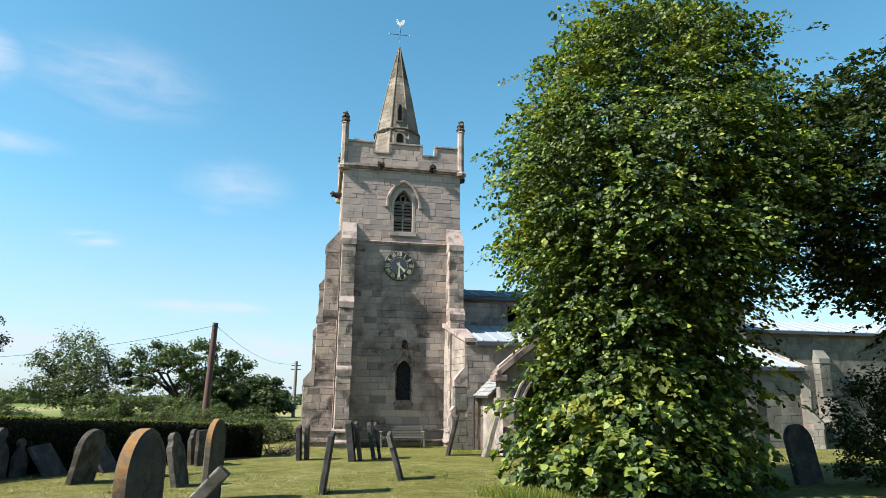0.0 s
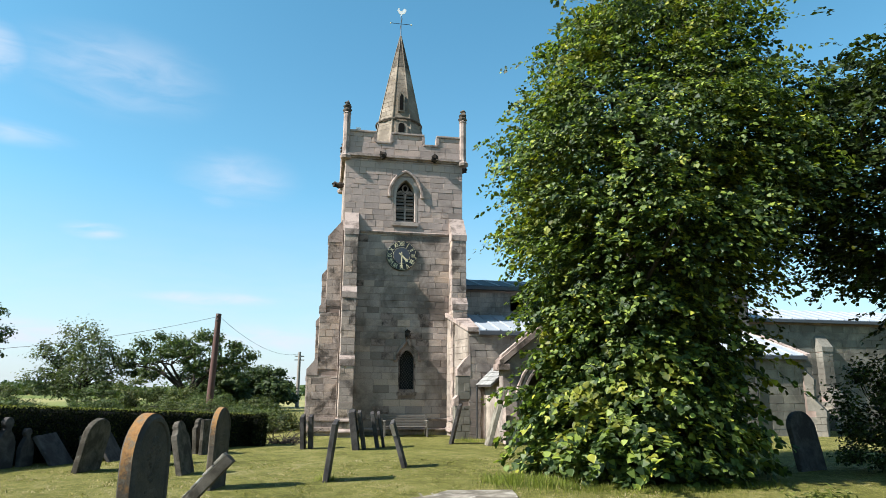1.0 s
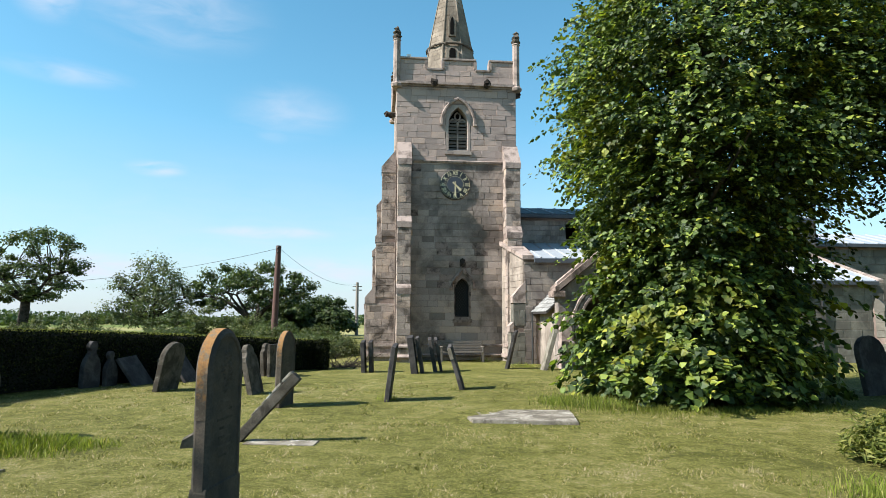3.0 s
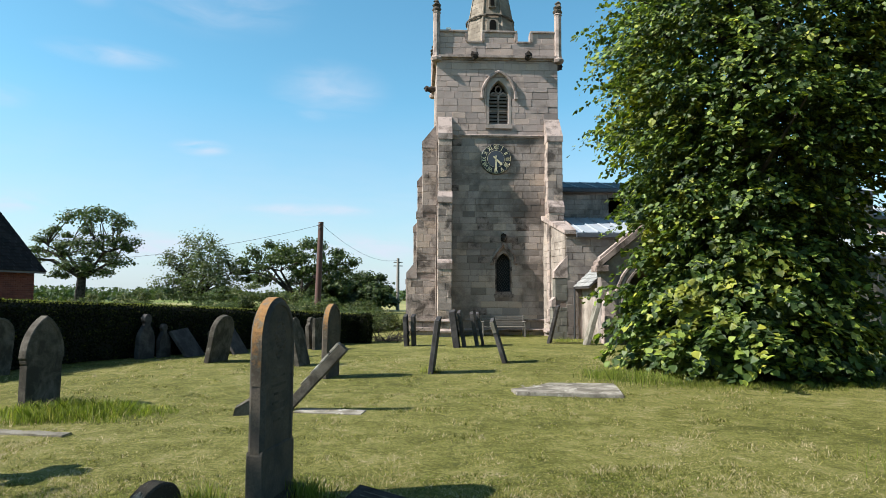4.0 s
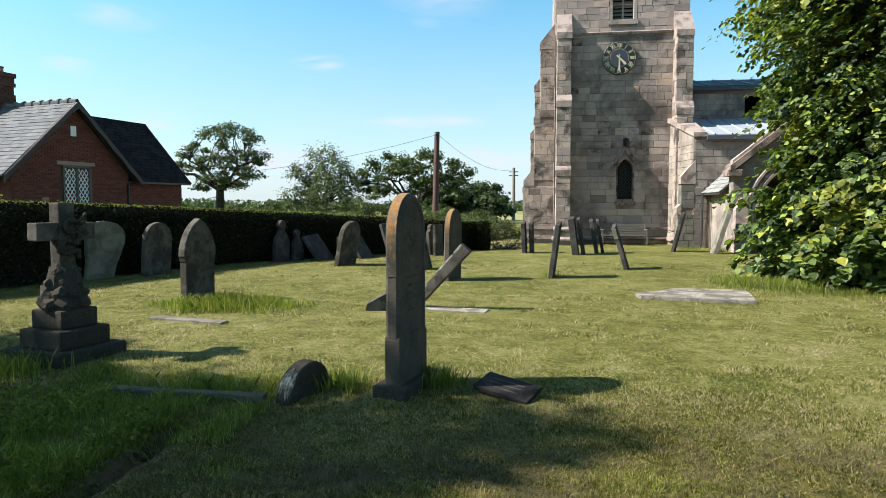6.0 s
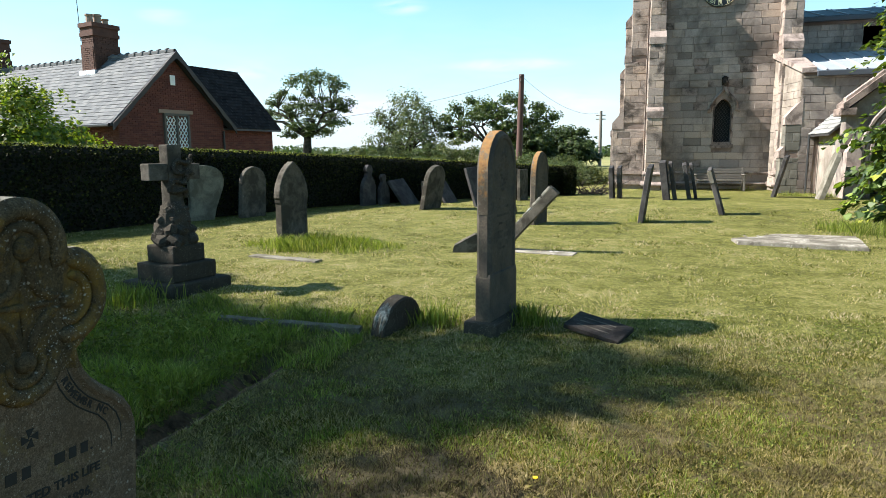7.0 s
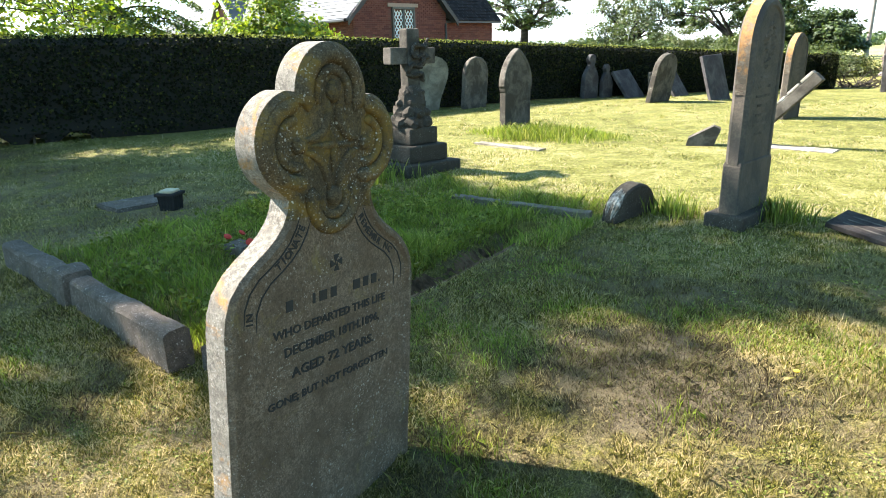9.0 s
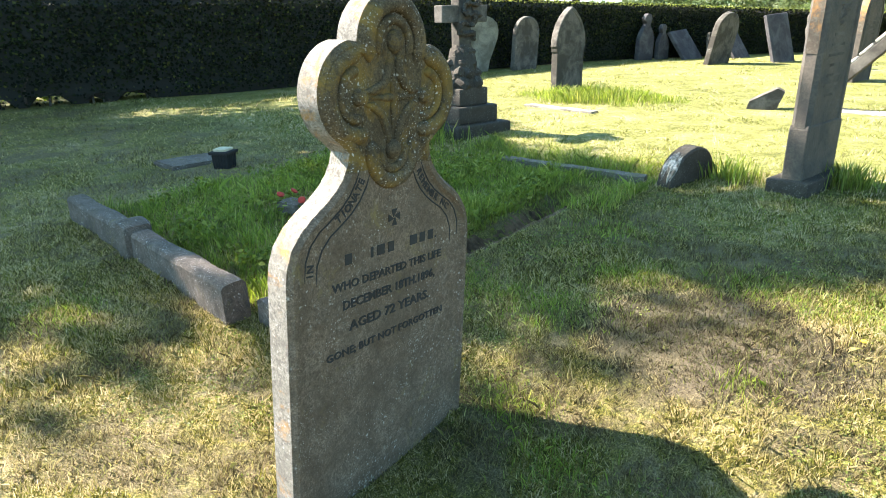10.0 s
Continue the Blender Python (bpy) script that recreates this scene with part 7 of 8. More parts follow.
def open_tree(name, label, x, y, trunk, trunk_r, radius_at, z0, z1, pads, pad_r, leaves, leaf, mat, seed, lean=(0, 0), sq=0.8, flat=0.42, limbs=7, group="", inner=0.25):
    """A field tree: forking limbs that carry flattened pads of leaves with sky between them."""
    rng = np.random.default_rng(seed)
    root = thing(name, pose(x, y, lay(x, y)), label, "tree", group)
    cs, tries = [], 0
    while len(cs) < pads and tries < pads * 80:
        tries += 1
        f = rng.random()
        rr = radius_at(f)
        if rng.random() > rr / 5.0 + 0.1:
            continue
        a = rng.random() * 2 * np.pi
        r = rr * (1 + 0.22 * noise.noise((math.cos(a) * 1.4 + seed, math.sin(a) * 1.4, f * 3))) * (0.62 + 0.38 * rng.random() ** 0.5 if rng.random() > inner else rng.random() * 0.6)
        p = (r * math.cos(a) + lean[0] * f, r * math.sin(a) * sq + lean[1] * f, z0 + (z1 - z0) * f)
        if cs and min((p[0] - q[0]) ** 2 + 0.6 * (p[1] - q[1]) ** 2 + 3.0 * (p[2] - q[2]) ** 2 for q in cs) < (1.15 * pad_r * (1 - 0.75 * tries / (pads * 80))) ** 2:
            continue
        cs.append(p)
    cs = np.array(cs)
    fork = np.array([lean[0] * 0.15, lean[1] * 0.15, trunk])
    wood = [tube([(0, 0, -0.3), (0.04, 0, trunk * 0.5), fork], [trunk_r * 1.4, trunk_r, trunk_r * 0.85], 9)]
    # main limbs to spread-out pads, the other pads hang on the nearest limb
    main = cs[np.argsort(-np.hypot(cs[:, 0] - lean[0] * 0.5, cs[:, 1] - lean[1] * 0.5) - rng.random(len(cs)) * 1.5)[:limbs]]
    joints = []
    for m in main:
        mid = fork + (m - fork) * 0.55 + np.array([0, 0, 0.16 * np.linalg.norm(m - fork)]) + rng.normal(size=3) * 0.18
        wood.append(tube([fork - np.array([0, 0, 0.15]), fork + (mid - fork) * 0.5 + rng.normal(size=3) * 0.12, mid, (mid + m) / 2 + rng.normal(size=3) * 0.15, m], np.array([0.46, 0.34, 0.25, 0.15, 0.04]) * trunk_r, 6))
        joints += [fork + (mid - fork) * 0.5, mid, (mid + m) / 2]
    joints = np.array(joints + [fork])
    for c in cs:
        below = joints[np.argmin(np.linalg.norm(joints - c, axis=1) + 1.2 * np.clip(joints[:, 2] - c[2], 0, 9))]
        wood.append(limb(below, c, rng, trunk_r * 0.14, 0.015, 0.10, 5))
    raw("trunk", *joined(wood), M_bark, root, smooth=True)
    size = pad_r * rng.uniform(0.65, 1.25, len(cs))
    which = np.repeat(np.arange(len(cs)), leaves)
    d = rng.normal(size=(len(which), 3))
    d /= np.linalg.norm(d, axis=1)[:, None]
    ball = d * (rng.random(len(which)) ** 0.45)[:, None]
    wob = np.array([noise.noise((q[0] * 1.5 + w * 3.1, q[1] * 1.5, q[2] * 1.5)) for q, w in zip(d, which)])
    ball *= (1 + 0.8 * wob)[:, None]
    ball[:, 2] = np.where(ball[:, 2] < 0, ball[:, 2] * 0.75, ball[:, 2])
    pos = cs[which] + ball * size[which][:, None] * np.array([1, 1, flat])
    nn = d * 0.7 + np.array([0, 0, 0.8]) + rng.normal(size=pos.shape) * 0.5
    raw("crown", *foliage(pos, leaf * rng.uniform(0.6, 1.3, len(pos)), nn, rng), mat, root, "stuff")
    return root


def profile(*pts):
    fs, rs = [p[0] for p in pts], [p[1] for p in pts]
    return lambda f: float(np.interp(f, fs, rs))


# the big lime beside the church path, in leaf to the ground
spray_tree("lime_tree", "large lime tree in full leaf, shooting from the ground", 7.0, 13.75, 6.0, 0.34,
           profile((0, 1.80), (0.05, 2.15), (0.10, 2.10), (0.155, 1.68), (0.24, 1.60), (0.31, 2.05), (0.42, 2.9), (0.58, 3.4), (0.72, 3.1), (0.86, 2.15), (0.95, 1.2), (1, 0.4)),
           0.30, 11.5, 300, 27, 16, 0.112, M_lime, 21, (1.35, 0), limbs=70, lift=0.62, apart=1.0, shift=lambda f: 0.32 * math.exp(-((f - 0.19) / 0.05) ** 2) + 0.42 * math.exp(-((f - 0.06) / 0.06) ** 2))
spray_tree("broadleaf_tree", "tall dark-leaved tree, its boughs spreading over the path", 14.75, 12.0, 5.6, 0.30,
           profile((0, 0.3), (0.30, 0.5), (0.40, 1.2), (0.52, 3.5), (0.7, 3.9), (0.88, 2.5), (1, 0.5)),
           0.6, 9.5, 215, 17, 13, 0.140, M_dark_leaf, 33, (-1.0, 0), bough_r=0.8, inner=0.4, low=0.2, shape=LEAF2)
open_tree("yew_shrub", "dark low evergreen shrub under the spreading tree", 13.5, 13.6, 0.5, 0.06,
          profile((0, 1.0), (0.4, 1.15), (0.8, 0.7), (1, 0.3)), 0.25, 2.5, 26, 0.5, 260, 0.085, M_dark_leaf, 34, limbs=5, flat=0.8)
# trees beyond the hedge
open_tree("oak_tree", "tall open oak with bare lower limbs beyond the cottage", -29.6, 58.0, 3.2, 0.42,
          profile((0, 2.2), (0.15, 4.4), (0.40, 4.7), (0.62, 4.0), (0.85, 3.0), (1, 1.4)), 3.3, 9.2, 66, 0.82, 210, 0.18, M_oak, 5, lean=(0.9, 0), flat=0.68, inner=0.2)
open_tree("ash_tree", "airy grey-green young ash behind the hedge", -19.3, 58.0, 1.6, 0.24,
          profile((0, 2.4), (0.2, 3.8), (0.5, 3.7), (0.75, 2.5), (1, 0.5)), 1.2, 6.9, 90, 0.72, 130, 0.17, M_willow, 6, flat=1.1, limbs=12, inner=0.35)
open_tree("oak_tree", "broad spreading oak behind the utility pole", -10.6, 58.5, 1.5, 0.34,
          profile((0, 4.2), (0.25, 5.1), (0.5, 4.9), (0.75, 3.7), (0.92, 2.1), (1, 0.8)), 2.6, 6.6, 60, 0.80, 240, 0.20, M_oak, 7, flat=0.8, limbs=10, inner=0.05)
open_tree("oak_tree", "low dark rounded oak at the field edge", -5.4, 68.0, 0.9, 0.25,
          profile((0, 2.6), (0.3, 3.2), (0.6, 2.8), (0.85, 1.8), (1, 0.5)), 0.5, 3.9, 40, 1.0, 420, 0.24, M_shade_oak, 8, flat=0.7)
open_tree("oak_tree", "low dark rounded oak at the field edge", -9.2, 66.0, 0.8, 0.25,
          profile((0, 2.4), (0.3, 2.8), (0.6, 2.4), (0.85, 1.5), (1, 0.5)), 0.4, 3.2, 34, 1.0, 420, 0.24, M_shade_oak, 18, flat=0.7)
# cottage garden
def larch(x, y, height, reach, seed):
    """A larch: whorls of long drooping boughs hung with needle sprays."""
    rng = np.random.default_rng(seed)
    root = thing("larch_tree", pose(x, y, lay(x, y)), "feathery larch with drooping sprays beside the cottage", "tree")
    wood = [tube([(0, 0, -0.3), (0.05, 0, height * 0.5), (0, 0.05, height)], [0.16, 0.10, 0.02], 8)]
    pts, nrm = [], []
    z = 1.0
    while z < height - 0.3:
        ln = reach * (1 - z / height) ** 0.7 + 0.25
        a0 = rng.random() * 6.28
        for k in range(5):
            a = a0 + k * 1.257 + rng.normal() * 0.2
            l = ln * rng.uniform(0.75, 1.15)
            d = np.array([math.cos(a), math.sin(a), 0])
            ts = np.linspace(0, 1, 7)
            line = d * (l * ts)[:, None] + np.array([0, 0, 1]) * (z + 0.18 * l * np.sin(ts * 2.2) - 0.30 * l * ts ** 2)[:, None]
            wood.append(tube(line, 0.03 * (1 - ts * 0.85), 5))
            m = int(190 * l)
            t = rng.random(m) ** 0.7
            side = np.array([-d[1], d[0], 0])
            across = rng.normal(size=m) * 0.22 * l * (1 - 0.6 * t) * 0.6
            p = np.stack([np.interp(t, ts, line[:, c]) for c in range(3)], -1) + side * across[:, None]
            p[:, 2] -= np.abs(across) * 0.35 + rng.random(m) * 0.12
            pts.append(p)
            nrm.append(np.array([0, 0, 1.0]) + rng.normal(size=(m, 3)) * 0.45)
        z += rng.uniform(0.32, 0.48)
    raw("trunk", *joined(wood), M_bark, root, smooth=True)
    p = np.concatenate(pts)
    thin = LEAF2 * np.array([0.20, 1.0, 1.0])
    raw("crown", *foliage(p, rng.uniform(0.13, 0.28, len(p)), np.concatenate(nrm), rng, thin, 0.8), M_larch, root, "stuff")


larch(-18.0, 10.7, 8.0, 2.6, 9)
tree("garden_shrub", "yellow-green garden shrub in front of the cottage", -16.9, 15.6, 1.6, 0.08,
     profile((0, 1.4), (0.35, 1.75), (0.65, 1.5), (0.9, 0.8), (1, 0.3)), 0.3, 3.55, 300, 60, 0.12, M_bush, 10, 0.28, 0.5, limbs=20)
# the tree by the lane whose shade falls over the near graves
tree("lane_tree", "broad tree beyond the hedge that shades the near graves", -14.3, -0.25, 7.0, 0.30,
     profile((0, 2.1), (0.19, 2.6), (0.40, 2.4), (0.54, 2.05), (0.63, 1.80), (0.71, 1.42), (0.78, 0.72), (0.85, 0.42), (0.93, 0.28), (1, 0.08)), 4.2, 13.9, 560, 54, 0.22, M_oak, 14, 0.40, 0.3, bias=(0, 1.75), limbs=30, boughs=(8, 0.46), inner=0.4, sq=1.75, thin=profile((0.56, 0.0), (0.72, 0.58), (1.0, 0.74)))

open_tree("lane_tree", "open-crowned young tree beyond the hedge, lit through", -14.6, 3.5, 2.6, 0.12,
          profile((0, 1.7), (0.3, 2.3), (0.6, 2.4), (0.85, 1.9), (1, 0.7)), 2.5, 7.3, 62, 0.80, 210, 0.12, M_bush, 15, sq=1.3, flat=0.55)
open_tree("garden_shrub", "light green garden shrub showing over the hedge", -15.8, 7.2, 0.8, 0.07,
          profile((0, 1.6), (0.4, 2.1), (0.8, 1.3), (1, 0.4)), 0.4, 3.6, 60, 0.6, 160, 0.10, M_bush, 16, sq=1.2, flat=0.8)
open_tree("garden_shrub", "light green garden shrub showing over the hedge", -16.9, 11.3, 0.7, 0.06,
          profile((0, 1.3), (0.4, 1.6), (0.8, 1.0), (1, 0.3)), 0.3, 2.5, 40, 0.5, 160, 0.09, M_bush, 17, flat=0.8)
# scrub behind the hedge, one mound a bush
SCRUB = [(-14.0, 47.0, 2.2, 1.0), (-9.0, 45.0, 2.2, 1.2), (-5.6, 40.0, 1.7, 1.1), (-3.6, 36.5, 1.5, 0.9), (-1.8, 33.0, 1.3, 0.8), (-2.6, 31.0, 1.0, 0.7), (-20.5, 50.0, 2.2, 0.9), (-26.5, 54.0, 2.6, 1.5), (-23.0, 55.0, 2.4, 2.1), (-16.0, 54.0, 2.6, 2.3), (-13.2, 53.0, 2.4, 2.5), (-10.5, 54.0, 2.4, 1.9), (-7.4, 52.0, 2.2, 1.6), (-32.5, 56.0, 2.6, 1.4), (-4.6, 55.0, 1.8, 1.0)]
for i, (x, y, r, h) in enumerate(SCRUB):
    open_tree("scrub_bush", "rough green scrub bush behind the hedge", x, y, h * 0.3, 0.05, profile((0, r), (0.5, r * 0.85), (0.85, r * 0.5), (1, 0.2)), 0.10, h, 26, 0.55, 300, 0.085 if y < 48 else 0.11, M_shrub if i % 3 else M_oak, 40 + i, group="scrub behind the hedge", limbs=5, flat=0.7)
tree("bramble_clump", "pale green bramble and long grass clump at the lawn edge", 6.6, 7.45, 0.3, 0.02, profile((0, 0.46), (0.4, 0.50), (0.8, 0.34), (1, 0.14)), 0.02, 0.46, 300, 30, 0.075, M_bramble, 60, 0.10, 0.35, LEAF2 * np.array([0.34, 1.25, 1.0]), limbs=20, boughs=(10, 0.24), up=0.9)


# woods on the horizon
rng = np.random.default_rng(77)
pts = []
for i in range(260):
    a = radians(rng.uniform(-62, 58))
    d = rng.uniform(150, 260)
    h = rng.uniform(2.5, 6.5) * (0.6 + 0.5 * noise.noise((a * 9, 2.0, 0)))
    c = np.array([d * math.sin(a), d * math.cos(a), 0])
    p = np.clip(rng.normal(size=(230, 3)), -1.7, 1.7) * np.array([4.5, 3, h * 0.48])
    p[:, 2] = np.abs(p[:, 2]) * np.sqrt(np.clip(1 - (p[:, 0] / 8.5) ** 2, 0.05, 1))
    pts.append(c + p)
pts = np.concatenate(pts)
wood = raw("far_wood", *foliage(pts, rng.uniform(0.5, 1.1, len(pts)), rng.normal(size=pts.shape) + np.array([0, 0, 0.6]), rng), M_farwood)
tagged(wood, "distant line of dark woods and hedgerows on the horizon", "trees", kind="stuff")

# ---- clipped hedge ----
HEDGE = [(-13.6, -3.0, 1.66), (-12.35, 1.2, 1.66), (-11.3, 4.3, 1.64), (-9.75, 8.0, 1.62), (-8.75, 10.8, 1.52), (-8.15, 13.2, 1.45), (-7.35, 15.8, 1.34), (-6.2, 18.0, 1.24), (-4.3, 20.7, 1.06), (-1.55, 23.7, 0.84)]
hp = np.array([(x, y) for x, y, _ in HEDGE])
ht = np.array([h for *_, h in HEDGE])
seg = np.r_[0, np.cumsum(np.linalg.norm(np.diff(hp, axis=0), axis=1))]


def hedge_at(s):
    x, y, t = np.interp(s, seg, hp[:, 0]), np.interp(s, seg, hp[:, 1]), np.interp(s, seg, ht)
    x2, y2 = np.interp(s + 0.3, seg, hp[:, 0]), np.interp(s + 0.3, seg, hp[:, 1])
    x1, y1 = np.interp(s - 0.3, seg, hp[:, 0]), np.interp(s - 0.3, seg, hp[:, 1])
    d = np.stack([x2 - x1, y2 - y1], -1)
    d /= np.linalg.norm(d, axis=-1)[..., None]
    return np.stack([x, y], -1), t, np.stack([d[..., 1], -d[..., 0]], -1)  # place, top, way out to the graves


HW = 0.95
hedge = thing("hedge", pose(0, 0, 0), "long clipped dark green hedge along the churchyard edge", "hedge")
ss = np.linspace(0, seg[-1], 120)
p, t, nrm = hedge_at(ss)
gz = np.array([lay(a, b) for a, b in p])
prof = [(-0.22, -0.04), (-0.12, 0.10), (-0.07, 0.6), (-0.08, 0.93), (-0.16, 1.0), (-HW + 0.1, 1.0), (-HW, 0.9), (-HW, -0.04)]
rows = []
for o, f in prof:
    wob = np.array([0.035 * noise.noise((s * 1.3, f * 3, o)) for s in ss])
    q = p + nrm * (o + wob)[:, None]
    lift = np.where((p[:, 1] > 2.6) & (p[:, 1] < 6.2), 0.34 * np.clip(np.array([noise.noise((s * 2.6, 0.0, 5.0)) for s in ss]) * 4 + 0.45, 0, 1), 0.0) if f < 0 else 0.0  # bare at the foot near the lane
    rows.append(np.stack([q[:, 0], q[:, 1], gz + (t - gz - 0.03) * f + lift], -1))
co = np.stack(rows, 1)
k = len(prof)
i, j = np.meshgrid(np.arange(len(ss) - 1), np.arange(k - 1), indexing="ij")
hf = np.stack([i * k + j, (i + 1) * k + j, (i + 1) * k + j + 1, i * k + j + 1], -1).reshape(-1, 4)
# dark sheet stands for the shade behind the leaves
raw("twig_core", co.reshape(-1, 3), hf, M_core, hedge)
part("dark_core_end", boxes((-1.66, -1.46, 23.30, 24.15, -0.25, 0.72), bevel=0.05), M_core, hedge)
rng = np.random.default_rng(3)
n = 62000
s = rng.random(n) ** 0.85 * seg[-1]
p, t, nrm = hedge_at(s)
gzz = -0.22 * np.clip((p[:, 1] - 13) / 15, 0, 1)
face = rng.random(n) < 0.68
f = rng.random(n) ** 0.9
bump = np.array([noise.noise((a * 1.3, b * 2.2, 4.0)) for a, b in zip(s, f)]) * 0.05
off = np.where(face, bump + rng.normal(size=n) * 0.025, -rng.random(n) * HW)
zz = np.where(face, gzz + 0.05 + (t - gzz - 0.04) * f, t + rng.normal(size=n) * 0.02 + bump * 0.3)
pos = np.stack([p[:, 0] + nrm[:, 0] * off, p[:, 1] + nrm[:, 1] * off, zz], -1)
thin = face & (p[:, 1] > 2.6) & (p[:, 1] < 6.2) & (zz < 0.36) & (rng.random(n) < 0.62)
nn = np.where(face[:, None], np.c_[nrm * 0.8, np.full(n, 0.35)], np.c_[nrm * 0.1, np.full(n, 1.0)]) + rng.normal(size=(n, 3)) * 0.5
top = ~face
pos, nn, top = pos[~thin], nn[~thin], top[~thin]
end = np.c_[rng.uniform(-1.72, -1.36, 2600), rng.uniform(23.22, 24.22, 2600), rng.uniform(-0.2, 0.82, 2600)]
wall = rng.integers(0, 3, 2600)
end[wall == 0, 1] = 23.22 + rng.normal(size=(wall == 0).sum()) * 0.03
end[wall == 1, 0] = -1.37 + rng.normal(size=(wall == 1).sum()) * 0.03
end[wall == 2, 2] = 0.80 + rng.normal(size=(wall == 2).sum()) * 0.04
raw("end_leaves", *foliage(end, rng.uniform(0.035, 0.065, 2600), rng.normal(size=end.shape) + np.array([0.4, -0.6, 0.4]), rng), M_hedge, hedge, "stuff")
# face and top wear the shaded and the sunlit leaf colour
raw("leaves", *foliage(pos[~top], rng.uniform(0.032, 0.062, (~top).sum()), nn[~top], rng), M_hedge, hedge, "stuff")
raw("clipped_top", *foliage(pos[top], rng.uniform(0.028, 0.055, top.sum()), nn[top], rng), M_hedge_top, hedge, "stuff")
# sunlit weeds of the lane, seen through the bare foot of the hedge
s = rng.uniform(5.0, 12.5, 5200)
p, t, nrm = hedge_at(s)
off = -1.15 - 0.5 * rng.random(len(s))
weeds = np.stack([p[:, 0] + nrm[:, 0] * off, p[:, 1] + nrm[:, 1] * off, rng.random(len(s)) ** 1.3 * 0.5], -1)
lw_ob = raw("lane_weeds", *foliage(weeds, rng.uniform(0.03, 0.07, len(s)), rng.normal(size=weeds.shape) + np.array([0, 0, 0.8]), rng), M_bush)
tagged(lw_ob, "sunlit weeds of the lane behind the hedge", "plants", kind="stuff")
stems = []
for i in range(90):
    s0 = rng.random() * 16
    p0, t0, n0 = hedge_at(np.array([s0]))
    b = np.array([p0[0, 0] - n0[0, 0] * 0.2, p0[0, 1] - n0[0, 1] * 0.2, -0.05])
    stems.append(limb(b, b + np.array([rng.normal() * 0.1, rng.normal() * 0.1, 0.55]), rng, 0.022, 0.012, 0.05, 4))
raw("stem", *joined(stems), M_bark, hedge, "stuff")
# cut brushwood where the hedge ends
brush = []
for i in range(60):
    b = np.array([-0.75 + rng.normal() * 0.35, 24.6 + rng.normal() * 0.25, -0.2])
    brush.append(limb(b, b + np.array([rng.normal() * 0.35, rng.normal() * 0.2, abs(rng.normal()) * 0.22 + 0.08]), rng, 0.022, 0.008, 0.1, 4))
bp = raw("brushwood", *joined(brush), M_bark)
tagged(bp, "heap of cut dry branches at the hedge end", "branches", kind="stuff")


# ---- grass ----
def blades(name, pos, height, width, rng, label, mat=M_blade, bend=0.5, simple=False):
    n = len(pos)
    a = rng.random(n) * 2 * np.pi
    side = np.stack([np.cos(a), np.sin(a), np.zeros(n)], -1) * width[:, None] / 2
    b = rng.random(n) * 2 * np.pi
    tip = np.stack([np.cos(b), np.sin(b), np.zeros(n)], -1) * (height * bend * rng.random(n))[:, None]
    mid = pos + tip * 0.35 + np.stack([np.zeros(n)] * 2 + [height * 0.6], -1)
    top = pos + tip + np.stack([np.zeros(n)] * 2 + [height], -1)
    if simple:  # far off, a blade is one thin triangle
        ob = raw(name, np.stack([pos - side, pos + side, top], 1).reshape(-1, 3), np.arange(n * 3, dtype=np.int32).reshape(n, 3), mat)
    else:
        co = np.stack([pos - side, pos + side, mid + side * 0.7, top, mid - side * 0.7], 1).reshape(-1, 3)
        ob = raw(name, co, np.arange(n * 5, dtype=np.int32).reshape(n, 5), mat)
    return tagged(ob, label, "grass", kind="stuff")


def grounded(xy):
    return np.c_[xy, [lay(a, b) - 0.004 for a, b in xy]]


rng = np.random.default_rng(8)
# short turf: thick near the walk, thinner further off
xy = []
for (x0, x1, y0, y1, per) in ((-4.2, 0.6, 0.2, 0.75, 5000), (-3.6, 1.2, 0.75, 3.4, 8500), (-4.2, -3.6, 0.75, 3.4, 4000), (1.2, 1.6, 0.75, 3.4, 4000), (-6.5, 3.5, 3.4, 6.5, 2600), (-6.5, -4.2, 0.9, 3.4, 2400), (1.6, 4.0, 2.2, 3.4, 2400), (-9.5, 6.0, 6.5, 11.0, 1000), (-11.0, -6.5, 2.0, 6.5, 700), (3.5, 6.0, 3.4, 6.5, 900), (-8.0, 7.0, 11.0, 18.0, 420)):
    m = int((x1 - x0) * (y1 - y0) * per)
    xy.append(np.c_[rng.uniform(x0, x1, m), rng.uniform(y0, y1, m)])
xy = np.concatenate(xy)
trench = (np.abs(xy[:, 0] + 2.06 - 0.02 * (xy[:, 1] - 3)) < 0.145) & (xy[:, 1] > 1.8) & (xy[:, 1] < 4.45)
xy = xy[~trench]
far = np.hypot(xy[:, 0], xy[:, 1])
clump = np.array([noise.noise((a * 2.3, b * 2.3, 1.0)) + 0.5 * noise.noise((a * 7, b * 7, 5.0)) for a, b in xy])
fine = np.array([noise.noise((a * 19, b * 19, 2.0)) for a, b in xy])
h = (0.008 + 0.024 * rng.random(len(xy))) * (1 + 0.9 * np.clip(clump, -0.7, 1.2)) * (1 + 1.1 * np.clip(fine, -0.8, 1)) * np.where(xy[:, 1] > 6.2, 0.65 * np.clip(0.8 + 1.6 * clump, 0.3, 2.2), 1.0)
w = (0.0019 + 0.0010 * far) * rng.uniform(0.6, 1.3, len(xy))
by = (xy[:, 1] < 3.4) & (xy[:, 0] > -4.2) & (xy[:, 0] < 1.6)
blades("turf", grounded(xy[by]), h[by], w[by], rng, "short mown grass blades between the near graves", bend=1.6)
blades("turf", grounded(xy[~by]), h[~by], w[~by], rng, "short mown grass blades of the churchyard lawn", bend=1.6, simple=True)
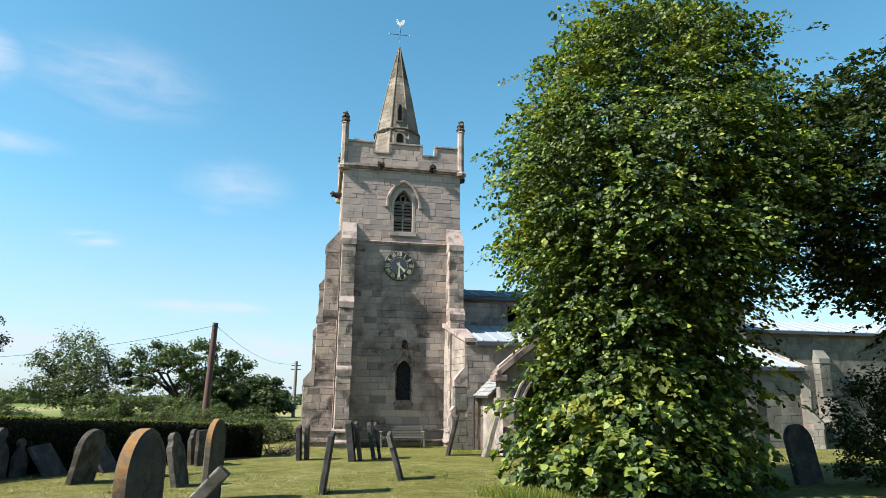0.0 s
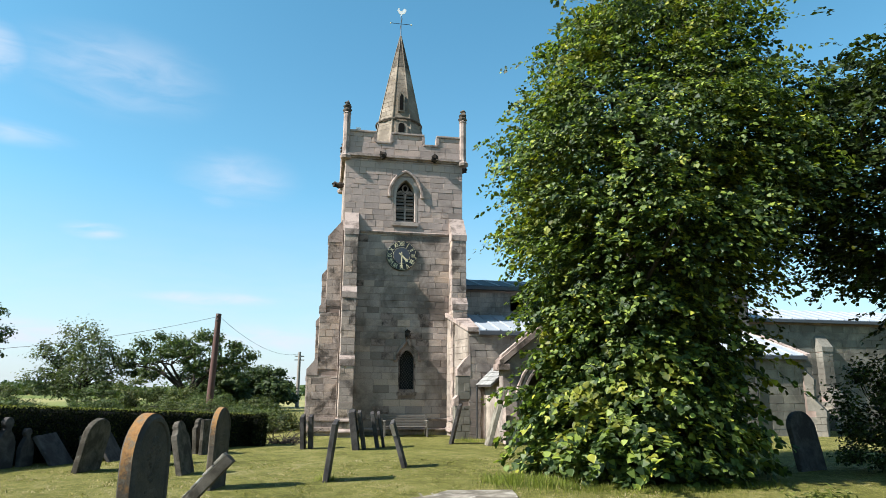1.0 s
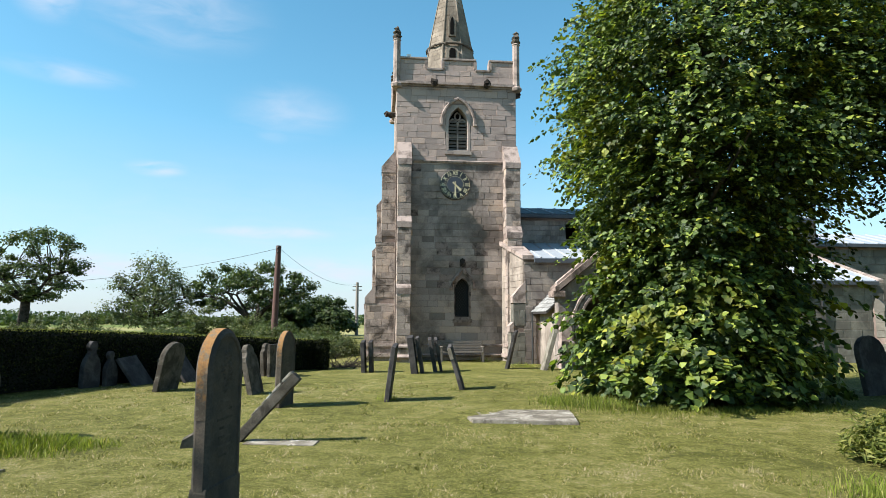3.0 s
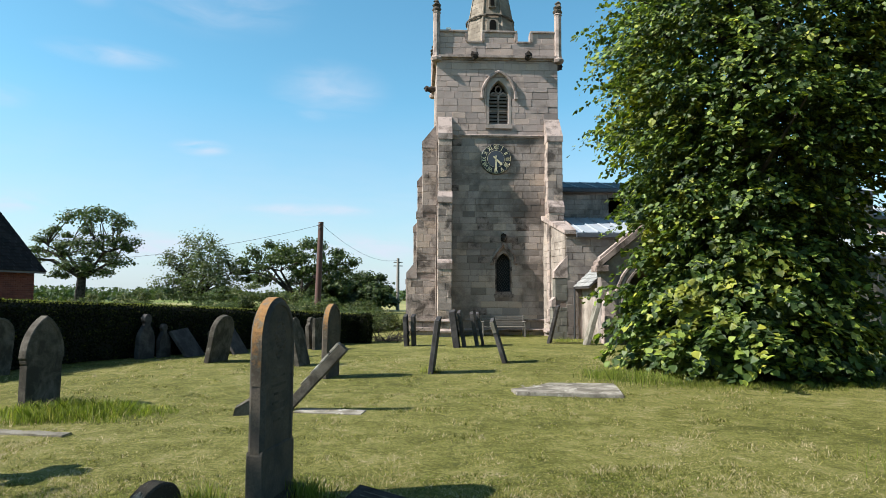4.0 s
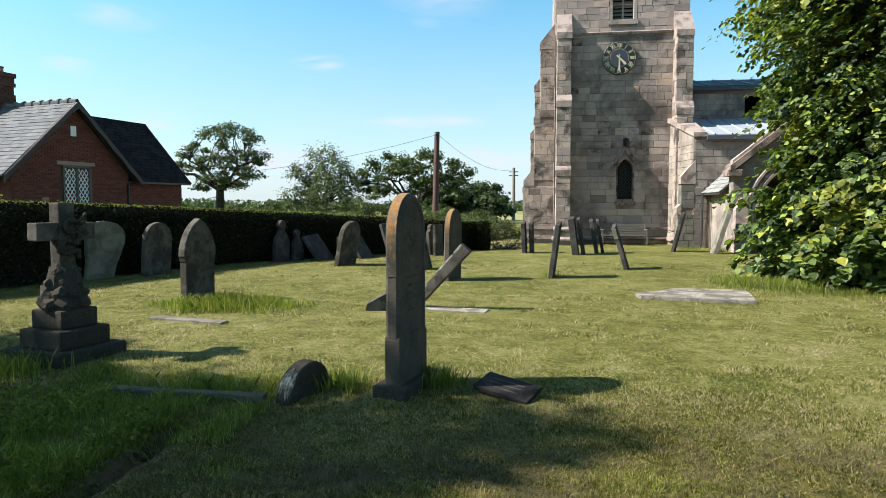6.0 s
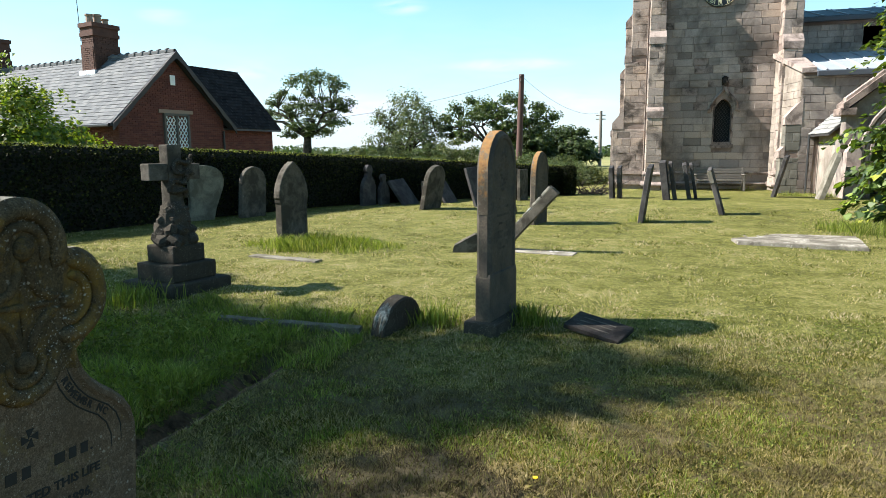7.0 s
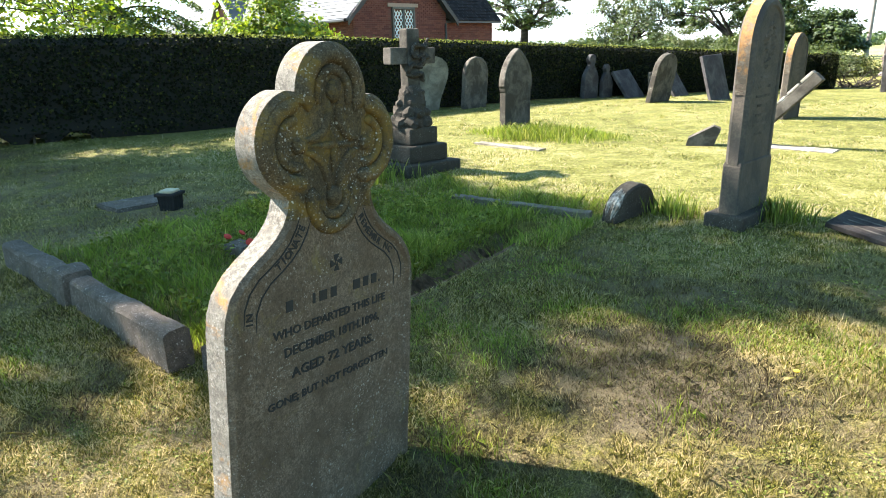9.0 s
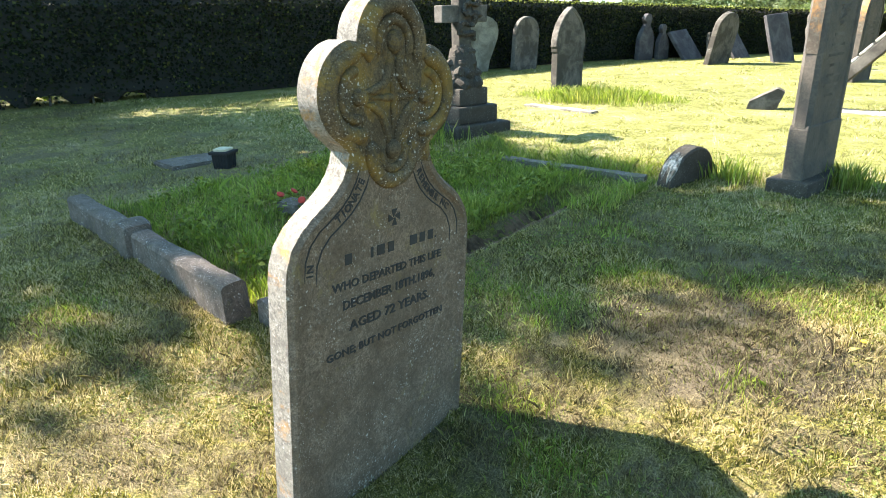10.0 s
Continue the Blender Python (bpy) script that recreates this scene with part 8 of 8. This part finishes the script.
# a close mat of short blades under the taller ones
xy = []
for x0, x1, y0, y1, per in ((-3.4, 1.0, 0.6, 2.6, 23000), (-2.2, 1.4, 2.6, 3.8, 20000), (-2.0, 2.6, 3.8, 5.6, 9000), (-4.6, -3.4, 0.6, 1.9, 9000), (1.0, 2.6, 2.4, 3.8, 9000), (-7.5, -3.5, 5.0, 7.5, 2500)):
    m = int((x1 - x0) * (y1 - y0) * per)
    xy.append(np.c_[rng.uniform(x0, x1, m), rng.uniform(y0, y1, m)])
xy = np.concatenate(xy)
xy = xy[~((np.abs(xy[:, 0] + 2.06 - 0.02 * (xy[:, 1] - 3)) < 0.145) & (xy[:, 1] > 1.8) & (xy[:, 1] < 4.45))]
n = len(xy)
clod = np.array([noise.noise((a * 9, b * 9, 17.0)) + 0.6 * noise.noise((a * 26, b * 26, 18.0)) for a, b in xy])
a, b = rng.random(n) * 2 * np.pi, rng.random(n) * 2 * np.pi
base = grounded(xy)
far = np.hypot(xy[:, 0], xy[:, 1])
h = (0.006 + 0.016 * rng.random(n)) * np.clip(1 + 1.5 * clod, 0.15, 2.6)
side = np.c_[np.cos(a), np.sin(a), np.zeros(n)] * ((0.0011 + 0.0005 * far) * rng.uniform(0.6, 1.4, n))[:, None]
tip = np.c_[np.cos(b) * h * rng.uniform(0, 1.3, n), np.sin(b) * h * rng.uniform(0, 1.3, n), h]
mat_ob = raw("turf", np.stack([base - side, base + side, base + tip], 1).reshape(-1, 3), np.arange(n * 3, dtype=np.int32).reshape(n, 3), M_blade)
tagged(mat_ob, "close mat of short mown blades and moss", "grass", kind="stuff")
# dead clippings lying in drifts
m = 90000
xy = np.c_[rng.uniform(-3.6, 1.6, m), rng.uniform(0.7, 4.6, m)]
c = np.array([noise.noise((a * 1.9, b * 1.9, 31.0)) + 0.6 * noise.noise((a * 5, b * 5, 33.0)) for a, b in xy])
hill = np.max([np.exp(-(((xy[:, 0] - cx) / ax) ** 2 + ((xy[:, 1] - cy) / ay) ** 2)) for cx, cy, ax, ay in MOUNDS], axis=0)
xy = xy[(c - 0.25 * hill > 0.26) & ~((xy[:, 0] < -2.0) & (xy[:, 1] > 1.75))]
M_hay = leaf_mat("dead_clippings", [(0, (0.12, 0.092, 0.050)), (0.4, (0.19, 0.148, 0.080)), (0.8, (0.28, 0.225, 0.125)), (1, (0.38, 0.31, 0.19))], 0.4, 0.8, 0.15)
blades("clippings", grounded(xy) + np.array([0, 0, 0.013]), rng.uniform(0.0015, 0.0050, len(xy)), rng.uniform(0.0008, 0.0017, len(xy)), rng, "drifts of dead brown mown clippings on the turf", M_hay, 5.0)


def patch(x0, x1, y0, y1, n):
    return np.c_[rng.uniform(x0, x1, n), rng.uniform(y0, y1, n)]


M_long = leaf_mat("long_grass", [(0, (0.075, 0.090, 0.018)), (0.35, (0.130, 0.158, 0.026)), (0.70, (0.195, 0.240, 0.036)), (0.90, (0.26, 0.29, 0.060)), (1, (0.44, 0.36, 0.17))], 0.42)
xy = np.concatenate([patch(-4.5, -2.2, 1.95, 4.9, 26000), patch(-3.6, -1.6, 4.0, 5.5, 8000), patch(-2.6, -2.19, 1.8, 4.4, 7000)])
tall = 0.45 + 0.55 * np.array([noise.noise((a * 1.6, b * 1.6, 9.0)) + 0.8 * noise.noise((a * 5, b * 5, 4.0)) for a, b in xy])
blades("long_grass", grounded(xy), np.clip(tall, 0.18, 1.2) * rng.uniform(0.05, 0.21, len(xy)), rng.uniform(0.0025, 0.0065, len(xy)), rng, "long unmown grass on the kerbed plot", M_long, 1.1)
xy = patch(-4.4, -2.15, 1.95, 4.8, 8000)
keep = np.array([noise.noise((a * 2.1, b * 2.1, 14.0)) + 0.5 * noise.noise((a * 6, b * 6, 15.0)) for a, b in xy]) > -0.02
xy = xy[keep]
pp = grounded(xy) + np.c_[np.zeros((len(xy), 2)), rng.uniform(0.02, 0.13, len(xy))]
weed = raw("weeds", *foliage(pp, rng.uniform(0.012, 0.034, len(pp)), rng.normal(size=pp.shape) * 0.6 + np.array([0, 0, 1.0]), rng, LEAF_BROAD), M_weed)
tagged(weed, "broad-leaved weeds among the long grass of the plot", "plants", kind="stuff")
xy = patch(-5.6, -2.2, 8.0, 10.2, 15000)
rim = ((xy[:, 0] + 4.1) / 1.25) ** 2 + ((xy[:, 1] - 9.15) / 0.72) ** 2 + 0.7 * np.array([noise.noise((a * 1.7, b * 2.5, 3.0)) for a, b in xy])
keep = rng.random(len(xy)) > np.clip((rim - 0.15) / 1.0, 0, 1)
xy, rim = xy[keep], rim[keep]
blades("long_grass", grounded(xy), rng.uniform(0.04, 0.20, len(xy)) * np.clip(1.15 - 0.75 * rim, 0.25, 1.1), rng.uniform(0.006, 0.012, len(xy)), rng, "bright long grass before the pointed headstone", M_long, 0.9)
tufts = []
for x, y, r, m in ((-0.45, 5.45, 0.16, 420), (-1.2, 5.3, 0.2, 260), (-4.3, 5.3, 0.4, 700), (4.6, 12.6, 0.8, 1500), (4.1, 12.9, 0.5, 700), (5.2, 6.2, 0.5, 500), (0.66, 13.75, 0.2, 120), (5.9, 24.5, 0.5, 260), (6.9, 24.2, 0.4, 260), (5.0, 28.6, 0.5, 200)):
    tufts.append(np.c_[x + rng.normal(size=m) * r * 0.5, y + rng.normal(size=m) * r * 0.5])
xy = np.concatenate(tufts)
edge = np.concatenate([np.c_[x + rng.normal(size=m) * r * 0.5, y + rng.normal(size=m) * r * 0.35] for x, y, r, m in ((5.4, 11.9, 0.9, 1500), (6.8, 11.6, 1.0, 1500), (8.4, 11.8, 1.0, 1000))])
blades("grass_tuft", grounded(edge), rng.uniform(0.03, 0.09, len(edge)), rng.uniform(0.005, 0.010, len(edge)), rng, "rough grass edge under the lime tree", M_weed, 1.0)
blades("grass_tuft", grounded(xy), rng.uniform(0.05, 0.22, len(xy)), rng.uniform(0.004, 0.011, len(xy)), rng, "longer tufts left by the mower round stones and trees", M_long, 0.6)
# tufts of fresher grass left standing in the near turf
near = []
for x, y, r, m in ((-1.25, 2.55, 0.30, 900), (-1.1, 3.1, 0.28, 700), (-0.45, 3.25, 0.35, 800), (0.15, 3.2, 0.40, 900), (0.55, 2.9, 0.30, 700), (-1.75, 2.6, 0.25, 500), (-0.75, 1.75, 0.16, 420), (-0.25, 1.65, 0.20, 520), (-1.0, 1.9, 0.18, 400), (-0.35, 2.35, 0.14, 130), (0.9, 3.7, 0.4, 800), (-1.5, 3.7, 0.3, 500), (-3.0, 1.2, 0.3, 400)):
    near.append(np.c_[x + rng.normal(size=m) * r * 0.5, y + rng.normal(size=m) * r * 0.35])
xy = np.concatenate(near)
blades("grass_tuft", grounded(xy), rng.uniform(0.018, 0.055, len(xy)), rng.uniform(0.0022, 0.0045, len(xy)), rng, "fresh green grass tufts standing in the mown turf", M_long, 1.0)
# broad-leaved weeds and clover in the turf
xy = np.concatenate([patch(-3.6, 1.4, 0.8, 3.6, 60000), patch(-3.0, 3.0, 3.6, 6.2, 30000)])
c = np.array([noise.noise((a * 1.7, b * 1.7, 21.0)) + 0.7 * noise.noise((a * 8, b * 8, 23.0)) for a, b in xy])
hill = np.max([np.exp(-(((xy[:, 0] - cx) / ax) ** 2 + ((xy[:, 1] - cy) / ay) ** 2)) for cx, cy, ax, ay in MOUNDS], axis=0)
xy = xy[(c - 0.7 * hill > 0.02) & ~((xy[:, 0] < -1.9) & (xy[:, 1] > 1.75) & (xy[:, 1] < 4.6))]
c = np.array([noise.noise((a * 8, b * 8, 23.0)) for a, b in xy])
pp = grounded(xy) + np.c_[np.zeros((len(xy), 2)), 0.006 + 0.022 * np.clip(c + 0.3, 0, 1) * rng.random(len(xy))]
wd = raw("clover", *foliage(pp, rng.uniform(0.005, 0.013, len(pp)) * (0.8 + 0.12 * pp[:, 1]), rng.normal(size=pp.shape) * 0.45 + np.array([0, 0, 1.0]), rng), M_clover)
tagged(wd, "patches of clover and broad weeds in the lawn", "plants", kind="stuff")
dn = raw("dandelion", *moved(turned([(0, 0.0), (0.010, 0.004), (0.012, 0.008), (0.004, 0.010), (0, 0.009)], 9), pose(-0.06, 2.86, lay(-0.06, 2.86) + 0.028)), plain("yellow_petal", (0.75, 0.45, 0.01), 0.6))
tagged(dn, "single yellow dandelion in the lawn", "flower")
# bare earth cut along the plot's sunken edge
n, k = 150, 13
ys = np.linspace(1.85, 4.42, n)
co = []
for off in np.linspace(-1, 1, k):
    for v in ys:
        w = 0.150 + 0.05 * noise.noise((0.0, v * 3, 2.0)) + 0.03 * noise.noise((0.0, v * 12, 6.0))
        x = -2.06 + 0.02 * (v - 3) + off * w + 0.03 * noise.noise((off, v * 6, 8.0))
        co.append((x, v, lay(x, v) + 0.008 - 0.02 * off ** 4 + 0.012 * noise.noise((x * 22, v * 22, 0)) + 0.010 * noise.noise((x * 55, v * 55, 4))))
i, j = np.meshgrid(np.arange(k - 1), np.arange(n - 1), indexing="ij")
ed = raw("bare_earth", np.array(co), np.stack([i * n + j, (i + 1) * n + j, (i + 1) * n + j + 1, i * n + j + 1], -1).reshape(-1, 4), M_soil)
tagged(ed, "dark strip of bare earth along the sunken plot edge", "soil", kind="stuff")


# ---- stone blocks of the walls ----
def courses(width, z0, z1, holes, seed, course=(0.26, 0.33), length=(0.42, 0.78)):
    """Blocks (x centre, z centre, width, height) in courses on a face."""
    r = random.Random(seed)
    out, z, row = [], z0, 0
    while z < z1 - 0.08:
        h = min(r.uniform(*course), z1 - z)
        x = 0.0
        first = True
        while x < width - 0.02:
            w = r.uniform(*length) * (0.55 if first and row % 2 else 1.0)
            first = False
            if width - (x + w) < 0.16:
                w = width - x
            spans = [(x, x + w)]
            for a, b, c, d in holes:
                if c < z + h - 0.03 and z + 0.03 < d:
                    cut = []
                    for p, q in spans:
                        if b <= p or q <= a:
                            cut.append((p, q))
                        else:
                            cut += [s for s in ((p, a), (b, q)) if s[1] - s[0] > 0.06]
                    spans = cut
            for p, q in spans:
                out.append(((p + q) / 2, z + h / 2, q - p - 0.009, h - 0.009))
            x += w
        z += h
        row += 1
    return out


def block_arrays(blocks, m, seed, proud=BACK, rough=0.010):
    r = random.Random(seed)
    co, fs = [], []
    for i, (x, z, w, h) in enumerate(blocks):
        o = -r.random() * rough
        e = 0.009
        back = [(-w / 2, proud, -h / 2), (w / 2, proud, -h / 2), (w / 2, proud, h / 2), (-w / 2, proud, h / 2)]
        mid = [(a, 0.007 + o, b) for a, _, b in back]
        front = [(a - math.copysign(e, a) + r.uniform(-0.004, 0.004), o + r.uniform(-0.007, 0.004), b - math.copysign(e, b) + r.uniform(-0.004, 0.004)) for a, _, b in back]
        co += [(x + a, y, z + b) for a, y, b in back + mid + front]
        n = i * 12
        fs += [[n + 8, n + 9, n + 10, n + 11]]
        for k in range(4):
            j = (k + 1) % 4
            fs += [[n + k, n + j, n + 4 + j, n + 4 + k], [n + 4 + k, n + 4 + j, n + 8 + j, n + 8 + k]]
    return moved((np.array(co), np.array(fs)), m)


def clad(parent, m, width, z0, z1, holes, seed, mat, name="ashlar_facing", **kw):
    b = courses(width, z0, z1, holes, seed, **kw)
    return raw(name, *block_arrays(b, m, seed), mat, parent, "stuff") if b else None


# south face of the tower: the lower blocks are pieces of their own
inside = [(LOW_WIN[0] - TX0, LOW_WIN[1] - TX0, LOW_WIN[2] - 0.16, LOW_WIN[3]), (BELL_WIN[0] - TX0, BELL_WIN[1] - TX0, BELL_WIN[2] - 0.16, BELL_WIN[3])]
inside += [(0.0, 0.62, G0, 8.8), (4.96, 9.0, G0, 8.8)]
all_blocks = courses(TX1 - TX0, -0.2, 8.80, inside, 17) + courses(TX1 - TX0, 8.80, 12.30, inside, 18, course=(0.20, 0.36), length=(0.26, 0.74))
single = [b for b in all_blocks if b[1] < 8.6][:298]
rest = [b for b in all_blocks if b not in single]
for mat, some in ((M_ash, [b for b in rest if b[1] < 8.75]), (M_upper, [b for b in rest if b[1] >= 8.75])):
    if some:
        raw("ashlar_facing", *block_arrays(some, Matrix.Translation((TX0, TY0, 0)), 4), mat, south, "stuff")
co, fs = block_arrays([(0, 0, 1.0, 1.0)], Matrix.Identity(4), 9, proud=1.0, rough=0.0)
co[8:, 0] *= 1.0 - 0.012
unit_meshes, sooty_meshes = [], []
r = random.Random(41)
for k in range(6):
    c = co.copy()
    c[4:8, 1] = 0.42
    c[8:, 1] = [r.uniform(-0.45, 0.30) for _ in range(4)]
    c[8:, 0] = [s * r.uniform(0.476, 0.489) for s in (-1, 1, 1, -1)]
    c[8:, 2] = [s * r.uniform(0.458, 0.478) for s in (-1, -1, 1, 1)]
    me = bpy.data.meshes.new("stone_block")
    me.from_pydata([tuple(v) for v in c], [], [tuple(f) for f in fs])
    me.materials.append(M_ash_piece)
    unit_meshes.append(me)
    me = me.copy()
    me.materials[0] = M_stained
    sooty_meshes.append(me)
for i, (x, z, w, h) in enumerate(single):
    dark = abs(TX0 + x - 4.15) < 0.75 + 0.25 * r.random() and 3.2 < z < 5.2 and r.random() < 0.55 or r.random() < 0.03
    ob = new("stone_block", (sooty_meshes if dark else unit_meshes)[r.randrange(6)])
    ob.parent = south
    ob.matrix_local = Matrix.Translation((TX0 + x, TY0 - 0.004 * r.random(), z)) @ Matrix.Diagonal((w, BACK, h, 1))
clad(west, Matrix.Translation((TX0, TY1, 0)) @ pose(0, 0, 0, 0, 0, -90), TY1 - TY0, -0.2, 12.30, [], 5, M_ash)
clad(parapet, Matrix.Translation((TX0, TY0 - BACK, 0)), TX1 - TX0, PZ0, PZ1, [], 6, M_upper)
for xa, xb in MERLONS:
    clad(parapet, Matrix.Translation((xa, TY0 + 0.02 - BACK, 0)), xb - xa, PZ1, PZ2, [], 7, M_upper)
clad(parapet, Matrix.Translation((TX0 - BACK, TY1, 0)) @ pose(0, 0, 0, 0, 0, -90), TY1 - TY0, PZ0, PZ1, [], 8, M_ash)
for k, (ob, width, stages) in enumerate(BUTTRESS_FACES):
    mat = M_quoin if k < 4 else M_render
    got = []
    for i, (dep, z0, z1) in enumerate(stages):
        za, zb = (z0 if i else -0.25), z1 - 0.26
        got.append(block_arrays(courses(width, za, zb, [], 60 + k * 5 + i, length=(0.34, 0.75)), Matrix.Translation((-width / 2, -dep, 0)), k))
        for side in (-1, 1):
            m = Matrix.Translation((side * width / 2, 0 if side < 0 else -dep, 0)) @ pose(0, 0, 0, 0, 0, -90 if side < 0 else 90)
            got.append(block_arrays(courses(dep, za, zb, [], 80 + k * 5 + i, length=(0.34, 0.6)), m, k))
    raw("ashlar_facing", *joined(got), mat, ob, "stuff")
clad(aisle_end, Matrix.Translation((5.97 - BACK, 28.98, 0)) @ pose(0, 0, 0, 0, 0, -80.2), 2.50, -0.3, 4.08, [], 19, M_sunlit, length=(0.34, 0.7))
clad(aisle, Matrix.Translation((6.42, 26.5, 0)), 7.58, -0.3, 4.0, [(0.5, 4.7, -0.5, 2.3)], 21, M_aisle)
clad(aisle2, Matrix.Translation((14.0, 26.5, 0)), 8.2, -0.3, 3.2, [(3.0, 4.7, 0.84, 2.95)], 22, M_render, course=(0.32, 0.42), length=(0.6, 1.1))
clad(church, Matrix.Translation((6.66, 30.5, 0)), 15.7, 4.9, 6.45, [(2.74, 3.39, 5.50, 6.25), (6.24, 6.89, 5.50, 6.25)], 23, M_ash, "ashlar_facing", course=(0.2, 0.3), length=(0.25, 0.6))
clad(church, Matrix.Translation((22.4, 31.0, 0)), 13.6, -0.3, 5.35, [], 24, M_render, "ashlar_facing", course=(0.32, 0.42), length=(0.6, 1.1))
porch_holes = []
for i in range(12):
    z = -0.3 + i * 0.3
    half = 1.7 if z < 1.5 else 1.7 * math.sqrt(max(0.0, 1 - ((z - 1.5) / 1.85) ** 2))
    edge = 2.21 if z < 2.1 else 2.21 * max(0.0, (4.2 - z - 0.3) / 2.1)
    porch_holes.append((2.21 - half, 2.21 + half, z, z + 0.3))
    porch_holes += [(-0.1, 2.21 - edge, z, z + 0.3), (2.21 + edge, 4.6, z, z + 0.3)]
clad(porch, Matrix.Translation((PX0, PYF, 0)), 4.42, -0.3, 3.3, porch_holes, 25, M_aisle, course=(0.299, 0.301), length=(0.35, 0.6))
